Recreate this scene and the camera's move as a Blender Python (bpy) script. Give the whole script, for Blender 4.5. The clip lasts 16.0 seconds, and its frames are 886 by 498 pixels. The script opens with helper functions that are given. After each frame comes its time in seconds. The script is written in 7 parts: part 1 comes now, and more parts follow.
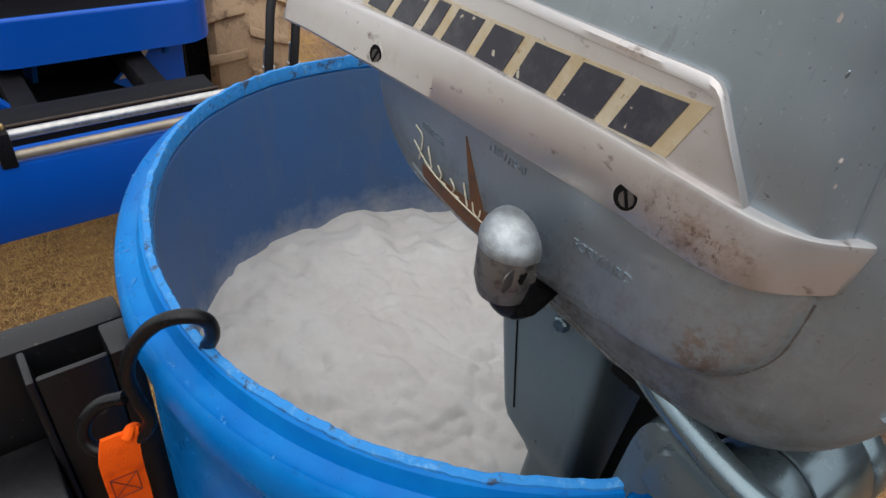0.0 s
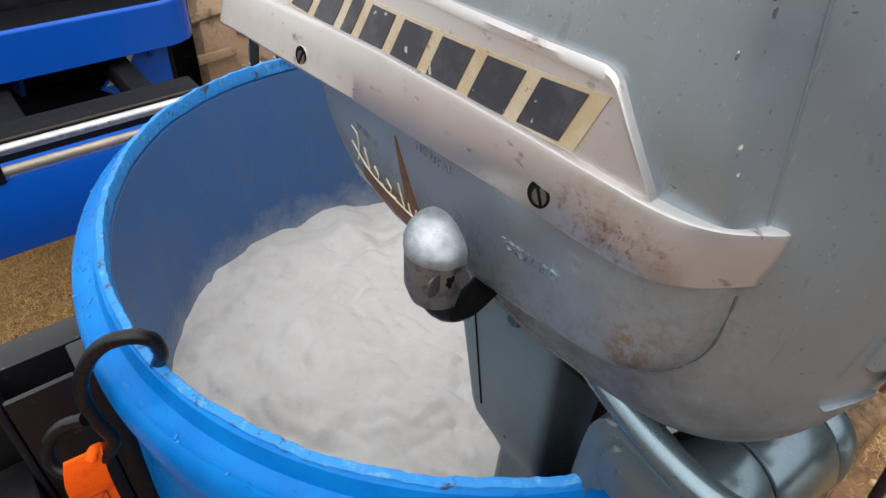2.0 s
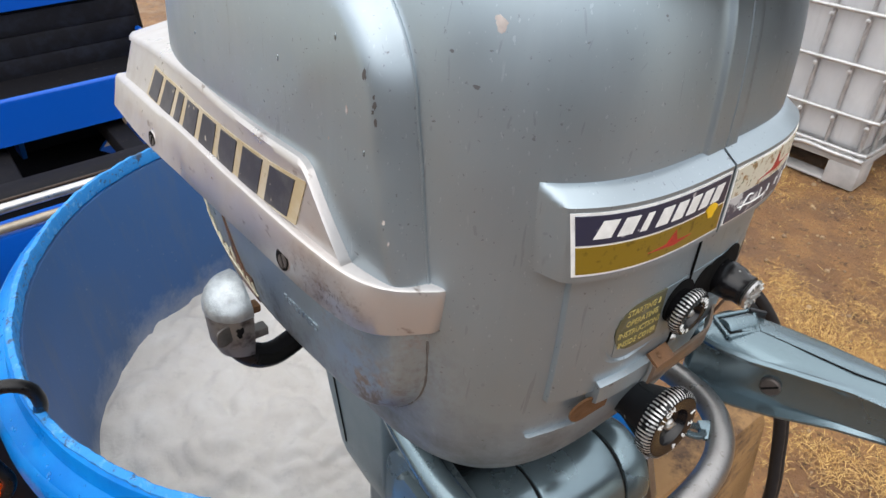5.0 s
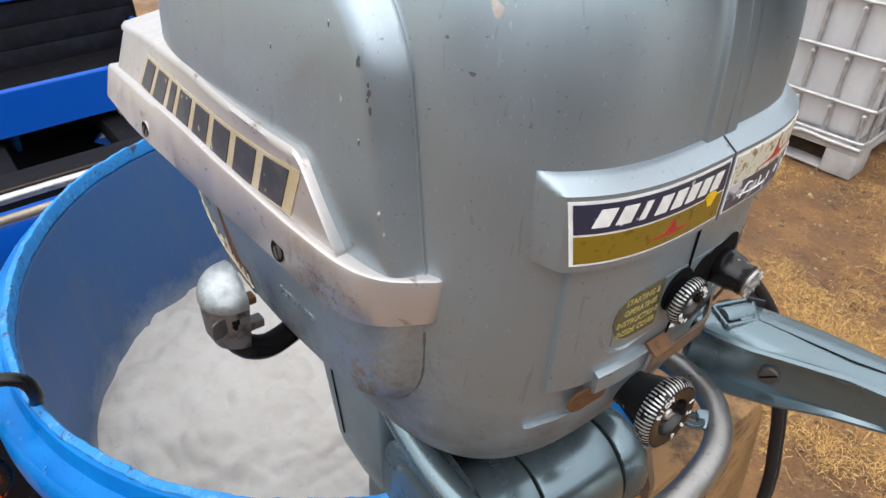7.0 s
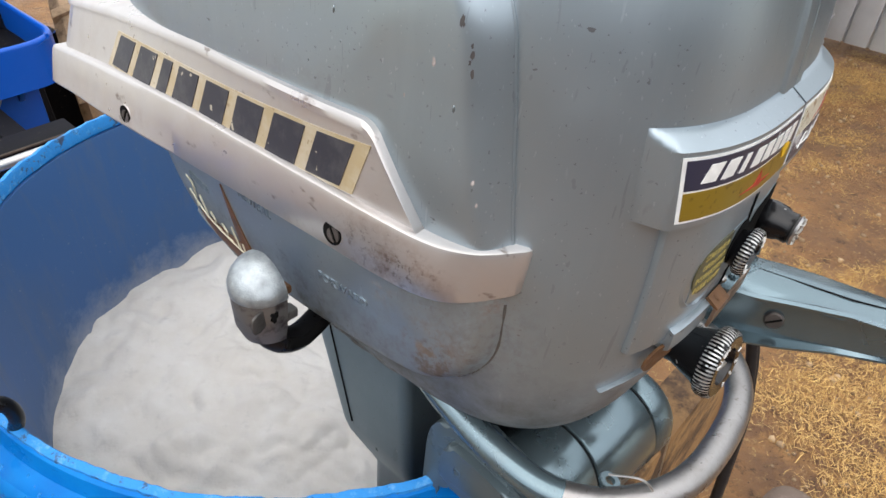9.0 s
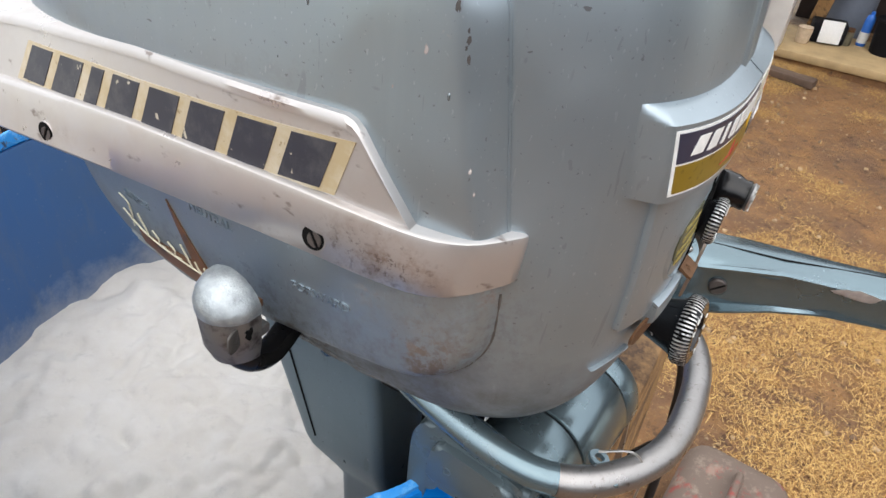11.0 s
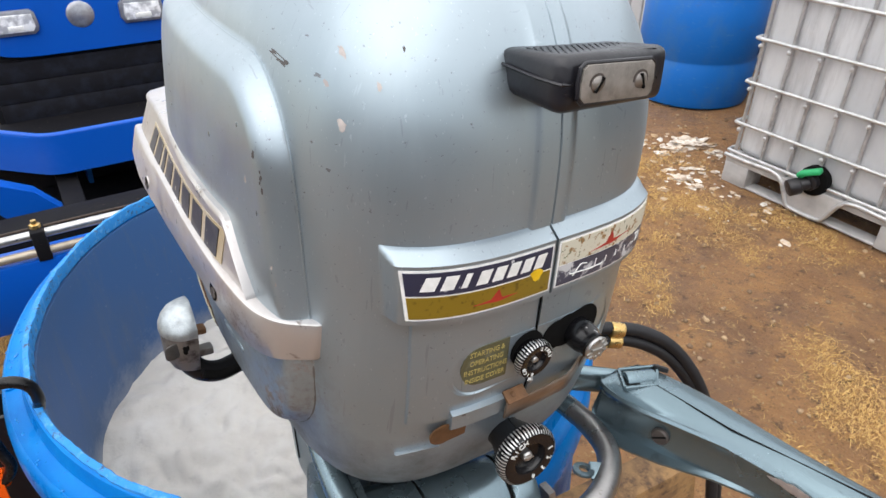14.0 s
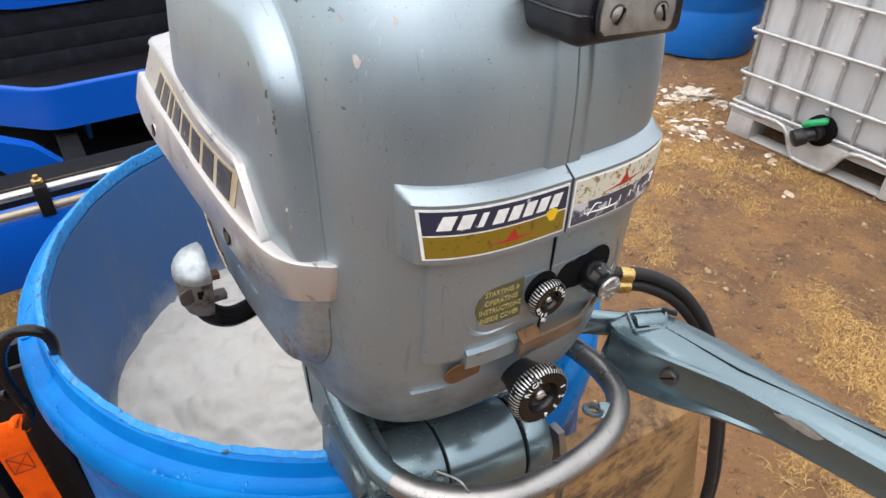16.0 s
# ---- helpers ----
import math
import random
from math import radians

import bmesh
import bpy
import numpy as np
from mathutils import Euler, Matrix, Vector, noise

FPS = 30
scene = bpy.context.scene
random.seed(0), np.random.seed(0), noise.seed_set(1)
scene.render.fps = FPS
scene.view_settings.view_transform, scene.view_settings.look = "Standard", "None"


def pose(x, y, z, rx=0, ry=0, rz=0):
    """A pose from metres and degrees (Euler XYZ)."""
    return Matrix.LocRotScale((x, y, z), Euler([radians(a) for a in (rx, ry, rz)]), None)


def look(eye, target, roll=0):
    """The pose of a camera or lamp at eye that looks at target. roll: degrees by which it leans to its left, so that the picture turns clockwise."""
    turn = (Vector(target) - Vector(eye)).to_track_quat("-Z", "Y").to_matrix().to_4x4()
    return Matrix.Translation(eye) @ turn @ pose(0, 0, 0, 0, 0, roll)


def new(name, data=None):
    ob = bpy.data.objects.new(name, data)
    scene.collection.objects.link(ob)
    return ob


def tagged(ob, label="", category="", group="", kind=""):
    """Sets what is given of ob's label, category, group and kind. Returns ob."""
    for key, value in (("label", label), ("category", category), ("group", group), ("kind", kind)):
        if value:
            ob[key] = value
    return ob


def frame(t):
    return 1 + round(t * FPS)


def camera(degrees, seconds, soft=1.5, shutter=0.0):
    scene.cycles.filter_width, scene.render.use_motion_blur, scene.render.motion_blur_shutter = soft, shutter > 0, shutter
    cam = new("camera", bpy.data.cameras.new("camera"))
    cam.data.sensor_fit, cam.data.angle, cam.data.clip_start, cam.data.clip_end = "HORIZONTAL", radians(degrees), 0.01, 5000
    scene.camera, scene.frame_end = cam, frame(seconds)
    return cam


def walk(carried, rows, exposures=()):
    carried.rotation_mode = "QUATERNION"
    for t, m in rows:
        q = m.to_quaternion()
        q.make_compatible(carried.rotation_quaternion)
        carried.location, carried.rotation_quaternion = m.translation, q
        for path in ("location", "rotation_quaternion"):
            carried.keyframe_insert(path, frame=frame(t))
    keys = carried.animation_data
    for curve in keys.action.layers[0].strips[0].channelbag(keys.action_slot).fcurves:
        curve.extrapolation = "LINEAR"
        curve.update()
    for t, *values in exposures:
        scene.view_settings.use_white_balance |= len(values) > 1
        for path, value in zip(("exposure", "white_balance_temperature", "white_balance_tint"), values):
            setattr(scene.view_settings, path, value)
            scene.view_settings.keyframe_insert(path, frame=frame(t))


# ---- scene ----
cam = camera(67.7, 16.0)
PATH = [
    (0, (-0.0650, -0.4599, 1.1758), (-0.0147, 0.7196, 0.2504), 7.24),
    (0.5, (-0.0333, -0.4529, 1.1752), (-0.0059, 0.7021, 0.2185), 3.34),
    (1, (-0.0366, -0.4489, 1.1781), (0.0000, 0.6942, 0.2075), 3.00),
    (1.5, (-0.0264, -0.4512, 1.1767), (-0.0296, 0.7081, 0.2249), 2.50),
    (2, (-0.0294, -0.4462, 1.1800), (-0.0024, 0.7077, 0.2219), 2.72),
    (2.5, (-0.0070, -0.4536, 1.1827), (0.0354, 0.7129, 0.2406), 2.22),
    (3, (0.0506, -0.4708, 1.2138), (0.0827, 0.7160, 0.2970), 0.76),
    (3.5, (0.0766, -0.4794, 1.2148), (0.0660, 0.7279, 0.3246), -0.01),
    (6, (0.0790, -0.4767, 1.2158), (0.0606, 0.7373, 0.3350), -0.05),
    (6.5, (0.0780, -0.4765, 1.2148), (0.0667, 0.7298, 0.3234), -0.38),
    (7, (0.0793, -0.4757, 1.2137), (0.0664, 0.7253, 0.3152), -0.22),
    (7.5, (0.0761, -0.4765, 1.2119), (0.0777, 0.7275, 0.3171), 0.46),
    (8, (0.0615, -0.4744, 1.2054), (0.0791, 0.7166, 0.2937), 0.35),
    (8.2, (0.0528, -0.4734, 1.2054), (0.0925, 0.7062, 0.2796), 0.60),
    (10.3, (-0.0211, -0.4533, 1.2013), (0.3881, 0.6524, 0.2740), 3.21),
    (10.5, (-0.0203, -0.4548, 1.1967), (0.3867, 0.6506, 0.2680), 3.33),
    (11, (-0.0164, -0.4549, 1.1981), (0.4052, 0.6509, 0.2765), 3.39),
    (11.5, (-0.0094, -0.4557, 1.1988), (0.4057, 0.6594, 0.2855), 3.16),
    (12, (0.0017, -0.4570, 1.2033), (0.3512, 0.6817, 0.2916), 1.96),
    (12.5, (0.0131, -0.4629, 1.2160), (0.3139, 0.6969, 0.3136), 1.01),
    (13, (0.0937, -0.4865, 1.2307), (0.1442, 0.7211, 0.3424), 2.15),
    (13.5, (0.1462, -0.5219, 1.2372), (0.0477, 0.7212, 0.4036), 3.12),
    (14, (0.1577, -0.5177, 1.2517), (0.0140, 0.7399, 0.4468), 0.46),
    (14.5, (0.1680, -0.5319, 1.2531), (-0.0100, 0.7179, 0.4429), 0.91),
    (15, (0.1615, -0.5278, 1.2492), (-0.0092, 0.6983, 0.4023), -1.37),
    (15.5, (0.1542, -0.5225, 1.2475), (0.0037, 0.6912, 0.3791), -0.44),
    (16, (0.1520, -0.5223, 1.2464), (0.0128, 0.6782, 0.3579), -0.02),
]
walk(cam, [(t, look(eye, target, roll)) for t, eye, target, roll in PATH],
     exposures=[(0, 0.12), (0.5, 0.38), (2.3, 0.50), (3.0, 0.52), (6, 0.62), (8, 0.62), (10.5, 0.69), (16, 0.69)])

# ---- world, sun ----
world = bpy.data.worlds.new("sky")
scene.world = world
world.use_nodes = True
wn = world.node_tree
wn.nodes.clear()
sky = wn.nodes.new("ShaderNodeTexSky")
sky.sky_type = "NISHITA"
sky.sun_disc = False
sky.sun_elevation, sky.sun_rotation = radians(52), radians(200)
sky.air_density, sky.dust_density, sky.ozone_density = 1.0, 1.0, 1.0
sky_bg = wn.nodes.new("ShaderNodeBackground")
sky_bg.inputs["Strength"].default_value = 0.05
cloud_bg = wn.nodes.new("ShaderNodeBackground")          # the even cloud cover
cloud_bg.inputs["Color"].default_value = (1.0, 0.985, 0.965, 1)
cloud_tc = wn.nodes.new("ShaderNodeTexCoord")              # an overcast sky: brightest overhead, a third of that at the horizon
cloud_xyz = wn.nodes.new("ShaderNodeSeparateXYZ")
cloud_ramp = wn.nodes.new("ShaderNodeMapRange")
cloud_ramp.inputs["From Min"].default_value, cloud_ramp.inputs["From Max"].default_value = 0.0, 1.0
cloud_ramp.inputs["To Min"].default_value, cloud_ramp.inputs["To Max"].default_value = 0.62, 1.46
wn.links.new(cloud_tc.outputs["Generated"], cloud_xyz.inputs[0])
wn.links.new(cloud_xyz.outputs["Z"], cloud_ramp.inputs["Value"])
wn.links.new(cloud_ramp.outputs[0], cloud_bg.inputs["Strength"])
sky_mix = wn.nodes.new("ShaderNodeAddShader")
w_out = wn.nodes.new("ShaderNodeOutputWorld")
wn.links.new(sky.outputs[0], sky_bg.inputs["Color"])
wn.links.new(sky_bg.outputs[0], sky_mix.inputs[0])
wn.links.new(cloud_bg.outputs[0], sky_mix.inputs[1])
wn.links.new(sky_mix.outputs[0], w_out.inputs[0])
sun = new("sun", bpy.data.lights.new("sun", "SUN"))
sun.data.energy, sun.data.angle, sun.data.color = 0.70, radians(80), (1.0, 0.97, 0.93)
sun.matrix_world = look((-0.6, -1.2, 3.0), (0, 0, 0))

# ---- materials ----


class Mat:
    """A node material with short calls."""

    def __init__(self, name, base, rough=0.5, metal=0.0, spec=0.5):
        self.m = bpy.data.materials.new(name)
        self.m.use_nodes = True
        self.n, self.l = self.m.node_tree.nodes, self.m.node_tree.links
        self.p = self.n["Principled BSDF"]
        self.p.inputs["Base Color"].default_value = (*base, 1)
        self.p.inputs["Roughness"].default_value = rough
        self.p.inputs["Metallic"].default_value = metal
        self.p.inputs["Specular IOR Level"].default_value = spec
        self.base = base
        self.tc = self.n.new("ShaderNodeTexCoord")
        self.col = None

    def noise(self, scale, detail=4, rough=0.55, stretch=(1, 1, 1), off=(0, 0, 0)):
        mp = self.n.new("ShaderNodeMapping")
        mp.inputs["Scale"].default_value = stretch
        mp.inputs["Location"].default_value = off
        tx = self.n.new("ShaderNodeTexNoise")
        tx.inputs["Scale"].default_value, tx.inputs["Detail"].default_value = scale, detail
        tx.inputs["Roughness"].default_value = rough
        self.l.new(self.tc.outputs["Object"], mp.inputs[0])
        self.l.new(mp.outputs[0], tx.inputs["Vector"])
        return tx.outputs["Fac"]

    def voronoi(self, scale, feature="F1", rand=1.0, stretch=(1, 1, 1)):
        mp = self.n.new("ShaderNodeMapping")
        mp.inputs["Scale"].default_value = stretch
        tx = self.n.new("ShaderNodeTexVoronoi")
        tx.feature = feature
        tx.inputs["Scale"].default_value, tx.inputs["Randomness"].default_value = scale, rand
        self.l.new(self.tc.outputs["Object"], mp.inputs[0])
        self.l.new(mp.outputs[0], tx.inputs["Vector"])
        return tx.outputs["Distance"]

    def blob(self, at, radius, scale=90, ragged=0.9, squash=(1, 1, 1)):
        """A ragged stain of its own shape round one spot."""
        mp = self.n.new("ShaderNodeMapping")
        mp.inputs["Scale"].default_value = squash
        mp.inputs["Location"].default_value = [-p * s for p, s in zip(at, squash)]
        ln = self.n.new("ShaderNodeVectorMath")
        ln.operation = "LENGTH"
        self.l.new(self.tc.outputs["Object"], mp.inputs[0])
        self.l.new(mp.outputs[0], ln.inputs[0])
        near = self.ramp(ln.outputs["Value"], 0, radius, 1, 0)
        return self.math("MULTIPLY", near, self.ramp(self.noise(scale, 7, 0.72), 0.62 - 0.22 * ragged, 0.62, 0, 1))

    def ramp(self, fac, lo, hi, a=0.0, b=1.0):
        r = self.n.new("ShaderNodeMapRange")
        r.inputs["From Min"].default_value, r.inputs["From Max"].default_value = lo, hi
        r.inputs["To Min"].default_value, r.inputs["To Max"].default_value = a, b
        self.l.new(fac, r.inputs["Value"])
        return r.outputs[0]

    def math(self, op, a, b):
        r = self.n.new("ShaderNodeMath")
        r.operation = op
        for i, v in enumerate((a, b)):
            if isinstance(v, (int, float)):
                r.inputs[i].default_value = v
            else:
                self.l.new(v, r.inputs[i])
        return r.outputs[0]

    def over(self, fac, color):
        """Lay a colour over what is there, by fac."""
        mx = self.n.new("ShaderNodeMix")
        mx.data_type = "RGBA"
        self.l.new(fac, mx.inputs[0])
        if self.col is None:
            mx.inputs[6].default_value = (*self.base, 1)
        else:
            self.l.new(self.col, mx.inputs[6])
        mx.inputs[7].default_value = (*color, 1)
        self.col = mx.outputs[2]
        self.l.new(self.col, self.p.inputs["Base Color"])
        return self

    def drive(self, slot, fac):
        self.l.new(fac, self.p.inputs[slot])
        return self

    def bump(self, fac, strength=0.2, dist=0.001):
        b = self.n.new("ShaderNodeBump")
        b.inputs["Strength"].default_value, b.inputs["Distance"].default_value = strength, dist
        self.l.new(fac, b.inputs["Height"])
        if self.p.inputs["Normal"].is_linked:
            self.l.new(self.p.inputs["Normal"].links[0].from_socket, b.inputs["Normal"])
        self.l.new(b.outputs[0], self.p.inputs["Normal"])
        return self


def simple(name, base, rough, metal=0.0, tone=0.25, scale=40, bump=0.1, spec=0.5):
    m = Mat(name, base, rough, metal, spec)
    m.over(m.ramp(m.noise(scale, 5), 0.35, 0.75, 0, 1), tuple(c * (1 - tone) for c in base))
    m.drive("Roughness", m.ramp(m.noise(scale * 2.3, 4), 0.3, 0.7, max(rough - 0.08, 0.02), rough + 0.1))
    if bump:
        m.bump(m.noise(scale * 6, 4), bump, 0.0006)
    return m


def make_cowl_paint(name, base, metal, stains_and_shade=(), shine=0.0, wavy=0.12, dirt=0.35):
    m = Mat(name, base, 0.32, metal, 0.5)
    m.over(m.ramp(m.noise(9, 5), 0.35, 0.8), (base[0] * 0.86, base[1] * 0.90, base[2] * 0.88))
    streak = m.ramp(m.noise(60, 4, 0.6, (1, 1, 0.12)), 0.55, 0.8, 0, 0.25)
    m.over(streak, (base[0] * 1.2, base[1] * 1.2, base[2] * 1.18))
    m.over(m.ramp(m.noise(130, 3, 0.5, (1, 0.6, 1.6)), 0.735, 0.75, 0, 0.7), (0.11, 0.10, 0.10))
    m.over(m.ramp(m.noise(95, 4, 0.6, (1, 1, 1), (3, 7, 1)), 0.72, 0.77, 0, 0.45), (0.50, 0.46, 0.43))
    scrape = m.ramp(m.noise(34, 3, 0.5, (1, 7, 1), (1, 1, 8)), 0.70, 0.73, 0, 0.35)
    m.over(scrape, (base[0] * 1.35, base[1] * 1.32, base[2] * 1.30))
    for stretch, off in (((3, 60, 5), (2, 0, 5)), ((50, 4, 9), (0, 6, 1)), ((30, 9, 2), (4, 4, 4))):
        m.over(m.ramp(m.noise(13, 2, 0.4, stretch, off), 0.735, 0.755, 0, 0.25), (base[0] * 0.45, base[1] * 0.43, base[2] * 0.42))
    m.over(m.ramp(m.noise(520, 2, 0.5), 0.70, 0.74, 0, 0.45), (0.10, 0.09, 0.085))
    m.over(m.ramp(m.noise(700, 2, 0.5, (1, 1, 0.5), (5, 5, 2)), 0.69, 0.73, 0, 0.40), (base[0] * 1.45, base[1] * 1.42, base[2] * 1.40))
    grime = m.math("MULTIPLY", m.ramp(m.noise(22, 6, 0.7, (1, 1, 1), (9, 2, 4)), 0.62, 0.82), dirt)
    m.over(grime, (0.17, 0.14, 0.12))
    dull = None
    for at, radius, tone, amount in stains_and_shade:
        fac = m.math("MULTIPLY", m.blob(at, radius, 140, 0.7), amount)
        dull = fac if dull is None else m.math("MAXIMUM", dull, fac)
        m.over(fac, tone)
        m.over(m.math("MULTIPLY", m.blob(at, radius * 0.8, 300, 0.5), amount * 0.35), (0.10, 0.075, 0.06))
    gloss = m.ramp(m.noise(30, 5), 0.3, 0.75, 0.24 - shine, 0.42 - shine)
    if dull is not None:                                            # darker and duller downwards: the underside's shade put into the paint
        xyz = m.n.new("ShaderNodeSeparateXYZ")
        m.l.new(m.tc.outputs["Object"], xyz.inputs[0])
        low_shade = m.ramp(m.math("ADD", xyz.outputs["Z"], m.ramp(m.noise(30, 5, 0.6), 0.3, 0.7, -0.012, 0.012)), 0.050, 0.010, 0, 0.50)
        m.over(m.math("MULTIPLY", low_shade, m.ramp(m.noise(48, 6, 0.7), 0.35, 0.65, 0.9, 1.8)), (0.098, 0.094, 0.090))
        dull = m.math("MAXIMUM", dull, low_shade)
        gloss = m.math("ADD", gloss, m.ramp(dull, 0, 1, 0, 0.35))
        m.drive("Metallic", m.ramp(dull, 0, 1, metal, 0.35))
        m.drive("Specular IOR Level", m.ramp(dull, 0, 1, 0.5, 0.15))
    m.drive("Roughness", gloss)
    m.bump(m.noise(420, 3), 0.06, 0.0003)
    m.bump(m.noise(14, 3), wavy, 0.002)
    return m.m


# the last three brown patches darken the foot against blue bounce light
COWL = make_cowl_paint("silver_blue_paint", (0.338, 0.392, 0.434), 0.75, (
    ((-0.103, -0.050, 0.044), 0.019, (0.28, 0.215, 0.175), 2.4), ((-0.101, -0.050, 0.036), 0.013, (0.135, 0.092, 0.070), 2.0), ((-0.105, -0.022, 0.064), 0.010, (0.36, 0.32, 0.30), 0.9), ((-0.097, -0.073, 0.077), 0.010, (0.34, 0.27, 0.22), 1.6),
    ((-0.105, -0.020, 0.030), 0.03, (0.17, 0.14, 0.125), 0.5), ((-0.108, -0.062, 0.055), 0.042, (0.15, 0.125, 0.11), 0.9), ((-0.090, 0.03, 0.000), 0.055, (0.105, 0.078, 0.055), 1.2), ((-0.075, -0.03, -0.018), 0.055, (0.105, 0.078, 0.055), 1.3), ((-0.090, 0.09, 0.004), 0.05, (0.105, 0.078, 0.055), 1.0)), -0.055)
CASING = make_cowl_paint("grey_blue_casing", (0.165, 0.200, 0.220), 0.42)
# bracket paint darkened in colour for the dim light under the cowl
CASTING = make_cowl_paint("shade_darkened_bracket", (0.105, 0.135, 0.150), 0.50, (), 0.04, 0.12, 0.4)
LEGPAINT = make_cowl_paint("blue_grey_paint", (0.165, 0.222, 0.252), 0.74, (), 0.08, 0.0, 0.2)

_m = Mat("worn_aluminium", (0.540, 0.515, 0.500), 0.36, 0.70)
_m.over(_m.ramp(_m.noise(35, 6, 0.65), 0.50, 0.80, 0, 0.6), (0.46, 0.40, 0.37))
_m.over(_m.ramp(_m.noise(110, 4, 0.6, (1, 0.5, 1)), 0.64, 0.72, 0, 0.8), (0.17, 0.13, 0.11))
for _at, _r in (((-0.120, -0.028, 0.088), 0.024), ((-0.118, -0.045, 0.085), 0.018), ((-0.122, 0.02, 0.078), 0.010), ((-0.122, 0.150, 0.082), 0.012)):
    _m.over(_m.math("MULTIPLY", _m.blob(_at, _r, 120, 0.7, (1, 0.7, 1.3)), 0.75), (0.30, 0.215, 0.165))
    _m.over(_m.math("MULTIPLY", _m.blob(_at, _r * 0.9, 320, 0.30, (1, 0.7, 1.3)), 0.8), (0.095, 0.055, 0.045))
_m.drive("Roughness", _m.ramp(_m.noise(50, 5), 0.3, 0.7, 0.26, 0.46))
_m.bump(_m.noise(160, 5), 0.2, 0.0006)
ALU = _m.m

_m = Mat("decal_yellow_film", (0.40, 0.315, 0.185), 0.4)
_m.over(_m.ramp(_m.noise(45, 6, 0.7), 0.42, 0.68, 0, 0.9), (0.50, 0.45, 0.36))
_m.over(_m.ramp(_m.noise(240, 3), 0.66, 0.7), (0.25, 0.18, 0.09))
DECAL_Y = _m.m
_m = Mat("decal_black", (0.024, 0.025, 0.036), 0.45)
_m.over(_m.ramp(_m.noise(60, 6, 0.75), 0.48, 0.66, 0, 0.55), (0.085, 0.083, 0.085))
_m.over(_m.ramp(_m.noise(190, 3, 0.6), 0.67, 0.70), (0.42, 0.38, 0.30))
DECAL_K = _m.m
_m = Mat("plate_navy", (0.024, 0.026, 0.052), 0.3)
_m.over(_m.ramp(_m.noise(210, 3), 0.70, 0.73), (0.4, 0.4, 0.42))
NAVY = _m.m
_m = Mat("plate_gold", (0.26, 0.175, 0.018), 0.35, 0.35)
_m.over(_m.ramp(_m.noise(320, 4), 0.58, 0.7, 0, 0.8), (0.12, 0.075, 0.012))
_m.over(_m.ramp(_m.noise(90, 3, 0.5, (1, 1, 0.3)), 0.70, 0.74), (0.55, 0.45, 0.12))
GOLD = _m.m
_m = Mat("plate_cream", (0.55, 0.52, 0.42), 0.45)
_m.over(_m.ramp(_m.noise(230, 4), 0.56, 0.62), (0.25, 0.14, 0.05))
_m.over(_m.ramp(_m.noise(330, 3, 0.6, (1, 1, 1), (5, 5, 5)), 0.62, 0.66), (0.10, 0.12, 0.06))
CREAM = _m.m
_m = Mat("plate_flaked_navy", (0.05, 0.05, 0.075), 0.35)
_m.over(_m.ramp(_m.noise(120, 5, 0.7), 0.53, 0.58), (0.48, 0.48, 0.49))
FLAKED = _m.m
RED = simple("red_print", (0.42, 0.03, 0.02), 0.4, 0, 0.3, 200, 0).m
WHITE_INK = simple("white_ink", (0.78, 0.78, 0.76), 0.4, 0, 0.2, 200, 0).m
CREAM_INK = simple("cream_ink", (0.66, 0.63, 0.48), 0.45, 0, 0.3, 200, 0).m
YELLOW_DAB = simple("yellow_paint_dab", (0.78, 0.48, 0.01), 0.4, 0, 0.2, 200, 0).m
_m = Mat("oval_decal", (0.105, 0.100, 0.056), 0.4, 0.3)
_m.over(_m.ramp(_m.noise(150, 4), 0.56, 0.72), (0.17, 0.17, 0.14))
OVAL = _m.m
TEXT_GOLD = simple("gold_ink", (0.46, 0.38, 0.13), 0.4, 0, 0.2, 200, 0).m
_m = Mat("brown_wedge", (0.115, 0.05, 0.02), 0.42)
_m.over(_m.ramp(_m.noise(120, 4), 0.55, 0.7), (0.06, 0.035, 0.02))
BROWN = _m.m
SCUFF = Mat("rust_scuff", (0.36, 0.315, 0.295), 0.6)
SCUFF.over(SCUFF.ramp(SCUFF.noise(160, 5), 0.45, 0.7), (0.52, 0.47, 0.44))
SCUFF = SCUFF.m

_m = Mat("black_rubber", (0.014, 0.013, 0.015), 0.38, 0, 0.38)
_m.drive("Roughness", _m.ramp(_m.noise(60, 5), 0.3, 0.7, 0.28, 0.55))
_m.bump(_m.noise(300, 4), 0.2, 0.0005)
RUBBER = _m.m
_m = Mat("worn_black_enamel", (0.006, 0.006, 0.007), 0.22, 0, 0.4)
_m.over(_m.ramp(_m.noise(180, 3, 0.5), 0.69, 0.72), (0.30, 0.29, 0.28))
ENAMEL = _m.m
STEEL = simple("bright_steel", (0.54, 0.53, 0.51), 0.34, 0.9, 0.35, 60).m
_m = Mat("galvanised_tube", (0.33, 0.32, 0.315), 0.36, 0.90)
_m.over(_m.ramp(_m.noise(45, 6, 0.7), 0.45, 0.75), (0.25, 0.235, 0.225))
_m.over(_m.ramp(_m.noise(190, 5, 0.7), 0.60, 0.68, 0, 0.7), (0.14, 0.115, 0.10))
_m.over(_m.ramp(_m.noise(420, 4, 0.7), 0.58, 0.70, 0, 0.4), (0.17, 0.15, 0.14))
_m.drive("Roughness", _m.ramp(_m.noise(70, 5), 0.3, 0.7, 0.24, 0.42))
_m.bump(_m.noise(240, 6, 0.7), 0.35, 0.0008)
TUBE = _m.m
_m = Mat("bronze_strap", (0.24, 0.175, 0.13), 0.36, 0.8)
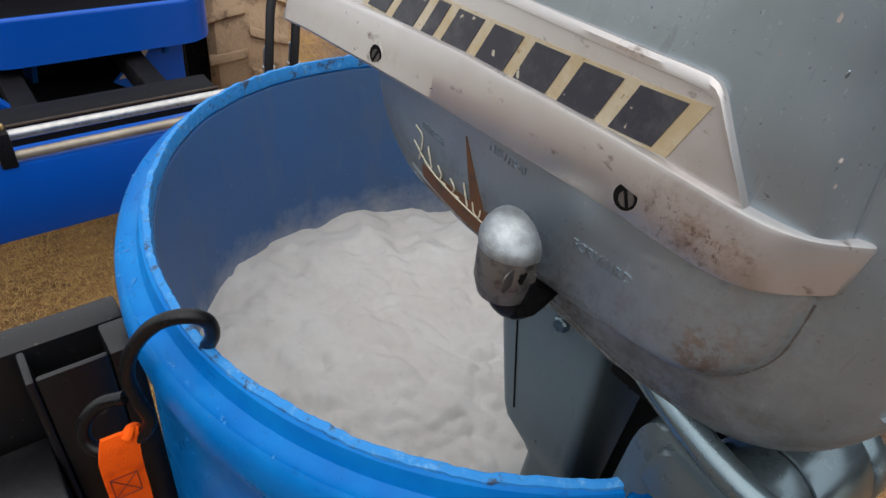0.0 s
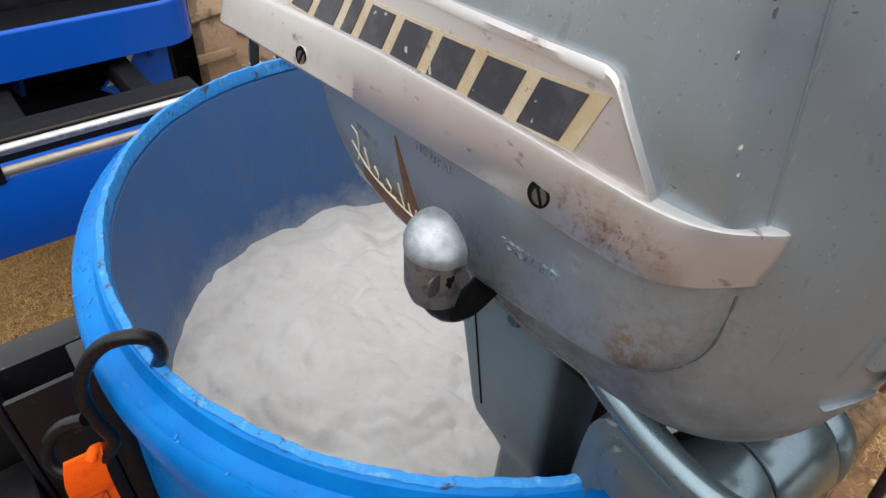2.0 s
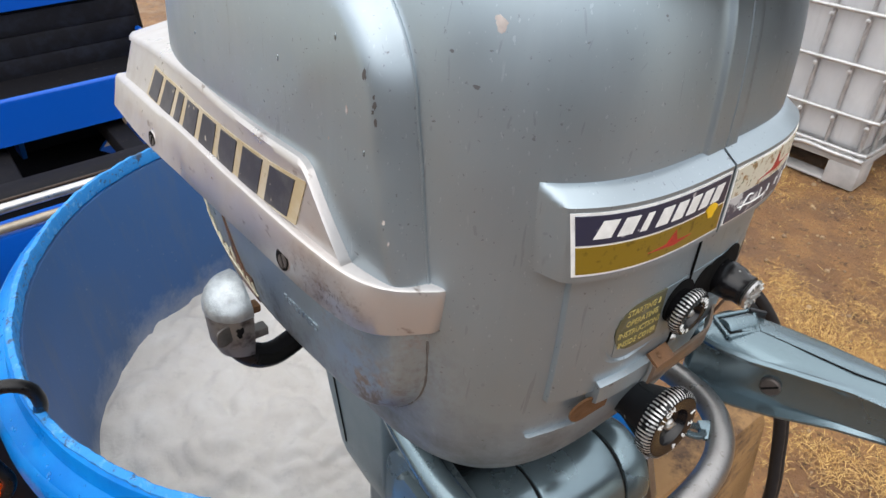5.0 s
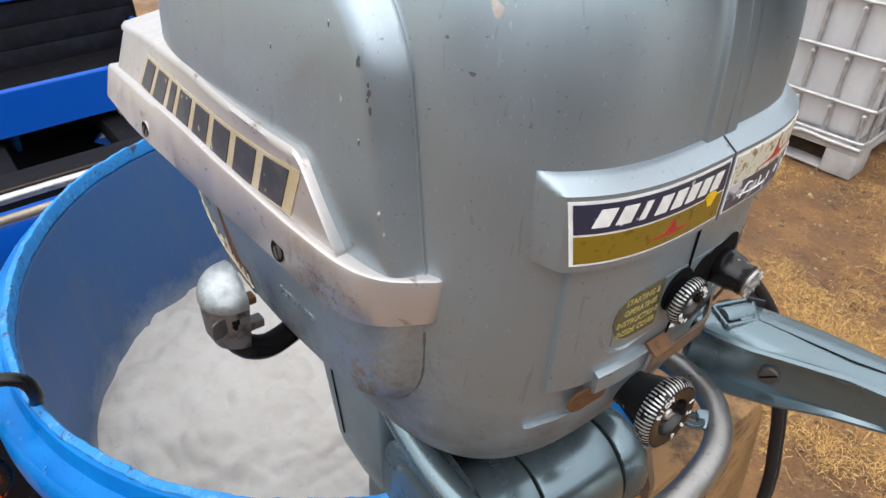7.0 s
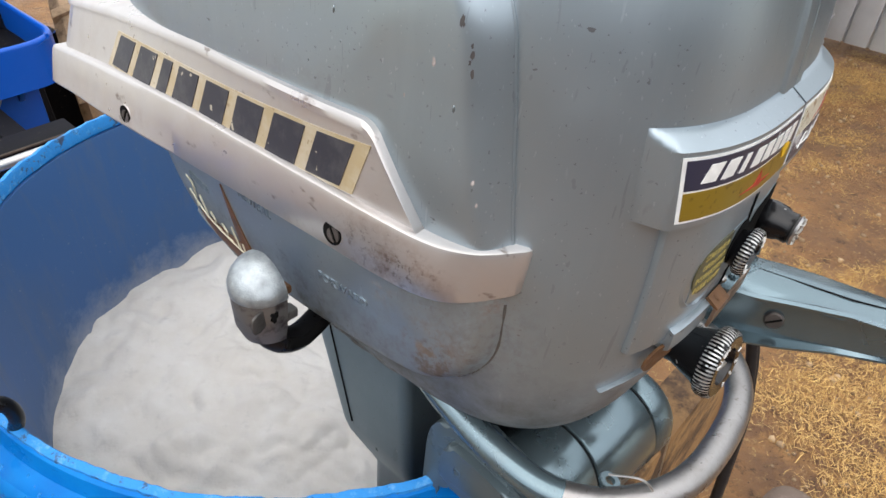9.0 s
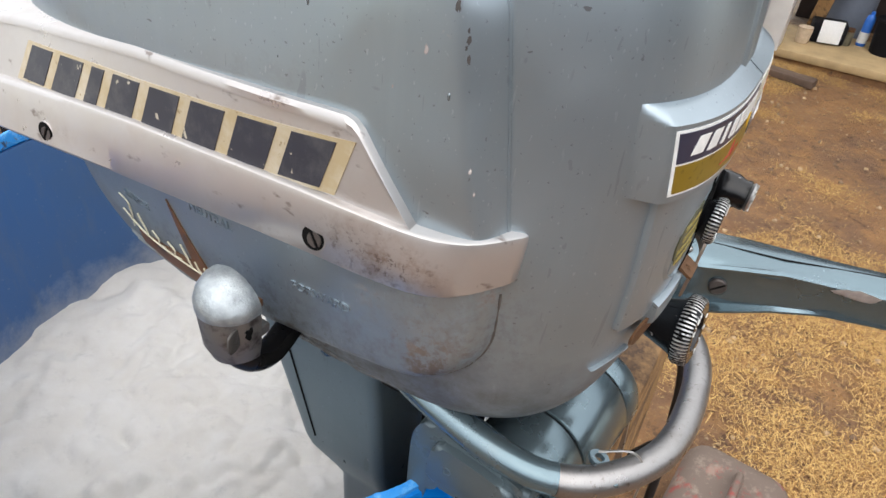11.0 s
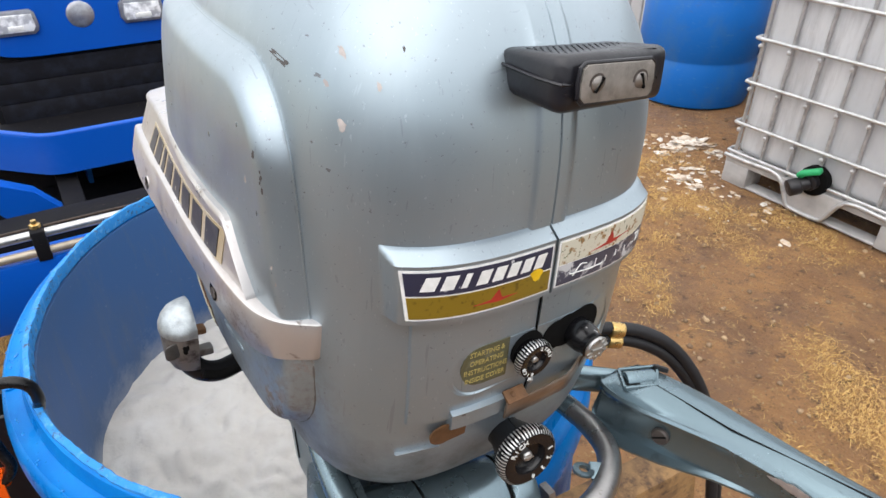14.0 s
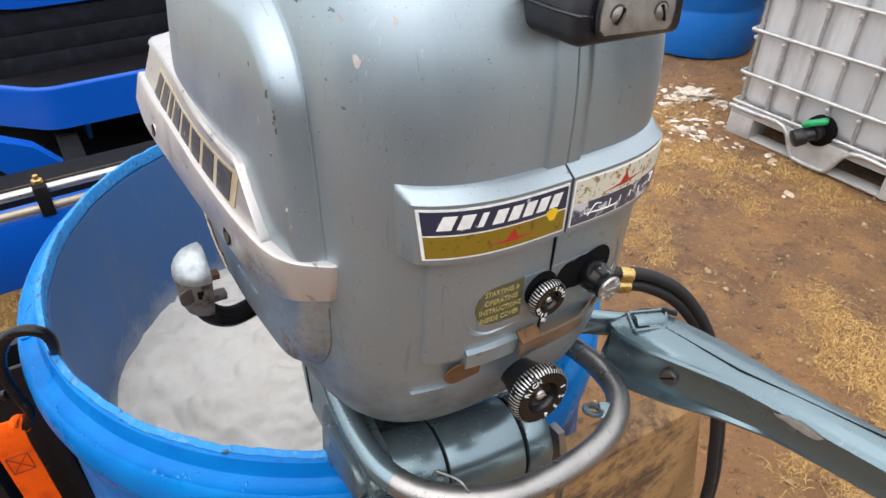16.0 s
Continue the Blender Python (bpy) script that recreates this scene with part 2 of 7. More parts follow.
_m.over(_m.ramp(_m.noise(50, 5, 0.6), 0.45, 0.68), (0.29, 0.235, 0.195))
BRONZE = _m.m
RUST = simple("rusty_steel", (0.165, 0.080, 0.034), 0.55, 0.35, 0.5, 120, 0.3).m
BRASS = simple("brass_clamp", (0.62, 0.42, 0.16), 0.3, 0.9, 0.25, 80).m
# near-black used where holes, slots and gaps would lie unlit
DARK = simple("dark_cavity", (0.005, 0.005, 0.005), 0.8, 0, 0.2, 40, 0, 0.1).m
HOSE = simple("black_hose", (0.016, 0.016, 0.018), 0.5, 0, 0.2, 60, 0.1, 0.3).m
KNOB_CAP = simple("lever_cap_metal", (0.42, 0.46, 0.48), 0.42, 0.75, 0.45, 150, 0.5).m
_m = Mat("lever_dirty_metal", (0.18, 0.17, 0.16), 0.45, 0.6)
_m.over(_m.ramp(_m.noise(120, 5, 0.65), 0.5, 0.68), (0.05, 0.042, 0.04))
LEVER_DIRTY = _m.m

_m = Mat("blue_barrel_plastic", (0.001, 0.148, 0.490), 0.40, 0.0, 0.13)
_m.over(_m.ramp(_m.noise(14, 5, 0.65), 0.45, 0.75, 0, 0.6), (0.004, 0.265, 0.66))
_m.over(_m.ramp(_m.noise(60, 5, 0.7, (1, 1, 0.3)), 0.66, 0.80, 0, 0.35), (0.07, 0.32, 0.66))
_m.over(_m.ramp(_m.noise(7, 3, 0.5, (1, 1, 1), (4, 1, 2)), 0.70, 0.78, 0, 0.30), (0.15, 0.15, 0.40))
_m.over(_m.ramp(_m.noise(48, 3, 0.5, (1, 1, 5), (7, 1, 2)), 0.70, 0.72, 0, 0.5), (0.003, 0.075, 0.30))
_m.drive("Roughness", _m.ramp(_m.noise(40, 5), 0.3, 0.7, 0.24, 0.5))
_m.bump(_m.noise(160, 4), 0.15, 0.001)
_m.bump(_m.noise(28, 5, 0.6), 0.25, 0.003)
_tr = _m.n.new("ShaderNodeBsdfTranslucent")               # thin plastic lets a little daylight through
_tr.inputs["Color"].default_value = (0.02, 0.30, 0.75, 1)
_mx = _m.n.new("ShaderNodeMixShader")
_mx.inputs[0].default_value = 0.07
_m.l.new(_m.p.outputs[0], _mx.inputs[1])
_m.l.new(_tr.outputs[0], _mx.inputs[2])
_m.l.new(_mx.outputs[0], _m.n["Material Output"].inputs["Surface"])
BLUE = _m.m
# blue plastic greyed in its colour, as if seen through steam
_m = Mat("steam_hazed_plastic", (0.030, 0.100, 0.260), 0.6)
_m.over(_m.ramp(_m.noise(6, 5, 0.6), 0.40, 0.70), (0.045, 0.098, 0.205))
_m.over(_m.ramp(_m.noise(28, 6, 0.7, (1, 1, 0.25)), 0.50, 0.75, 0, 0.5), (0.10, 0.125, 0.165))
_xyz = _m.n.new("ShaderNodeSeparateXYZ")
_m.l.new(_m.tc.outputs["Object"], _xyz.inputs[0])
_haze = _m.ramp(_m.math("ADD", _xyz.outputs["Z"], _m.ramp(_m.noise(24, 6, 0.7), 0.3, 0.7, -0.022, 0.022)), 0.722, 0.672, 0, 0.65)
_m.over(_haze, (0.36, 0.37, 0.39))                                # paler low down: the mist over the foam put into the colour
_m.over(_m.ramp(_m.noise(210, 3, 0.6), 0.68, 0.72, 0, 0.30), (0.24, 0.27, 0.31))
_m.bump(_m.noise(60, 5), 0.2, 0.001)
HAZED = _m.m
_m = Mat("blue_sawn_edge", (0.025, 0.225, 0.58), 0.6, 0, 0.25)
_m.over(_m.ramp(_m.noise(120, 6, 0.7), 0.54, 0.72), (0.15, 0.37, 0.64))
_m.over(_m.ramp(_m.noise(140, 5, 0.75, (1, 1, 1), (3, 3, 3)), 0.60, 0.66), (0.10, 0.15, 0.22))
_m.over(_m.ramp(_m.noise(75, 6, 0.75, (1, 1, 1), (6, 2, 9)), 0.56, 0.62, 0, 0.85), (0.045, 0.042, 0.045))
_m.bump(_m.noise(260, 5), 0.6, 0.0012)
SAWN = _m.m
DROP = Mat("water_drops", (0.001, 0.150, 0.46), 0.04, 0, 0.25).m

_m = Mat("churned_foam", (0.57, 0.545, 0.505), 0.85, 0, 0.2)
_m.over(_m.ramp(_m.noise(16, 7, 0.65), 0.42, 0.66), (0.62, 0.605, 0.575))
_m.over(_m.ramp(_m.noise(60, 6, 0.7), 0.58, 0.74, 0, 0.5), (0.41, 0.40, 0.385))
_m.bump(_m.noise(70, 7, 0.65), 0.35, 0.004)
_m.bump(_m.noise(400, 4), 0.3, 0.001)
FOAM = _m.m

_m = Mat("wet_dirt", (0.300, 0.152, 0.062), 0.85)
_m.over(_m.ramp(_m.noise(1.6, 6, 0.6), 0.42, 0.62), (0.200, 0.106, 0.054))
_m.over(_m.ramp(_m.noise(5, 7, 0.7), 0.48, 0.62, 0, 0.8), (0.370, 0.190, 0.070))
_m.over(_m.ramp(_m.noise(17, 7, 0.75, (1, 1, 1), (3, 3, 3)), 0.56, 0.64, 0, 0.8), (0.075, 0.042, 0.024))
_m.over(_m.ramp(_m.noise(46, 6, 0.75), 0.57, 0.66, 0, 0.9), (0.44, 0.29, 0.12))
_m.over(_m.ramp(_m.noise(95, 4, 0.7), 0.61, 0.67, 0, 0.9), (0.060, 0.034, 0.020))
_far = _m.n.new("ShaderNodeVectorMath")
_far.operation = "LENGTH"
_m.l.new(_m.tc.outputs["Object"], _far.inputs[0])
_m.over(_m.ramp(_m.math("ADD", _far.outputs["Value"], _m.ramp(_m.noise(0.9, 5, 0.6), 0.3, 0.7, -1.2, 1.2)), 5.6, 7.4, 0, 0.9), (0.40, 0.385, 0.325))   # unseen far ground made paler to brighten what the cowl's side mirrors
_m.bump(_m.noise(9, 6, 0.65), 0.6, 0.05)
_m.bump(_m.noise(34, 7, 0.75), 1.0, 0.03)
_m.drive("Roughness", _m.ramp(_m.noise(3, 5), 0.35, 0.65, 0.50, 0.95))
DIRT = _m.m
_m = Mat("dry_straw", (0.72, 0.485, 0.190), 0.85, 0, 0.1)
_isl = _m.n.new("ShaderNodeNewGeometry").outputs["Random Per Island"]
_m.over(_m.ramp(_isl, 0.0, 1.0), (0.36, 0.195, 0.070))
STRAW = _m.m
PEBBLE = Mat("pale_pebbles", (0.44, 0.31, 0.18), 0.85, 0, 0.2)
_isl = PEBBLE.n.new("ShaderNodeNewGeometry").outputs["Random Per Island"]
PEBBLE.over(PEBBLE.ramp(_isl, 0, 1), (0.17, 0.11, 0.07))
PEBBLE = PEBBLE.m
_m = Mat("white_litter", (0.70, 0.66, 0.60), 0.8)
_isl = _m.n.new("ShaderNodeNewGeometry").outputs["Random Per Island"]
_m.over(_m.ramp(_isl, 0.2, 0.9), (0.42, 0.27, 0.13))
_m.over(_m.ramp(_m.noise(22, 6, 0.7), 0.45, 0.66, 0, 0.8), (0.22, 0.13, 0.07))
_m.bump(_m.noise(90, 5), 0.6, 0.004)
RAG = _m.m

_m = Mat("tractor_blue", (0.002, 0.078, 0.43), 0.30, 0, 0.32)
_m.over(_m.ramp(_m.noise(9, 6, 0.7), 0.55, 0.80, 0, 0.4), (0.02, 0.10, 0.46))
_m.over(_m.ramp(_m.noise(60, 5, 0.7), 0.68, 0.76, 0, 0.7), (0.16, 0.17, 0.22))
TBLUE = _m.m
_m = Mat("tractor_black", (0.008, 0.008, 0.010), 0.65, 0, 0.10)
_m.over(_m.ramp(_m.noise(18, 6, 0.7), 0.55, 0.75, 0, 0.6), (0.020, 0.018, 0.017))
_m.over(_m.ramp(_m.noise(75, 5, 0.75), 0.64, 0.70, 0, 0.6), (0.20, 0.155, 0.11))
_m.bump(_m.noise(150, 4), 0.2, 0.0006)
TBLACK = _m.m
_m = Mat("grille_mesh", (0.009, 0.009, 0.012), 0.75, 0, 0.15)
_m.over(_m.ramp(_m.noise(30, 5), 0.45, 0.7), (0.014, 0.016, 0.024))
_m.bump(_m.voronoi(220), 0.35, 0.002)
GRILLE = _m.m
_m = Mat("black_steel", (0.007, 0.007, 0.008), 0.36, 0, 0.40)
_m.over(_m.ramp(_m.noise(40, 6, 0.75), 0.60, 0.74, 0, 0.6), (0.035, 0.034, 0.036))
_m.over(_m.ramp(_m.noise(20, 5, 0.7, (1, 1, 1), (2, 8, 1)), 0.66, 0.74, 0, 0.6), (0.11, 0.05, 0.03))
_m.over(_m.ramp(_m.noise(85, 5, 0.75, (1, 1, 1), (4, 2, 7)), 0.63, 0.70, 0, 0.55), (0.17, 0.135, 0.105))
_m.bump(_m.noise(120, 5), 0.3, 0.001)
BSTEEL = _m.m
LENS = Mat("lamp_lens", (0.85, 0.86, 0.88), 0.08, 0.0)
LENS.over(LENS.ramp(LENS.noise(40, 3), 0.4, 0.6), (0.40, 0.41, 0.44))
LENS = LENS.m
_m = Mat("muddy_tyre", (0.42, 0.29, 0.18), 0.9)
_m.over(_m.ramp(_m.noise(12, 6, 0.7), 0.50, 0.66), (0.16, 0.105, 0.065))
_m.bump(_m.noise(60, 6), 0.7, 0.006)
TYRE = _m.m
VINYL = simple("black_vinyl_dip", (0.007, 0.007, 0.008), 0.3, 0, 0.2, 60, 0.2, 0.28).m
ORANGE = Mat("orange_webbing", (0.92, 0.110, 0.004), 0.7, 0, 0.15)
ORANGE.over(ORANGE.ramp(ORANGE.noise(60, 4), 0.5, 0.8), (0.60, 0.05, 0.004))
ORANGE.bump(ORANGE.voronoi(900), 0.5, 0.0008)
ORANGE = ORANGE.m
STITCH = simple("dark_stitching", (0.22, 0.02, 0.005), 0.7, 0, 0.2, 200, 0).m

_m = Mat("milky_plastic", (0.58, 0.59, 0.60), 0.42)
_m.over(_m.ramp(_m.noise(3.0, 5, 0.6, (1, 1, 0.4)), 0.42, 0.68), (0.44, 0.45, 0.465))
_m.over(_m.ramp(_m.noise(9, 6, 0.7, (1, 1, 0.12)), 0.50, 0.68, 0, 0.65), (0.30, 0.295, 0.30))
_m.over(_m.ramp(_m.noise(5, 5, 0.7), 0.55, 0.75, 0, 0.5), (0.62, 0.63, 0.64))
_m.bump(_m.noise(6, 4), 0.4, 0.02)
MILKY = _m.m
GALV = simple("galvanised_cage", (0.60, 0.60, 0.60), 0.42, 0.6, 0.3, 30, 0.1).m
GALV_DULL = simple("dull_galvanised", (0.46, 0.46, 0.46), 0.5, 0.5, 0.4, 30, 0.1).m
PALLET = simple("pale_pallet_plastic", (0.48, 0.47, 0.46), 0.6, 0, 0.3, 12, 0.2).m
GREEN = simple("green_valve_handle", (0.02, 0.36, 0.13), 0.4, 0, 0.2, 40, 0).m
_m = Mat("far_drum_plastic", (0.004, 0.125, 0.46), 0.45, 0, 0.3)
_m.over(_m.ramp(_m.noise(5, 6, 0.7, (1, 1, 0.6)), 0.50, 0.75, 0, 0.7), (0.05, 0.15, 0.34))
_m.over(_m.ramp(_m.noise(7, 6, 0.75, (1, 1, 2.5), (3, 1, 6)), 0.58, 0.76, 0, 0.45), (0.11, 0.085, 0.07))
_m.over(_m.ramp(_m.noise(18, 5, 0.7, (1, 1, 3), (1, 6, 2)), 0.60, 0.74, 0, 0.35), (0.16, 0.26, 0.40))
FARBLUE = _m.m
_m = Mat("plywood", (0.31, 0.175, 0.068), 0.7)
_m.over(_m.ramp(_m.noise(7, 6, 0.65, (1, 1, 6)), 0.45, 0.7, 0, 0.7), (0.22, 0.115, 0.045))
_m.over(_m.ramp(_m.noise(13, 6, 0.75, (1, 1, 1), (4, 1, 1)), 0.49, 0.60, 0, 0.95), (0.055, 0.027, 0.015))
_m.over(_m.ramp(_m.noise(26, 5, 0.65, (0.5, 1, 9)), 0.50, 0.66, 0, 0.6), (0.33, 0.19, 0.075))
_m.bump(_m.noise(60, 5, 0.6, (0.5, 1, 8)), 0.5, 0.002)
WOOD = _m.m
SIDING = simple("pale_metal_siding", (0.56, 0.58, 0.60), 0.5, 0.15, 0.15, 6, 0.05).m
SLAB = simple("sandy_sill", (0.46, 0.33, 0.17), 0.85, 0, 0.3, 9, 0.5).m
SHED_DARK = simple("dark_shed_inside", (0.040, 0.026, 0.022), 0.8, 0, 0.4, 4, 0.2).m
_m = Mat("red_fuel_tank", (0.13, 0.095, 0.075), 0.75)
_m.over(_m.ramp(_m.noise(14, 6, 0.7), 0.54, 0.64), (0.24, 0.045, 0.035))
_m.over(_m.ramp(_m.noise(30, 6, 0.7), 0.52, 0.66, 0, 0.7), (0.24, 0.19, 0.15))
_m.bump(_m.noise(60, 5), 0.3, 0.002)
TANKRED = _m.m
TAG = simple("manila_tag", (0.62, 0.50, 0.33), 0.8, 0, 0.2, 60, 0).m

# ---- mesh helpers ----


def smooth01(t):
    t = min(max(t, 0.0), 1.0)
    return t * t * (3 - 2 * t)


def finish(name, bm, mat, parent=None, label="", angle=38):
    bmesh.ops.recalc_face_normals(bm, faces=bm.faces)
    for f in bm.faces:
        f.smooth = True
    for e in bm.edges:
        if len(e.link_faces) == 2 and e.calc_face_angle(0) > radians(angle):
            e.smooth = False
    me = bpy.data.meshes.new(name)
    bm.to_mesh(me)
    bm.free()
    me.materials.append(mat)
    ob = new(name, me)
    if parent is not None:
        ob.parent = parent
    if label:
        ob["label"] = label
    return ob


def part(name, bm, mat, parent, label=""):
    return finish(name, bm, mat, parent, label)


def thing(name, m, label, category, group="", kind=""):
    ob = new(name)
    ob.empty_display_size = 0.02
    ob.matrix_world = m
    return tagged(ob, label, category, group, kind)


def box(bm, lo, hi, bevel=0.0, m=None, seg=2):
    r = bmesh.ops.create_cube(bm, size=1)
    vs = r["verts"]
    for v in vs:
        v.co = Vector([(lo[i] + hi[i]) / 2 + v.co[i] * (hi[i] - lo[i]) for i in range(3)])
    if bevel:
        es = {e for v in vs for e in v.link_edges}
        out = bmesh.ops.bevel(bm, geom=list(es), offset=bevel, segments=seg, affect="EDGES", profile=0.5)
        vs = list({v for f in out["faces"] for v in f.verts} | {v for v in vs if v.is_valid})
    if m is not None:
        for v in {w for w in vs if w.is_valid}:
            v.co = m @ v.co
    return bm


def loft(bm, rings, closed=True, caps=True):
    """Quads between rings of points."""
    rows = [[bm.verts.new(p) for p in ring] for ring in rings]
    n = len(rows[0])
    for a, b in zip(rows, rows[1:]):
        for i in range(n if closed else n - 1):
            j = (i + 1) % n
            try:
                bm.faces.new((a[i], a[j], b[j], b[i]))
            except ValueError:
                pass
    if caps and closed:
        for ring in (rows[0], rows[-1]):
            try:
                bm.faces.new(ring)
            except ValueError:
                pass
    return bm


def frame_at(d):
    d = Vector(d).normalized()
    s = Vector((0, 0, 1)) if abs(d.z) < 0.9 else Vector((1, 0, 0))
    u = d.cross(s).normalized()
    return u, u.cross(d).normalized()


def spline(pts, n=8):
    """A Catmull-Rom line through the points."""
    p = [Vector(q) for q in pts]
    p = [p[0] * 2 - p[1]] + p + [p[-1] * 2 - p[-2]]
    out = []
    for i in range(1, len(p) - 2):
        for k in range(n):
            t = k / n
            out.append(0.5 * ((2 * p[i]) + (p[i + 1] - p[i - 1]) * t + (2 * p[i - 1] - 5 * p[i] + 4 * p[i + 1] - p[i + 2]) * t * t
                              + (3 * p[i] - p[i - 1] - 3 * p[i + 1] + p[i + 2]) * t ** 3))
    out.append(p[-2])
    return out


def tube(bm, pts, r, seg=14, smooth=8, flat=1.0):
    line = spline(pts, smooth) if smooth else [Vector(p) for p in pts]
    rings, up = [], None
    for i, p in enumerate(line):
        d = (line[min(i + 1, len(line) - 1)] - line[max(i - 1, 0)]).normalized()
        if up is None:
            u, w = frame_at(d)
        else:
            u = (up - d * up.dot(d)).normalized()
            w = u.cross(d).normalized()
        up = u
        rr = r(i / (len(line) - 1)) if callable(r) else r
        rings.append([p + (u * math.cos(a) + w * math.sin(a) * flat) * rr for a in (2 * math.pi * k / seg for k in range(seg))])
    return loft(bm, rings)


def cyl(bm, a, b, r, r2=None, seg=32, bevel=0.0):
    a, b = Vector(a), Vector(b)
    r2 = r if r2 is None else r2
    d = b - a
    u, w = frame_at(d)
    n = d.normalized()
    stops = [(a, r), (b, r2)]
    if bevel:
        stops = [(a, r - bevel), (a + n * bevel * 0.4, r - bevel * 0.25), (a + n * bevel, r), (b - n * bevel, r2),
                 (b - n * bevel * 0.4, r2 - bevel * 0.25), (b, r2 - bevel)]
    return loft(bm, [[p + (u * math.cos(t) + w * math.sin(t)) * q for t in (2 * math.pi * k / seg for k in range(seg))] for p, q in stops])


def lathe(bm, profile, seg=64, m=None, close=False):
    """Profile of (radius, height) turned about z."""
    rings = []
    for r, z in profile:
        ring = [Vector((r * math.cos(t), r * math.sin(t), z)) for t in (2 * math.pi * k / seg for k in range(seg))]
        rings.append([m @ p for p in ring] if m is not None else ring)
    if close:
        rings.append(rings[0])
        loft(bm, rings, True, False)
        bmesh.ops.remove_doubles(bm, verts=bm.verts, dist=1e-6)
        return bm
    return loft(bm, rings)


def prism(bm, pts, place, depth, bevel=0.0, seg=2):
    """A flat outline, pts in 2D, set by place(u, v, h) and drawn out to the depth."""
    lo = [bm.verts.new(place(u, v, 0)) for u, v in pts]
    hi = [bm.verts.new(place(u, v, depth)) for u, v in pts]
    n = len(pts)
    top = bm.faces.new(hi)
    bm.faces.new(list(reversed(lo)))
    for i in range(n):
        bm.faces.new((lo[i], lo[(i + 1) % n], hi[(i + 1) % n], hi[i]))
    if bevel:
        bmesh.ops.bevel(bm, geom=list(top.edges), offset=bevel, segments=seg, affect="EDGES", profile=0.5)
    return bm


def slab(bm, us, vs, fn, inner):
    """A thick patch: outer face fn(u, v), inner face inner(u, v), closed at the rim."""
    a = [[bm.verts.new(fn(u, v)) for u in us] for v in vs]
    b = [[bm.verts.new(inner(u, v)) for u in us] for v in vs]
    nv, nu = len(vs), len(us)
    for g in (a, b):
        for j in range(nv - 1):
            for i in range(nu - 1):
                bm.faces.new((g[j][i], g[j][i + 1], g[j + 1][i + 1], g[j + 1][i]))
    for j in range(nv - 1):
        for i in (0, nu - 1):
            bm.faces.new((a[j][i], a[j + 1][i], b[j + 1][i], b[j][i]))
    for i in range(nu - 1):
        for j in (0, nv - 1):
            bm.faces.new((a[j][i], a[j][i + 1], b[j][i + 1], b[j][i]))
    return bm


def lin(a, b, n):
    return [a + (b - a) * i / (n - 1) for i in range(n)]


def words(text, size, depth=0.0004):
    """The letters of a text as a mesh, centred, in the plane of x and y."""
    cu = bpy.data.curves.new("words", "FONT")
    cu.body, cu.size, cu.extrude, cu.align_x, cu.align_y = text, size, depth, "CENTER", "CENTER"
    cu.resolution_u = 2
    ob = new("words", cu)
    me = bpy.data.meshes.new_from_object(ob.evaluated_get(bpy.context.evaluated_depsgraph_get()))
    bm = bmesh.new()
    bm.from_mesh(me)
    bpy.data.objects.remove(ob)
    bpy.data.curves.remove(cu)
    bpy.data.meshes.remove(me)
    return bm


GROUND = -0.40
# ---- ground ----


def ground_height(x, y):
    return GROUND + 0.02 * noise.noise((x * 0.7, y * 0.7, 3)) + 0.010 * noise.noise((x * 3.1, y * 3.1, 5))


bm = bmesh.new()
xs = [-400, -120, -40, -15] + lin(-8, 9, 120) + [16, 40, 120, 400]
ys = [-400, -120, -40, -12] + lin(-5, 10, 110) + [16, 40, 120, 400]
rows = [[bm.verts.new((x, y, ground_height(x, y))) for x in xs] for y in ys]
for j in range(len(ys) - 1):
    for i in range(len(xs) - 1):
        bm.faces.new((rows[j][i], rows[j][i + 1], rows[j + 1][i + 1], rows[j + 1][i]))
tagged(finish("ground", bm, DIRT), "bare brown dirt yard with straw and pebbles", "ground", kind="structure")


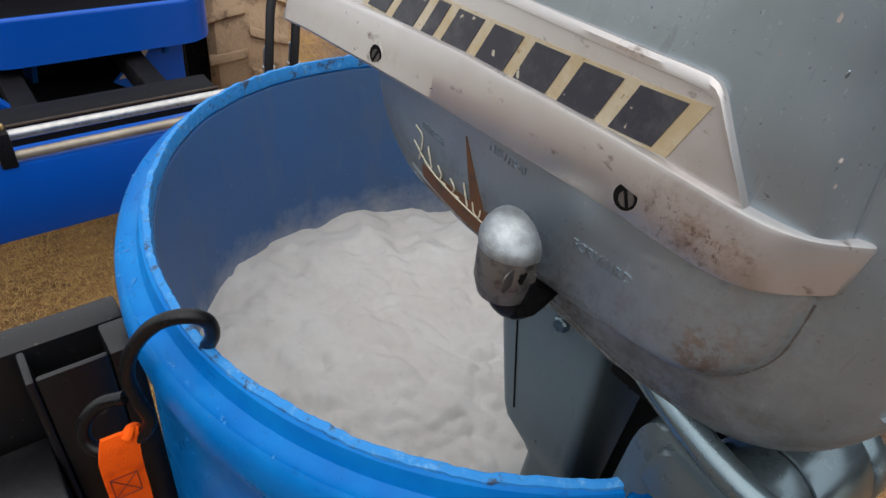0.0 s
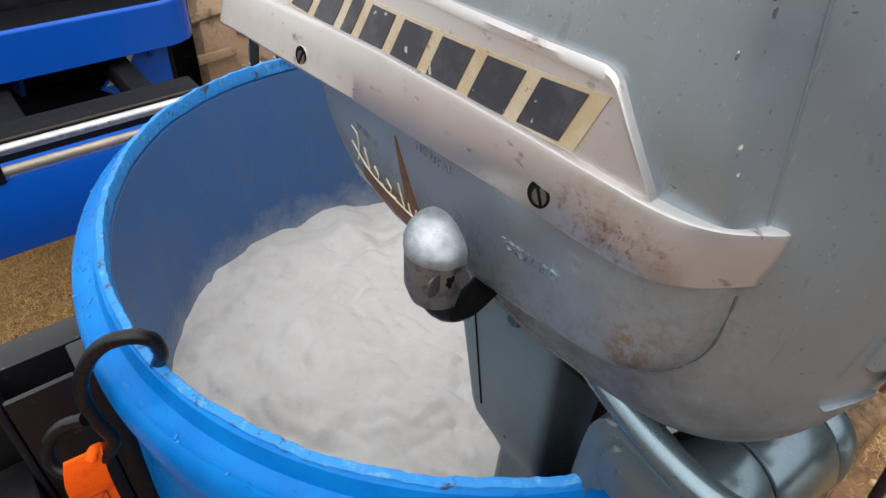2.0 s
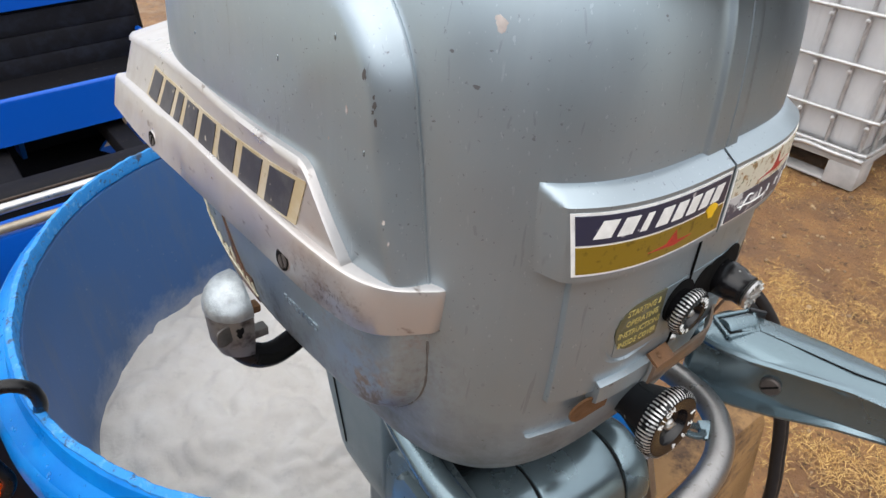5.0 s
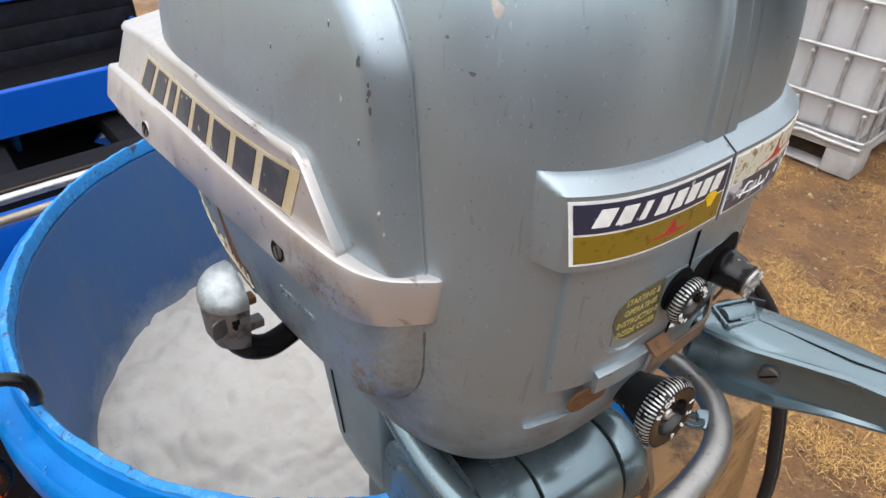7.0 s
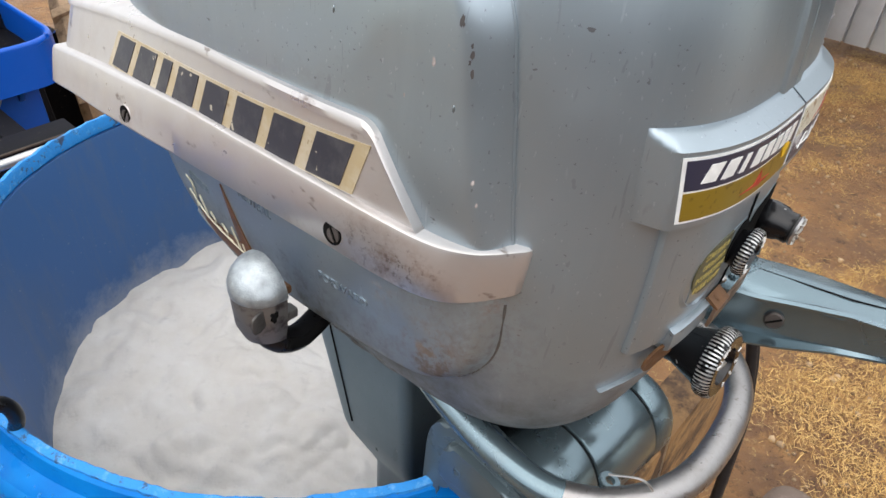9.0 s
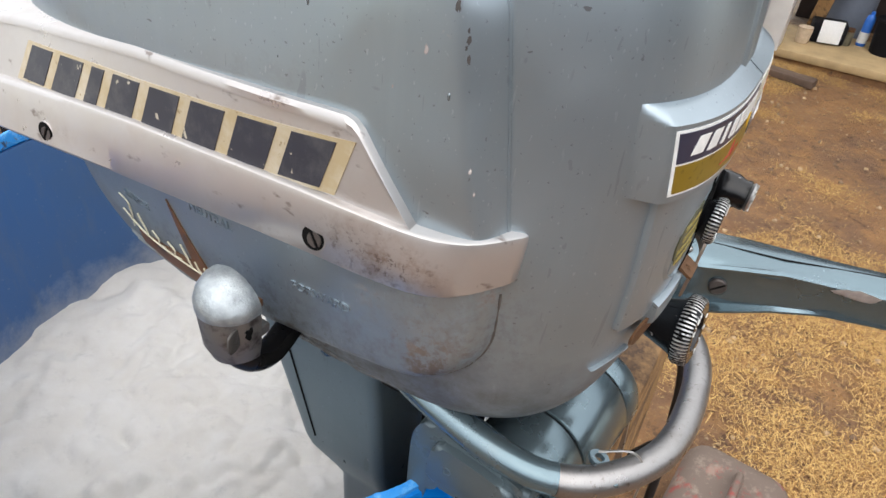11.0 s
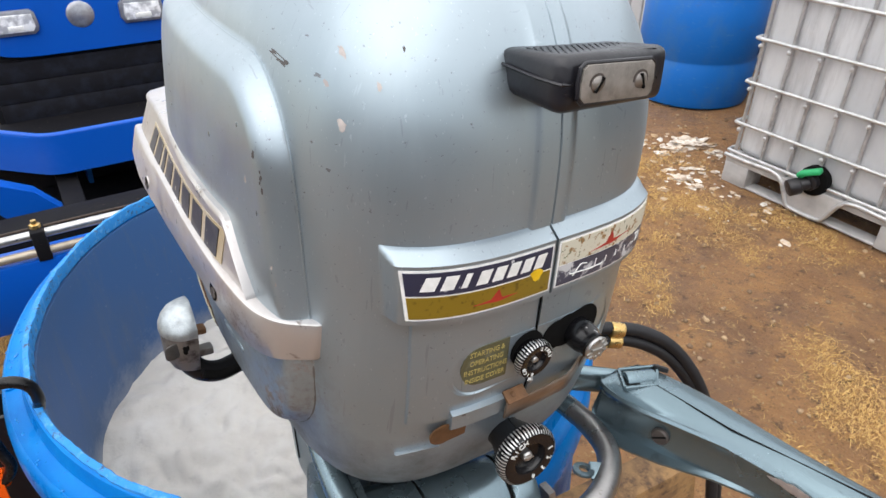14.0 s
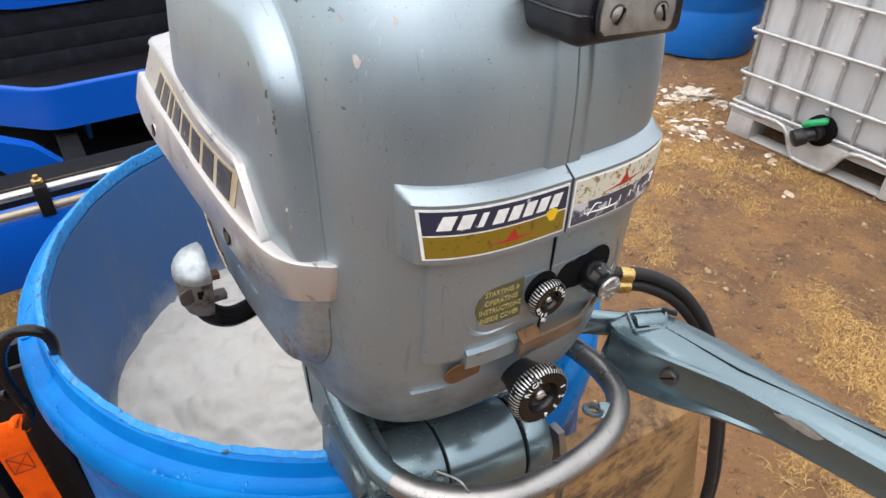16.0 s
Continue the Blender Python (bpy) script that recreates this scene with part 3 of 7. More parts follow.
def scatter_straw(name, n, seed):
    """Bent slips of straw, two quads each, thick in patches."""
    rnd = random.Random(seed)
    verts, faces = [], []
    while len(faces) < 2 * n:
        x, y = rnd.uniform(-2.3, 4.2), rnd.uniform(-0.5, 3.6)
        edge = min(x + 2.3, 4.2 - x, y + 0.5, 3.6 - y) + 0.35 * noise.noise((x * 2.2, y * 2.2, 7))
        if rnd.random() > smooth01(edge / 0.45):                         # thins out towards the bare yard
            continue
        if not (noise.noise((x * 0.9, y * 0.9, 9)) + 0.9 * noise.noise((x * 3.3, y * 3.3, 2)) + 0.5 * noise.noise((x * 9, y * 9, 5)) + rnd.gauss(0, 0.24) > 0.32 or rnd.random() < 0.8 * smooth01((-0.35 - x + 0.4 * noise.noise((x * 1.7, y * 1.7, 4))) / 0.5)):
            continue
        z = ground_height(x, y)
        a, ln, w = rnd.uniform(0, math.tau), rnd.choice((rnd.uniform(0.004, 0.014), rnd.uniform(0.008, 0.026), rnd.uniform(0.015, 0.048))), rnd.uniform(0.0003, 0.0009)
        dx, dy = math.cos(a), math.sin(a)
        sx, sy = -dy * w, dx * w
        lift, bow, side = rnd.uniform(0.001, 0.014), rnd.uniform(0.0, 0.008), rnd.uniform(-4, 4)
        k = len(verts)
        for px, py, pz in ((x, y, z + lift), (x + dx * ln * 0.5 + sx * side, y + dy * ln * 0.5 + sy * side, z + lift + bow), (x + dx * ln, y + dy * ln, z + lift * rnd.uniform(0.2, 2))):
            verts += [(px - sx, py - sy, pz), (px + sx, py + sy, pz)]
        faces += [(k, k + 1, k + 3, k + 2), (k + 2, k + 3, k + 5, k + 4)]
    me = bpy.data.meshes.new(name)
    me.from_pydata(verts, [], faces)
    me.materials.append(STRAW)
    return tagged(new(name, me), "dry yellow straw and dead grass strewn on the dirt", "straw", kind="stuff")


scatter_straw("straw", 280000, 3)
rnd = random.Random(8)
bm = bmesh.new()
for _ in range(2600):
    x, y = rnd.uniform(0.2, 4.0), rnd.uniform(0.0, 4.2)
    s = rnd.choice((0.003, 0.003, 0.004, 0.005, 0.007, 0.012))
    r = bmesh.ops.create_icosphere(bm, subdivisions=1, radius=s, matrix=pose(x, y, ground_height(x, y) + s * 0.2, rnd.uniform(0, 360), 0, rnd.uniform(0, 360)))
    for v in r["verts"]:
        v.co += Vector((rnd.uniform(-1, 1), rnd.uniform(-1, 1), rnd.uniform(-1, 1))) * s * 0.25
tagged(finish("gravel", bm, PEBBLE, angle=80), "small pale stones scattered over the dirt", "gravel", kind="stuff")

# ---- blue barrel, axis at the origin ----
barrel = thing("blue_barrel", pose(0, 0, 0), "blue plastic drum with its top sawn out, wet rim", "barrel")


def squashed(bm):
    """The clamped board pulls one side of the drum in, and the far side bows out."""
    for v in bm.verts:
        t = math.atan2(v.co.y, v.co.x)
        k = 1 - 0.180 * math.exp(-((t + radians(4)) / radians(36)) ** 2) * smooth01((v.co.z + 0.1) / 0.9)
        far = (t - radians(155) + math.pi) % math.tau - math.pi
        k *= 1 + 0.055 * math.exp(-(far / radians(32)) ** 2) * smooth01((v.co.z + 0.1) / 0.9)
        v.co.x *= k
        v.co.y *= k
    return bm


def ring_wave(t, k):
    return noise.noise((math.cos(t) * k, math.sin(t) * k, k * 0.7))


bm = bmesh.new()
prof = [(0.2735, 0.80), (0.2715, 0.862), (0.2712, 0.880), (0.2735, 0.8862), (0.2768, 0.8850), (0.2785, 0.8790), (0.2800, 0.8735), (0.2835, 0.8715), (0.2885, 0.8705), (0.2915, 0.8715), (0.2945, 0.8685), (0.2965, 0.8610), (0.2975, 0.848),
        (0.2955, 0.836), (0.2905, 0.822), (0.2895, 0.78), (0.2925, 0.70), (0.2935, 0.60), (0.288, 0.585), (0.288, 0.57), (0.2935, 0.555), (0.2935, 0.30), (0.288, 0.285),
        (0.288, 0.27), (0.2935, 0.255), (0.2925, 0.06), (0.284, 0.012), (0.26, 0.0), (0.0, 0.0), (0.0, 0.02), (0.27, 0.02), (0.279, 0.06), (0.281, 0.30), (0.281, 0.60), (0.278, 0.75)]
lathe(bm, prof, 160, close=True)
part("drum_body", squashed(bm), BLUE, barrel)
bm = bmesh.new()
lathe(bm, [(0.2650, 0.560), (0.2650, 0.80), (0.2666, 0.862), (0.2680, 0.8735), (0.2730, 0.8735), (0.2790, 0.80), (0.2790, 0.560)], 160, close=True)
part("inner_wall", squashed(bm), HAZED, barrel, "inside wall, its colour greyed for the steam haze")
bm = bmesh.new()
rings = []
N = 900
for k, (r, z) in enumerate([(0.2690, 0.876), (0.2690, 0.8878), (0.2698, 0.8892), (0.2725, 0.8890), (0.2744, 0.8878), (0.2752, 0.878)]):
    ring = []
    for i in range(N):
        t = math.tau * i / N
        j = 0.0011 * ring_wave(t, 9) + 0.0006 * ring_wave(t, 47) + 0.0003 * ring_wave(t, 170)
        ring.append((math.cos(t) * (r + j * 1.3), math.sin(t) * (r + j * 1.3), z + (0.0012 * ring_wave(t + 1, 30) + 0.0004 * ring_wave(t, 160)) * (1 if 0 < k < 5 else 0.6)))
    rings.append(ring)
loft(bm, rings + [rings[0]], True, False)
bmesh.ops.remove_doubles(bm, verts=bm.verts, dist=1e-6)
part("sawn_edge", squashed(bm), SAWN, barrel, "rough hand-sawn plastic edge")
rnd = random.Random(5)
bm = bmesh.new()
for _ in range(150):
    t = radians(rnd.uniform(-200, -60))
    if rnd.random() < 0.6:
        r = rnd.uniform(0.2815, 0.2935)
        z = float(np.interp(r, [0.2800, 0.2835, 0.2885, 0.2915, 0.2945], [0.8735, 0.8715, 0.8705, 0.8715, 0.8685]))
        nrm = Vector((math.cos(t) * 0.5, math.sin(t) * 0.5, 0.85)).normalized()
    else:
        z = rnd.uniform(0.70, 0.83)
        r = float(np.interp(z, [0.70, 0.78, 0.822, 0.836], [0.2925, 0.2895, 0.2905, 0.2955]))
        nrm = Vector((math.cos(t), math.sin(t), 0))
    s = rnd.choice((0.0006, 0.0008, 0.0010, 0.0013, 0.0019))
    q = nrm.to_track_quat("Z", "Y").to_matrix().to_4x4()
    bmesh.ops.create_icosphere(bm, subdivisions=2, radius=s, matrix=Matrix.Translation((math.cos(t) * r, math.sin(t) * r, z)) @ q @ Matrix.Diagonal((1, rnd.uniform(0.8, 1.5), 0.40 if s < 0.0018 else 0.22, 1)))
part("water_beading", squashed(bm), DROP, barrel, "beads of water on the plastic")["kind"] = "stuff"
bm = bmesh.new()
box(bm, (-0.0065, -0.004, -0.002), (0.0065, 0.004, 0.0016), 0.0014, pose(0.2855 * math.cos(radians(217)), 0.2855 * math.sin(radians(217)), 0.8715, 0, 0, 217))
part("moulded_rib", bm, BLUE, barrel)

# foam on the churned water
bm = bmesh.new()
NR, NT = 130, 260


rnd = random.Random(17)
PITS = []
for _ in range(16):
    a, d = rnd.uniform(0, math.tau), 0.25 * math.sqrt(rnd.random())
    PITS.append((d * math.cos(a), d * math.sin(a), rnd.uniform(0.006, 0.012), rnd.uniform(0.004, 0.009), rnd.uniform(0, math.pi)))


def foam_height(x, y):
    t, r = math.atan2(y, x), math.hypot(x, y)
    h = 0.012 * noise.noise((x * 7, y * 7, 2)) + 0.015 * abs(noise.noise((x * 11, y * 11, 4))) + 0.010 * abs(noise.noise((x * 21, y * 21, 6))) + 0.006 * abs(noise.noise((x * 46, y * 46, 3))) + 0.0025 * noise.noise((x * 70, y * 70, 8)) - 0.004
    h += 0.012 * smooth01((r - 0.09) / 0.12) * noise.noise((math.cos(t) * 6, math.sin(t) * 6, r * 5))      # billows rolling outwards
    for px, py, s, deep, turn in PITS:                                                            # burst bubbles leave hollows
        u = (x - px) * math.cos(turn) + (y - py) * math.sin(turn)
        v = (y - py) * math.cos(turn) - (x - px) * math.sin(turn)
        q = (u / s) ** 2 + (v / (s * 1.9)) ** 2
        if q < 9:
            h -= deep * math.exp(-q)
    swell = 0.012 * math.exp(-(((t - radians(195) + math.pi) % math.tau - math.pi) / radians(55)) ** 2) * smooth01(r / 0.22)
    return 0.676 + h + swell


rings = []
for i in range(NR):
    r = 0.0002 + 0.2783 * i / (NR - 1)
    rings.append([(r * math.cos(t), r * math.sin(t), foam_height(r * math.cos(t), r * math.sin(t))) for t in (math.tau * k / NT for k in range(NT))])
loft(bm, rings, True, False)
squashed(bm)
tagged(finish("foaming_water", bm, FOAM, angle=180), "white-grey foaming water churned up inside the barrel", "water", kind="structure")

# ---- the outboard motor, in its own axes: x to its side, y to its rear, z up ----
MOTOR = Matrix(((0.7621, -0.6428, 0.0771, 0.0874), (0.6395, 0.7660, 0.0647, -0.1833), (-0.1007, 0.0, 0.9949, 0.95), (0, 0, 0, 1)))
motor = thing("outboard_motor", MOTOR, "vintage silver-blue outboard motor clamped on a barrel rim", "outboard motor")

# levels of the cowl: height, half width, front, rear
LEVELS = [(-0.029, 0.030, -0.044, 0.10), (-0.0275, 0.049, -0.059, 0.15), (-0.0215, 0.066, -0.0755, 0.18), (-0.008, 0.0810, -0.0945, 0.22), (0.010, 0.0900, -0.1070, 0.245),
          (0.035, 0.0940, -0.1145, 0.260), (0.070, 0.0960, -0.1185, 0.267), (0.110, 0.0967, -0.1192, 0.269), (0.150, 0.0970, -0.1185, 0.267), (0.185, 0.0978, -0.1160, 0.260),
          (0.210, 0.0952, -0.1110, 0.246), (0.230, 0.0890, -0.1025, 0.226), (0.248, 0.0780, -0.0890, 0.198), (0.262, 0.0620, -0.0695, 0.156), (0.271, 0.0430, -0.0470, 0.104), (0.276, 0.0200, -0.0210, 0.052)]


def levels_line(rows, n):
    out = []
    p = [np.array(r) for r in rows]
    p = [2 * p[0] - p[1]] + p + [2 * p[-1] - p[-2]]
    for i in range(1, len(p) - 2):
        for k in range(n):
            t = k / n
            out.append(0.5 * (2 * p[i] + (p[i + 1] - p[i - 1]) * t + (2 * p[i - 1] - 5 * p[i] + 4 * p[i + 1] - p[i + 2]) * t * t + (3 * p[i] - p[i - 1] - 3 * p[i + 1] + p[i + 2]) * t ** 3))
    out.append(p[-2])
    return np.array(out)


LV = levels_line(LEVELS, 12)
NF, NRR = 3.3, 2.2


def level(z):
    return [float(np.interp(z, LV[:, 0], LV[:, c])) for c in (1, 2, 3)]


def side_bulge(y, z):
    """How far the side panel stands out of the shell: a round shoulder behind a sharp crease."""
    y -= 0.137 * max(z - 0.10, 0.0)
    rc = 0.040 if z > 0.11 else 0.037
    qy, qz = -0.0710 + rc - y, (z - 0.2125 + rc) if z > 0.11 else (0.0145 + rc - z - 0.12 * y)
    d = math.hypot(max(qy, 0), max(qz, 0)) + min(max(qy, qz), 0) - rc
    low = smooth01((0.125 - z) / 0.03)                       # a tighter shoulder under the trim band
    k = min(max(-d / (0.013 - 0.003 * low), 0.0), 1.0)
    return (0.0113 - 0.0013 * low) * (1 - (1 - k) ** 2.3) + 0.0028 * smooth01(-d / 0.085)


def contour(phi, a, yf, yr):
    """A point of the shell's outline: phi 0 at the front's middle, 90 at a side, 180 at the rear."""
    s, c = math.sin(phi), math.cos(phi)
    n = NF if c >= 0 else NRR
    x = a * math.copysign(abs(s) ** (2 / n), s)
    y = (yf if c >= 0 else yr) * abs(c) ** (2 / n)
    return x, y


def shell(phi, v):
    z, a, yf, yr = v
    x, y = contour(phi, a, yf, yr)
    n = NF if math.cos(phi) >= 0 else NRR
    b = -yf if math.cos(phi) >= 0 else yr
    nx, ny = math.copysign((abs(x) / a) ** (n - 1) / a, x), math.copysign((abs(y) / b) ** (n - 1) / b, y)
    k = math.hypot(nx, ny) or 1
    h = side_bulge(y, z)
    if y < 0 and z > 0.145:
        ridge = smooth01(((0.0095 if x > 0 else 0.0130) - abs(x)) / 0.0022)
        h += 0.0030 * ridge
    if y < 0 and abs(x) < 0.0003:
        h -= 0.0022
    return x + nx / k * h, y + ny / k * h * 0.5, z


def phis():
    out = [radians(d) for d in lin(0, 90, 190)][1:]
    extra = [(x / 0.0965) ** (NF / 2) for x in (0.0006, 0.0010, 0.0045, 0.0073, 0.0081, 0.0089, 0.0096, 0.0108, 0.0116, 0.0124, 0.0131, 0.018, 0.024, 0.030, 0.036)]
    right = sorted(set([e for e in extra] + [p for p in out if p > extra[-1] * 1.02]))
    rear = [radians(d) for d in lin(90, 270, 70)][1:-1]
    return [0.0] + right + rear + [math.tau - p for p in reversed(right)]


PH = phis()
bm = bmesh.new()
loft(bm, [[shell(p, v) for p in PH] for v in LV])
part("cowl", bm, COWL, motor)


def front_pt(u, v, h=0.0):
    """A point on the front of the shell, h outside it; its fittings sit a little askew."""
    x, z = u - 0.035 * (v - 0.13), v + 0.052 * (u + 0.0675)
    a, yf, _ = level(z)
    t = min(abs(x) / a, 0.999)
    y = yf * (1 - t ** NF) ** (1 / NF)
    nx, ny = math.copysign(t ** (NF - 1) / a, x), -((abs(y) / -yf) ** (NF - 1)) / -yf
    k = math.hypot(nx, ny)
    return Vector((x + nx / k * h, y + ny / k * h, z))


def side_pt(y, z, h=0.0, sign=-1):
    """A point on the side panel, h outside it."""
    a, yf, yr = level(z)
    b, n = (-yf, NF) if y < 0 else (yr, NRR)
    t = min(abs(y) / b, 0.995)
    x = a * (1 - t ** n) ** (1 / n)
    ny, nx = math.copysign(t ** (n - 1) / b, y), (x / a) ** (n - 1) / a
    k = math.hypot(nx, ny)
    bulge = side_bulge(y, z)
    return Vector((sign * (x + nx / k * (h + bulge)), y + ny / k * (h + bulge * 0.5), z))


# nameplate boss with its sloping hood, one for each half of the cowl
def boss_h(x, z):
    side = min(max((0.0742 - 0.04 * (0.1545 - z) - abs(x)) / 0.0060, 0), 1)
    top = min(max((0.1545 - z) / 0.0050, 0), 1)
    return 0.0072 * min(side, top)


for sgn, nm in ((-1, "left"), (1, "right")):
    bm = bmesh.new()
    us = sorted({sgn * u for u in [0.0007, 0.002, 0.012] + lin(0.016, 0.0675, 26) + [0.0682, 0.0692, 0.0706, 0.0720, 0.0735, 0.0742]})
    vs = [0.1215, 0.1225] + lin(0.124, 0.1485, 8) + [0.1495, 0.1510, 0.1530, 0.1545]
    slab(bm, us, vs, lambda u, v: front_pt(u, v, boss_h(u, v) + 0.0001), lambda u, v: front_pt(u, v, -0.006))
    part("nameplate_boss", bm, COWL, motor)
    # panel under the boss
    bm = bmesh.new()
    us = sorted({sgn * u for u in [0.0007, 0.0015] + lin(0.004, 0.0615, 22) + [0.0628, 0.0637]})
    vs = [0.0595, 0.0605] + lin(0.063, 0.1215, 14)
    slab(bm, us, vs, lambda u, v: front_pt(u, v, 0.0028 * min(1, (0.0640 - abs(u)) / 0.0015 + 0.1)), lambda u, v: front_pt(u, v, -0.006))
    part("control_panel", bm, COWL, motor)

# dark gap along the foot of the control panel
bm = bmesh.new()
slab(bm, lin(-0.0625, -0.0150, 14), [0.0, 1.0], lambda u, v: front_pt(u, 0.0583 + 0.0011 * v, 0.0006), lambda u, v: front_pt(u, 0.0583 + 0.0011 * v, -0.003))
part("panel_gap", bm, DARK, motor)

# seam bead in the crease round the side panels
for sgn in (-1, 1):
    pts = [(y, 0.2125) for y in lin(0.20, -0.012, 14)]
    pts += [(-0.031 - 0.040 * math.sin(radians(a)), 0.1725 + 0.040 * math.cos(radians(a))) for a in lin(0, 90, 18)[1:]]
    pts += [(-0.0710, z) for z in lin(0.1725, 0.0815, 14)[1:]]
    bm = bmesh.new()
    tube(bm, [side_pt(y + 0.137 * max(z - 0.10, 0.0) + 0.0002, z, 0.0002, sgn) for y, z in pts], 0.0006, 6, 2)
    part("panel_seam", bm, COWL, motor)

# thin dark brown line along the crease under the band
for sgn in (-1, 1):
    pts = [(-0.0712, z) for z in lin(0.0765, 0.058, 8)]
    pts += [(-0.0340 - 0.0372 * math.cos(radians(a)), 0.0515 - 0.0372 * math.sin(radians(a)) - 0.12 * (-0.0340 - 0.0372 * math.cos(radians(a)))) for a in lin(0, 90, 22)[1:]]
    pts += [(y, 0.0143 - 0.12 * y) for y in lin(-0.030, 0.030, 12)]
    bm = bmesh.new()
    tube(bm, [side_pt(y, z, -0.0001, sgn) for y, z in pts], lambda f: 0.0008 * (0.75 + 0.25 * math.sin(f * 47) * math.sin(f * 23)) * (1 - 0.6 * f), 6, 2)
    part("crease_line", bm, simple("crease_brown", (0.085, 0.072, 0.062), 0.7, 0, 0.4, 200, 0.3).m, motor)["kind"] = "stuff"

PRIMER = simple("dark_primer", (0.075, 0.068, 0.066), 0.6, 0, 0.3, 200, 0).m
OLDSCREW = simple("dull_screw", (0.10, 0.085, 0.078), 0.5, 0.4, 0.4, 150, 0.2).m
# ---- side band and badge, on both sides ----
BAND_T = ([-0.078, -0.074, -0.069, -0.060, -0.045, -0.030, 0.0, 0.04, 0.10, 0.164, 0.20, 0.25, 0.293], [0.1055, 0.1042, 0.1030, 0.1023, 0.1025, 0.1040, 0.1055, 0.1048, 0.1020, 0.0962, 0.0920, 0.0845, 0.0765])
BAND_B = ([-0.078, -0.074, -0.069, -0.060, -0.045, -0.030, 0.0, 0.04, 0.11, 0.164, 0.20, 0.25, 0.293], [0.0838, 0.0818, 0.0797, 0.0772, 0.0756, 0.0762, 0.0774, 0.0764, 0.0732, 0.0695, 0.0660, 0.0600, 0.0525])
FACE_X = ([-0.082, -0.078, -0.074, -0.070, -0.065, -0.060, -0.052, -0.041, -0.020, 0.0, 0.05, 0.10, 0.164, 0.20, 0.25, 0.295], [-0.0830, -0.0885, -0.0945, -0.0995, -0.1042, -0.1075, -0.1108, -0.1135, -0.1160, -0.1170, -0.1170, -0.1155, -0.1115, -0.1075, -0.0995, -0.0905])


def eased(rows, y):
    """A smoothed reading of a table of heights."""
    return sum(float(np.interp(y + k * 0.004, *rows)) for k in (-2, -1, 0, 1, 2)) / 5


def outer(y, z, h):
    """The outer face of band and badge: bent round the shell in front, drawn in towards the rear."""
    x = eased(FACE_X, y)
    slope = (eased(FACE_X, y + 0.002) - eased(FACE_X, y - 0.002)) / 0.004
    k = math.hypot(1, slope)
    h -= 0.0045
    x += (z - 0.085) * (0.03 + 0.30 * smooth01(y / 0.22))
    return Vector((x - h / k, y + h * slope / k, z))


def band_section(y, sign):
    zt, zb = eased(BAND_T, y), eased(BAND_B, y)
    near = min(max((y + 0.0780) / 0.0040, 0.0), 1.0)                # the rounded front end
    k = 0.86 + 0.14 * math.sqrt(max(1 - (1 - near) ** 2, 0))
    zt, zb = 0.0970 + (zt - 0.0970) * k if y < -0.06 else zt, 0.0970 + (zb - 0.0970) * k if y < -0.06 else zb
    sink = 0.0030 * (1 - math.sqrt(max(1 - (1 - near) ** 2, 0)))
    pts = []
    for k, (f, h) in enumerate([(0.0, -0.004), (0.0, 0.0022), (0.06, 0.0036), (0.5, 0.0048), (0.90, 0.0058), (0.97, 0.0054), (1.0, 0.0040), (1.0, -0.004)]):
        p = outer(y, zb + (zt - zb) * f, h - sink)
        if h < 0:
            p = Vector((p.x + 0.012 + 0.13 * max(y, 0.0), y if y > -0.03 else p.y + 0.004, p.z))
        pts.append(Vector((p.x * -sign, p.y, p.z)))
    return pts


BADGE_T = ([-0.0425, -0.0210, -0.0185, -0.0150, -0.005, 0.036, 0.097, 0.17, 0.20, 0.28], [0.1030, 0.1335, 0.1358, 0.1370, 0.1370, 0.1355, 0.1325, 0.1245, 0.1210, 0.1085])
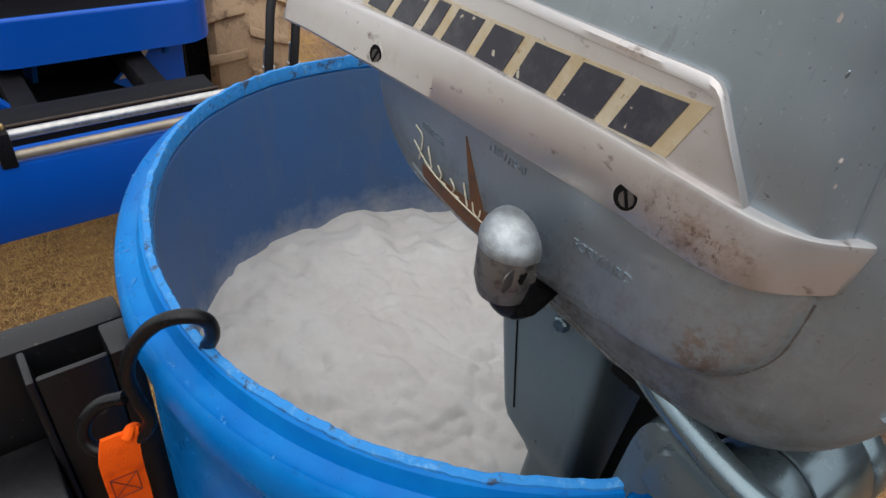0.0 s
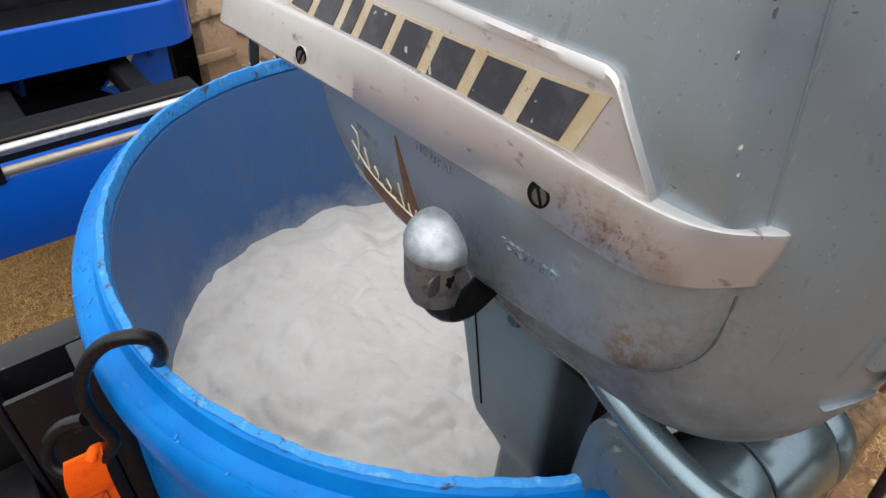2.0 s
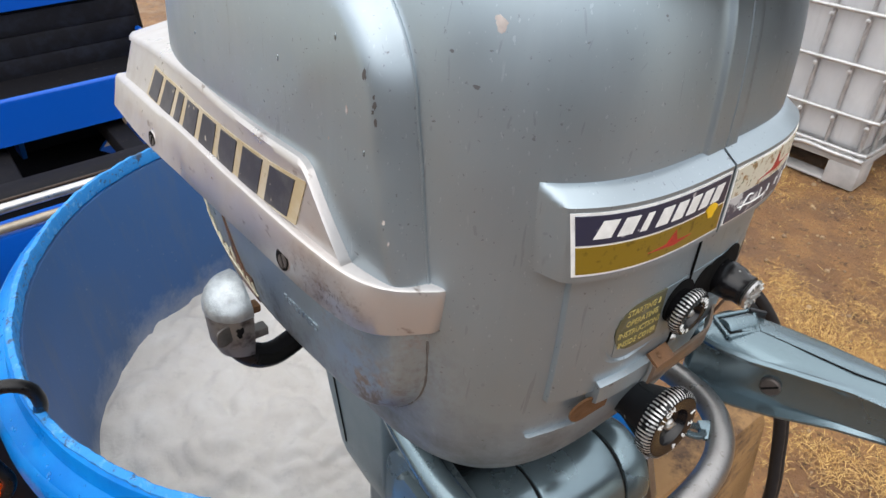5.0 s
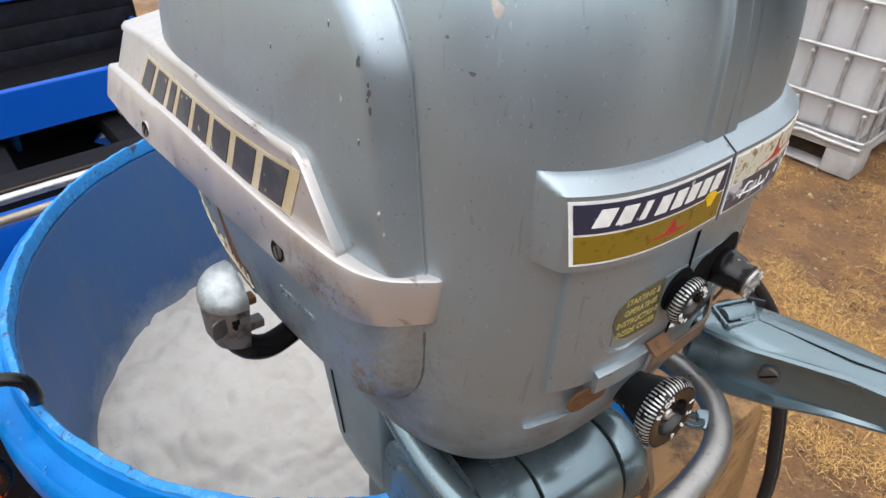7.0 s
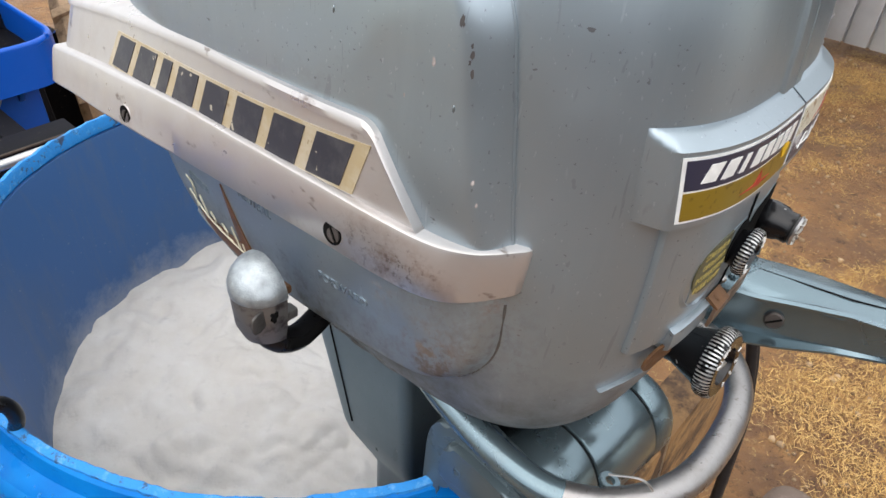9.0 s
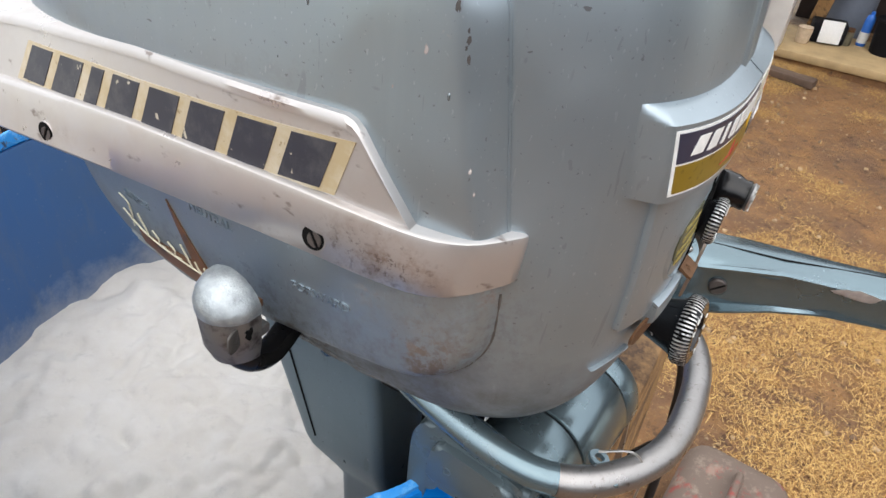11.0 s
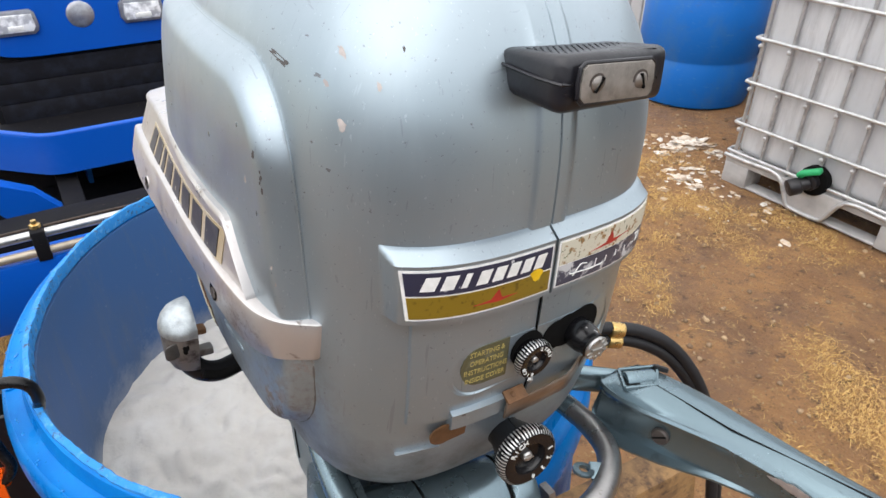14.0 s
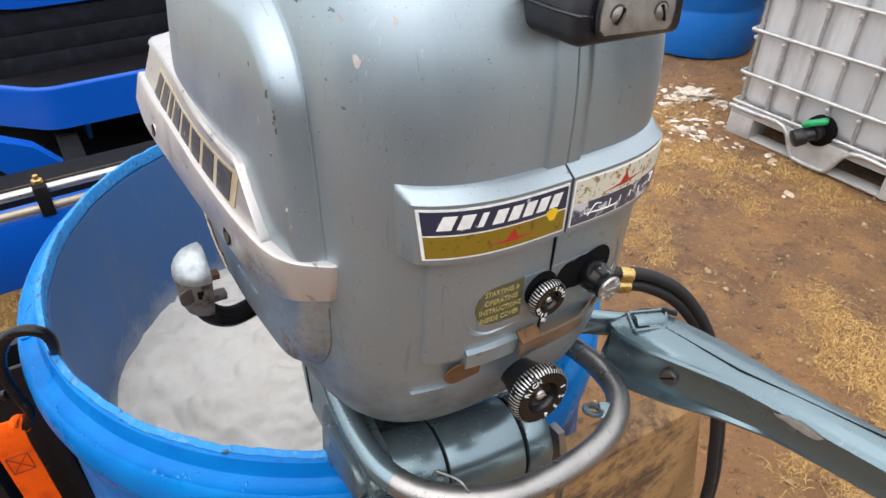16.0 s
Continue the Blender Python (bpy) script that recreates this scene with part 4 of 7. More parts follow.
for sign in (-1, 1):
    bm = bmesh.new()
    ys = [-0.0780, -0.0778, -0.0774, -0.0768, -0.0760, -0.0750, -0.0739, -0.0728] + lin(-0.0715, 0.286, 110) + [0.2900, 0.2925]
    rings = [band_section(y, sign) for y in ys]
    mid = sum(rings[0], Vector()) / 8
    rings[0] = [p.lerp(mid, 0.12) for p in rings[0]]
    mid = sum(rings[-1], Vector()) / 8
    rings[-1] = [p.lerp(mid, 0.15) for p in rings[-1]]
    loft(bm, rings)
    band = part("side_band", bm, ALU, motor, "worn aluminium trim band")
    bm = bmesh.new()
    ys = [-0.0425, -0.0410] + lin(-0.0385, -0.0150, 16) + lin(-0.011, 0.272, 50) + [0.2770, 0.2795, 0.2802]
    rings = []
    for i, y in enumerate(ys):
        zt = float(np.interp(y, *BADGE_T))
        zb = float(np.interp(y, *BAND_T)) - 0.004
        zt = max(zt, zb + 0.0042)
        sec = []
        for f, h in [(0.0, -0.006), (0.0, 0.0020), (0.86, 0.0021), (0.875, 0.0036), (0.95, 0.0038), (1.0, 0.0026), (1.0, -0.006)]:
            z = zb + (zt - zb) * f
            p = outer(y, z, h if y < 0.276 else h - 0.0015)
            if h < 0:
                p = Vector((p.x + 0.010 + 0.15 * max(y, 0.0), p.y, p.z + (0.050 * max(y, 0.0) if f > 0 else 0.0)))
            sec.append(Vector((p.x * -sign, p.y, p.z)))
        rings.append(sec)
    loft(bm, rings)
    badge = part("name_badge", bm, ALU, motor, "cast aluminium badge with a rubbed yellow decal")
    # the yellow film under the marks
    def badge_pt(y, z, h):
        p = outer(y, z, 0.0021 + h)
        return Vector((p.x * -sign, p.y, p.z))
    def film_pt(u, v, h):
        return badge_pt(0.198 - 0.224 * u - 0.0080 * v, 0.0930 + 0.0140 * u + v * (0.0195 + 0.0030 * u), h)
    bm = bmesh.new()
    slab(bm, lin(0.005, 0.935, 40), [0.0, 0.5, 1.0], lambda u, v: film_pt(u, v, 0.0004),
         lambda u, v: film_pt(u, v, -0.002))
    part("decal_film", bm, DECAL_Y, badge, "yellowed decal film")
    # eight plain slanting bars in place of the maker's name
    u0 = 0.030
    for k in range(8):
        w = 0.044 if k == 2 else 0.087
        bm = bmesh.new()
        slab(bm, lin(u0, u0 + w, 4), [0.07, 0.5, 0.93], lambda u, v: film_pt(u, v, 0.0008),
             lambda u, v: film_pt(u, v, -0.001))
        part("decal_mark", bm, DECAL_K, badge, "black printed mark")
        u0 += w + 0.0315
    # sunk screws
    for y, z in ((0.164, 0.0770), (-0.004, 0.0865)):
        c = outer(y, z, 0.0046)
        c = Vector((c.x * -sign, c.y, c.z))
        nrm = Vector((sign, -0.02 if y > 0 else -0.05, 0.05)).normalized()
        bm = bmesh.new()
        q = Matrix.Translation(c) @ nrm.to_track_quat("Z", "Y").to_matrix().to_4x4()
        lathe(bm, [(0.0048, -0.003), (0.0055, -0.0003), (0.0054, 0.0), (0.0050, 0.0), (0.0046, -0.003)], 28, q, True)
        part("screw_hole", bm, ALU, band)
        bm = bmesh.new()
        cyl(bm, q @ Vector((0, 0, -0.003)), q @ Vector((0, 0, 0.0001)), 0.0051, seg=28)
        part("screw_cup", bm, DARK, band, "dark countersunk cup")
        bm = bmesh.new()
        turn = q @ pose(0.0009, -0.0002, 0, 0, 0, 62 if y > 0 else 118)
        for s2 in (-1, 1):
            half = [(math.cos(a) * 0.0032, math.sin(a) * 0.0032 * s2) for a in (radians(g) for g in lin(16, 164, 12))]
            prism(bm, half if s2 > 0 else half[::-1], lambda u, v, h: turn @ Vector((u, v, 0.00025 + h)), 0.0005)
        part("slotted_screw", bm, OLDSCREW, band, "slotted steel screw head")

# ---- raised words cast into the lower side ----
for text, y, z, size, tilt in (("FORWARD", 0.0015, 0.0500, 0.0064, 0.03), ("NEUTRAL", 0.0635, 0.0650, 0.0064, 0.0), ("REVERSE", 0.1255, 0.0470, 0.0062, 0.03)):
    bm = words(text, size, 0.0004)
    for v in bm.verts:
        u, w, h = v.co
        v.co = side_pt(y - u, z + w + tilt * u, 0.0003 + h)
    part("raised_lettering", bm, COWL, motor, "raised cast lettering " + text)
# script band of the model name as plain strokes, with its brown pennant
bm = bmesh.new()
slab(bm, lin(0, 1, 24), lin(0, 1, 4), lambda u, v: side_pt(0.135 - 0.072 * u, 0.010 + 0.004 * u + v * (0.013 + 0.004 * u), 0.0008), lambda u, v: side_pt(0.135 - 0.072 * u, 0.010 + 0.004 * u + v * (0.013 + 0.004 * u), -0.002))
part("script_ground", bm, BROWN, motor, "brown painted flash")
bm = bmesh.new()
slab(bm, lin(0, 1, 4), lin(0, 1, 12), lambda u, v: side_pt(0.0955 - 0.0225 * (1 - v) - 0.0005 + 0.0115 * u * (1 - v), 0.026 + 0.035 * v, 0.0009), lambda u, v: side_pt(0.0955 - 0.0225 * (1 - v) - 0.0005 + 0.0115 * u * (1 - v), 0.026 + 0.035 * v, -0.002))
part("pennant", bm, BROWN, motor, "brown painted pennant")


def stroke(name, pts, r, mat, parent, pt):
    bm = bmesh.new()
    tube(bm, [pt(u, v) for u, v in pts], r, 6, 4)
    return part(name, bm, mat, parent)


for pts in ([(0.1430, 0.0430), (0.1350, 0.0400), (0.1385, 0.0240)], [(0.1450, 0.0325), (0.1250, 0.0250), (0.095, 0.0232), (0.058, 0.0225)], [(0.128, 0.0375), (0.1235, 0.0262)],
            [(0.117, 0.0320), (0.1130, 0.0285), (0.114, 0.0245), (0.108, 0.0250)], [(0.104, 0.0315), (0.0995, 0.0280), (0.101, 0.0240), (0.095, 0.0245)], [(0.092, 0.0360), (0.087, 0.0240)], [(0.083, 0.0295), (0.081, 0.0240), (0.077, 0.0238), (0.076, 0.0290)], [(0.070, 0.0290), (0.068, 0.0235)], [(0.063, 0.0290), (0.061, 0.0232)]):
    stroke("script_stroke", pts, 0.00050, CREAM_INK, motor, lambda u, v: side_pt(u, v, 0.0010))
# rolled lip along the lower edge of the side
rnd = random.Random(4)
for dz, r in ((0.0, 0.0015), (-0.0062, 0.0012)):
    bm = bmesh.new()
    tube(bm, [side_pt(y, z + dz, 0.0002) for y, z in ((0.150, 0.0135), (0.100, 0.0120), (0.062, 0.0080), (0.037, 0.0030), (0.015, -0.0040), (-0.005, -0.0105), (-0.030, -0.0155))], lambda f: r * (0.7 + 0.3 * math.sin(f * 40)) * (1 - 0.3 * f), 8, 8)
    part("lower_lip", bm, COWL, motor)
# single chips in the paint
def chip(pt, u0, v0, s, mat):
    bm = bmesh.new()
    k0 = rnd.uniform(0, 50)
    prism(bm, [(math.cos(t) * s * (0.55 + 0.45 * noise.noise((math.cos(t) * 1.7, math.sin(t) * 1.7, k0))) * 0.5, math.sin(t) * s * (0.8 + 0.7 * noise.noise((math.cos(t) * 2.1 + 5, math.sin(t) * 2.1, k0))) * 0.8) for t in (math.tau * k / 22 for k in range(22))], lambda u, v, h: pt(u0 + u, v0 + v, 0.00005 + h), 0.00008)
    part("paint_chip", bm, mat, motor)


for y, z, s, mat in ((-0.0490, 0.1780, 0.0026, PRIMER), (-0.0525, 0.1715, 0.0012, PRIMER), (-0.0528, 0.1690, 0.0020, PRIMER), (-0.0524, 0.1665, 0.0013, PRIMER), (-0.0534, 0.1635, 0.0020, PRIMER), (-0.0405, 0.1640, 0.0024, SCUFF), (-0.030, 0.150, 0.001, SCUFF), (-0.06, 0.120, 0.0012, SCUFF), (-0.058, 0.128, 0.0016, SCUFF)):
    chip(side_pt, y, z, s, mat)
for x, z, s, mat in ((-0.0817, 0.2005, 0.0034, SCUFF), (-0.083, 0.2140, 0.0020, SCUFF), (-0.077, 0.2255, 0.0026, SCUFF), (-0.0895, 0.2165, 0.0024, PRIMER), (-0.070, 0.2155, 0.0026, SCUFF), (-0.060, 0.2285, 0.0016, PRIMER), (0.035, 0.205, 0.001, PRIMER)):
    chip(front_pt, x, z, s, mat)

bm = bmesh.new()
for _ in range(8):
    y, z, s = rnd.uniform(-0.05, 0.12), rnd.uniform(0.135, 0.19), rnd.choice((0.0003, 0.0004, 0.0006))
    bmesh.ops.create_icosphere(bm, subdivisions=2, radius=s, matrix=Matrix.Translation(side_pt(y, z, 0.0)) @ Matrix.Diagonal((0.5, 0.9, rnd.uniform(1.0, 2.4), 1)))
part("water_beading", bm, simple("clear_beads", (0.25, 0.29, 0.31), 0.15, 0.7, 0.1, 100, 0).m, motor, "beads of water on the paint")["kind"] = "stuff"

# ---- nameplates on the bosses ----


def plate(name, x0, x1, z0, z1, h, mat, parent, label=""):
    bm = bmesh.new()
    taper = lambda u, v: u * (1 - 1.45 * (0.1478 - v))              # the plates narrow towards the foot
    slab(bm, lin(x0, x1, 22), lin(z0, z1, 3), lambda u, v: front_pt(taper(u, v), v, 0.0072 + h), lambda u, v: front_pt(taper(u, v), v, 0.004))
    return part(name, bm, mat, parent, label)


left_plate = plate("nameplate", -0.0675, -0.0016, 0.1240, 0.1478, 0.0003, WHITE_INK, motor, "navy and gold nameplate with a white border")
plate("upper_field", -0.0664, -0.0026, 0.1362, 0.1468, 0.0006, NAVY, left_plate, "dark navy field")
plate("lower_field", -0.0664, -0.0026, 0.1250, 0.1353, 0.0006, GOLD, left_plate, "speckled gold field")
for k in range(8):
    x0 = -0.0610 + k * 0.0069 + (0.0008 if k == 2 else 0)
    bm = bmesh.new()
    w = 0.0049 if k != 2 else 0.0024
    slab(bm, lin(0, 1, 3), lin(0, 1, 3), lambda u, v: front_pt(x0 + u * w + v * 0.0022, 0.1384 + v * 0.0064, 0.0080), lambda u, v: front_pt(x0 + u * w + v * 0.0022, 0.1384 + v * 0.0064, 0.006))
    part("plate_mark", bm, WHITE_INK, left_plate, "white printed mark")
for pl, x, z in ((left_plate, -0.030, 0.1288),):
    bm = bmesh.new()
    prism(bm, [(-0.011, -0.0005), (-0.003, 0.0006), (0.0005, 0.0052), (0.0022, 0.0006), (0.010, 0.0004), (0.001, -0.0010)], lambda u, v, h: front_pt(x + u, z + v, 0.0076 + h), 0.0004)
    part("red_emblem", bm, RED, pl, "small red swallow-shaped print")
bm = bmesh.new()
prism(bm, [(0.0030 * math.cos(t) * (1 + 0.3 * math.sin(3 * t)), 0.0030 * math.sin(t)) for t in (math.tau * k / 14 for k in range(14))], lambda u, v, h: front_pt(-0.0105 + u, 0.1352 + v, 0.0077 + h), 0.0004)
part("paint_dab", bm, YELLOW_DAB, left_plate, "dab of yellow paint")
right_plate = plate("nameplate", 0.0016, 0.0675, 0.1240, 0.1478, 0.0003, WHITE_INK, motor, "flaked cream and navy nameplate")
plate("upper_field", 0.0026, 0.0664, 0.1355, 0.1470, 0.0006, CREAM, right_plate, "rust-spotted cream field")
plate("lower_field", 0.0026, 0.0664, 0.1248, 0.1350, 0.0006, FLAKED, right_plate, "flaking navy field")
bm = bmesh.new()
prism(bm, [(-0.013, -0.0012), (-0.003, 0.0006), (0.0005, 0.0060), (0.0022, 0.0010), (0.013, 0.0012), (0.001, -0.0008)], lambda u, v, h: front_pt(0.034 + u, 0.1385 + v, 0.0076 + h), 0.0004)
part("red_emblem", bm, RED, right_plate, "small red swallow-shaped print")
for pts in ([(0.012, 0.1275), (0.016, 0.1325), (0.020, 0.1320)], [(0.010, 0.1292), (0.028, 0.1283), (0.055, 0.1300)], [(0.026, 0.1325), (0.0255, 0.1285)], [(0.033, 0.1318), (0.0325, 0.1288)], [(0.040, 0.1322), (0.0398, 0.1290)], [(0.047, 0.1318), (0.0468, 0.1292)], [(0.056, 0.1335), (0.060, 0.1335), (0.0575, 0.1290)]):
    stroke("script_stroke", pts, 0.00030, WHITE_INK, right_plate, lambda u, v: front_pt(u, v, 0.0079))

# ---- control recess, decal and knobs ----


def pill(x0, x1, zc0, zc1, r, n=14):
    pts = []
    for k in range(n + 1):
        a = radians(90 + 180 * k / n)
        pts.append((x0 + math.cos(a) * r, zc0 + math.sin(a) * r))
    for k in range(n + 1):
        a = radians(-90 + 180 * k / n)
        pts.append((x1 + math.cos(a) * r, zc1 + math.sin(a) * r))
    return pts


bm = bmesh.new()
outl = pill(-0.032, 0.040, 0.0870, 0.0870, 0.0145)
ring_o = [front_pt(u * 1.02 , (v - 0.0870) * 1.07 + 0.0870, 0.0028) for u, v in outl]
ring_i = [front_pt(u * 0.985, (v - 0.0870) * 0.955 + 0.0870, 0.0031 + 0.0010 * max((0.0870 - v) / 0.0145, 0.0)) for u, v in outl]
ring_d = [front_pt(u * 0.97, (v - 0.0870) * 0.92 + 0.0870, 0.0031) for u, v in outl]
loft(bm, [ring_o, ring_i, ring_d], True, False)
part("recess_lip", bm, COWL, motor)
bm = bmesh.new()
slab(bm, lin(-0.040, 0.047, 40), lin(-1, 1, 9), lambda u, v: front_pt(u, 0.0870 + v * 0.0132 * math.sqrt(max(1 - (max(abs(u - 0.004) - 0.036, 0) / 0.0145) ** 2, 0.02)), 0.00305), lambda u, v: front_pt(u, 0.0870 + v * 0.013 * math.sqrt(max(1 - (max(abs(u - 0.004) - 0.036, 0) / 0.0145) ** 2, 0.02)), 0.0))
part("control_recess", bm, COWL, motor)
bm = bmesh.new()
slab(bm, lin(-1, 1, 20), lin(-1, 1, 7), lambda u, v: front_pt(-0.0290 + 0.0125 * u, 0.0895 + v * 0.0112 * math.sqrt(max(1 - abs(u) ** 2.6, 0.02)) if u < 0 else 0.0895 + v * 0.0112, 0.0034),
     lambda u, v: front_pt(-0.0290 + 0.0125 * u, 0.0895 + v * 0.0112 * math.sqrt(max(1 - abs(u) ** 2.6, 0.02)) if u < 0 else 0.0895 + v * 0.0112, 0.001))
oval = part("instruction_decal", bm, OVAL, motor, "worn olive decal with gold lettering")
for k, text in enumerate(("STARTING &", "OPERATING", "INSTRUCTIONS", "INSIDE COVER")):
    bm = words(text, 0.0041, 0.0001)
    for v in bm.verts:
        u, w, h = v.co
        v.co = front_pt(-0.0285 + u * 0.80, 0.0970 - k * 0.0050 + w, 0.0036 + h)
    part("decal_text", bm, TEXT_GOLD, oval, "gold lettering " + text)
# flat dark discs stand in for the unlit depth behind the knobs
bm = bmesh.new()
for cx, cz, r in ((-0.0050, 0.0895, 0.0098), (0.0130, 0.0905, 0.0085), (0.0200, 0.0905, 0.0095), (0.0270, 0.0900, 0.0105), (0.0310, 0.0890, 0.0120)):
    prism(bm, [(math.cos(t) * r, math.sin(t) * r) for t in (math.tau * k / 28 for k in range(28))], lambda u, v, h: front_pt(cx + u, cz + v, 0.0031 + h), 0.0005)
part("shaft_opening", bm, DARK, motor, "dark patch standing in for the unlit opening behind the knobs")


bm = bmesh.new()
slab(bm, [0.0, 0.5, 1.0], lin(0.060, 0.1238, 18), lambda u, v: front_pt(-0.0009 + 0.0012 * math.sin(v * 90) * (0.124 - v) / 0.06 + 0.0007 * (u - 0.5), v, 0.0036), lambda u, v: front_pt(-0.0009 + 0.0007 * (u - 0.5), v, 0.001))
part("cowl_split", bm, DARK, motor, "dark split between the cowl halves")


def knob(name, base, tip, r, hub, ribs, teeth_mat, face_words, label):
    """A ribbed control knob: black neck, ribbed rim, dished black face with a brass screw."""
    base, tip = Vector(base), Vector(tip)
    ax = (tip - base).normalized()
    ln = (tip - base).length
    q = Matrix.Translation(base) @ ax.to_track_quat("Z", "Y").to_matrix().to_4x4()
    bm = bmesh.new()
    lathe(bm, [(hub * 0.75, 0), (hub, 0.002), (hub, ln * 0.42), (r * 0.80, ln * 0.74), (r * 0.92, ln * 0.82), (r * 0.73, ln * 0.82), (hub * 0.6, ln * 0.70)], 40, q)
    k = part(name, bm, ENAMEL, motor, label)
    bm = bmesh.new()
    seg = ribs * 2
    rings = []
    for rr, zz, amp in ((0.86, 0.78, 0), (0.95, 0.80, 1), (1.0, 0.84, 1), (1.0, 0.93, 1), (0.96, 0.98, 1), (0.88, 1.0, 0), (0.70, 0.985, 0), (0.66, 0.86, 0)):
        rings.append([q @ Vector((math.cos(t) * r * (rr - (0.055 * amp if i % 2 else 0)), math.sin(t) * r * (rr - (0.055 * amp if i % 2 else 0)), ln * zz)) for i, t in enumerate(math.tau * j / seg for j in range(seg))])
    loft(bm, rings, True, False)
    part("ribbed_rim", bm, ENAMEL, k, "black ribbed rim")
    bm = bmesh.new()
    for j in range(ribs):
        m = q @ pose(0, 0, 0, 0, 0, 360 * j / ribs)
        w = r * math.pi / ribs * 0.42
        for (ra, za), (rb, zb) in (((0.965, 0.81), (1.008, 0.84)), ((1.008, 0.84), (1.008, 0.93)), ((1.008, 0.93), (0.965, 0.982)), ((0.965, 0.982), (0.90, 1.004))):
            v4 = [bm.verts.new(m @ Vector((r * rr, w * sg, ln * zz))) for rr, zz, sg in ((ra, za, -1), (ra, za, 1), (rb, zb, 1), (rb, zb, -1))]
            bm.faces.new(v4)
    bmesh.ops.remove_doubles(bm, verts=bm.verts, dist=1e-6)
    part("worn_ribs", bm, teeth_mat, k, "ribs worn to bright metal")["kind"] = "stuff"
    bm = bmesh.new()
    lathe(bm, [(r * 0.52, ln * 0.95), (r * 0.55, ln * 1.000), (r * 0.60, ln * 1.006), (r * 0.87, ln * 1.006), (r * 0.875, ln * 0.95)], 48, q, True)
    part("dial_ring", bm, ENAMEL, k, "black dial ring")
    bm = bmesh.new()
    lathe(bm, [(0.0001, ln * 0.78), (0.0001, ln * 0.86), (r * 0.30, ln * 0.86), (r * 0.46, ln * 0.90), (r * 0.53, ln * 0.975), (r * 0.66, ln * 0.975), (r * 0.66, ln * 0.78)], 32, q, True)
    part("dial_face", bm, ENAMEL, k, "dished black face")
    bm = bmesh.new()
    lathe(bm, [(r * 0.17, ln * 0.85), (r * 0.17, ln * 0.94), (r * 0.12, ln * 0.965), (0.0001, ln * 0.97)], 20, q)
    box(bm, (-r * 0.17, -r * 0.02, ln * 0.955), (r * 0.17, r * 0.02, ln * 0.978), 0, q)
    part("centre_screw", bm, STEEL, k, "brassy slotted screw")
    for ch, ang in face_words:
        bm = words(ch, r * 0.25, 0.0002)
        for v in bm.verts:
            v.co = q @ (pose(0, 0, 0, 0, 0, ang) @ (Vector((v.co.x, r * 0.725 + v.co.y, ln * 1.006 + 0.0002 + v.co.z))))
        part("dial_text", bm, WHITE_INK, k, "white dial mark " + ch)
    return k


_m = Mat("ribbed_rim_metal", (0.50, 0.50, 0.49), 0.35, 0.7)
_m.over(_m.ramp(_m.noise(330, 3, 0.5), 0.58, 0.62), (0.012, 0.012, 0.013))
RIBBED = _m.m
dial = tuple((c, a) for c, a in zip("RICH", (62, 48, 34, 20))) + tuple((c, a) for c, a in zip("1234", (-75, -105, -135, -165)))
knob("mixture_knob", (-0.0035, -0.108, 0.0915), (-0.0038, -0.1305, 0.0903), 0.0104, 0.0060, 40, RIBBED, tuple((c, a) for c, a in zip("RICH", (170, 150, 130, 110))) + tuple((c, a) for c, a in zip("START", (-10, -28, -46, -64, -82))), "small ribbed black and steel control knob")
knob("speed_knob", (0.0004, -0.100, 0.0290), (-0.0022, -0.1380, 0.0322), 0.0172, 0.0095, 56, RIBBED, dial, "large ribbed black and steel control knob")
# plain black knob at the side of the small one
q = Matrix.Translation((0.0290, -0.107, 0.0935)) @ Vector((-0.02, -1, -0.06)).normalized().to_track_quat("Z", "Y").to_matrix().to_4x4()
bm = bmesh.new()
lathe(bm, [(0.0050, 0), (0.0050, 0.010), (0.0060, 0.012), (0.0078, 0.014), (0.0084, 0.018), (0.0080, 0.023), (0.0068, 0.0255), (0.0070, 0.0285), (0.0060, 0.0292), (0.0, 0.0292)], 36, q)
kn = part("choke_knob", bm, ENAMEL, motor, "round chipped black knob")
bm = bmesh.new()
lathe(bm, [(0.0060, 0.0290), (0.0070, 0.0302), (0.0062, 0.0312), (0.0, 0.0314)], 24, q)
for a in lin(0, 324, 10):
    box(bm, (-0.0004, 0.0040, 0.0310), (0.0004, 0.0064, 0.0318), 0, q @ pose(0, 0, 0, 0, 0, a))
box(bm, (-0.0038, -0.0006, 0.0310), (0.0038, 0.0006, 0.0320), 0, q)
part("knob_cap", bm, STEEL, kn, "slotted steel cap")

# ---- latch under the panel ----
bm = bmesh.new()
slab(bm, lin(-0.0440, -0.0150, 16), [0, 0.12, 0.85, 1], lambda u, v: front_pt(u, 0.0535 + v * 0.0120, 0.0010 + 0.0070 * math.sin(math.pi * min(max(v * 0.94 + 0.06, 0), 1)) ** 0.5), lambda u, v: front_pt(u, 0.0535 + v * 0.0120, -0.003))
latch = part("latch_cover", bm, COWL, motor)
bm = bmesh.new()
strap_h = lambda u: 0.0092 - 0.0060 * smooth01((u - 0.020) / 0.022)
slab(bm, lin(-0.0165, 0.0385, 44), [0, 0.06, 0.94, 1], lambda u, v: front_pt(u, 0.0525 + v * 0.0100 + 0.05 * max(u, 0), strap_h(u) - (0.0004 if v in (0, 1) else 0)), lambda u, v: front_pt(u, 0.0525 + v * 0.0100 + 0.05 * max(u, 0), strap_h(u) - 0.0014))
part("latch_strap", bm, BRONZE, latch, "bent grey-bronze spring strap")
bm = bmesh.new()
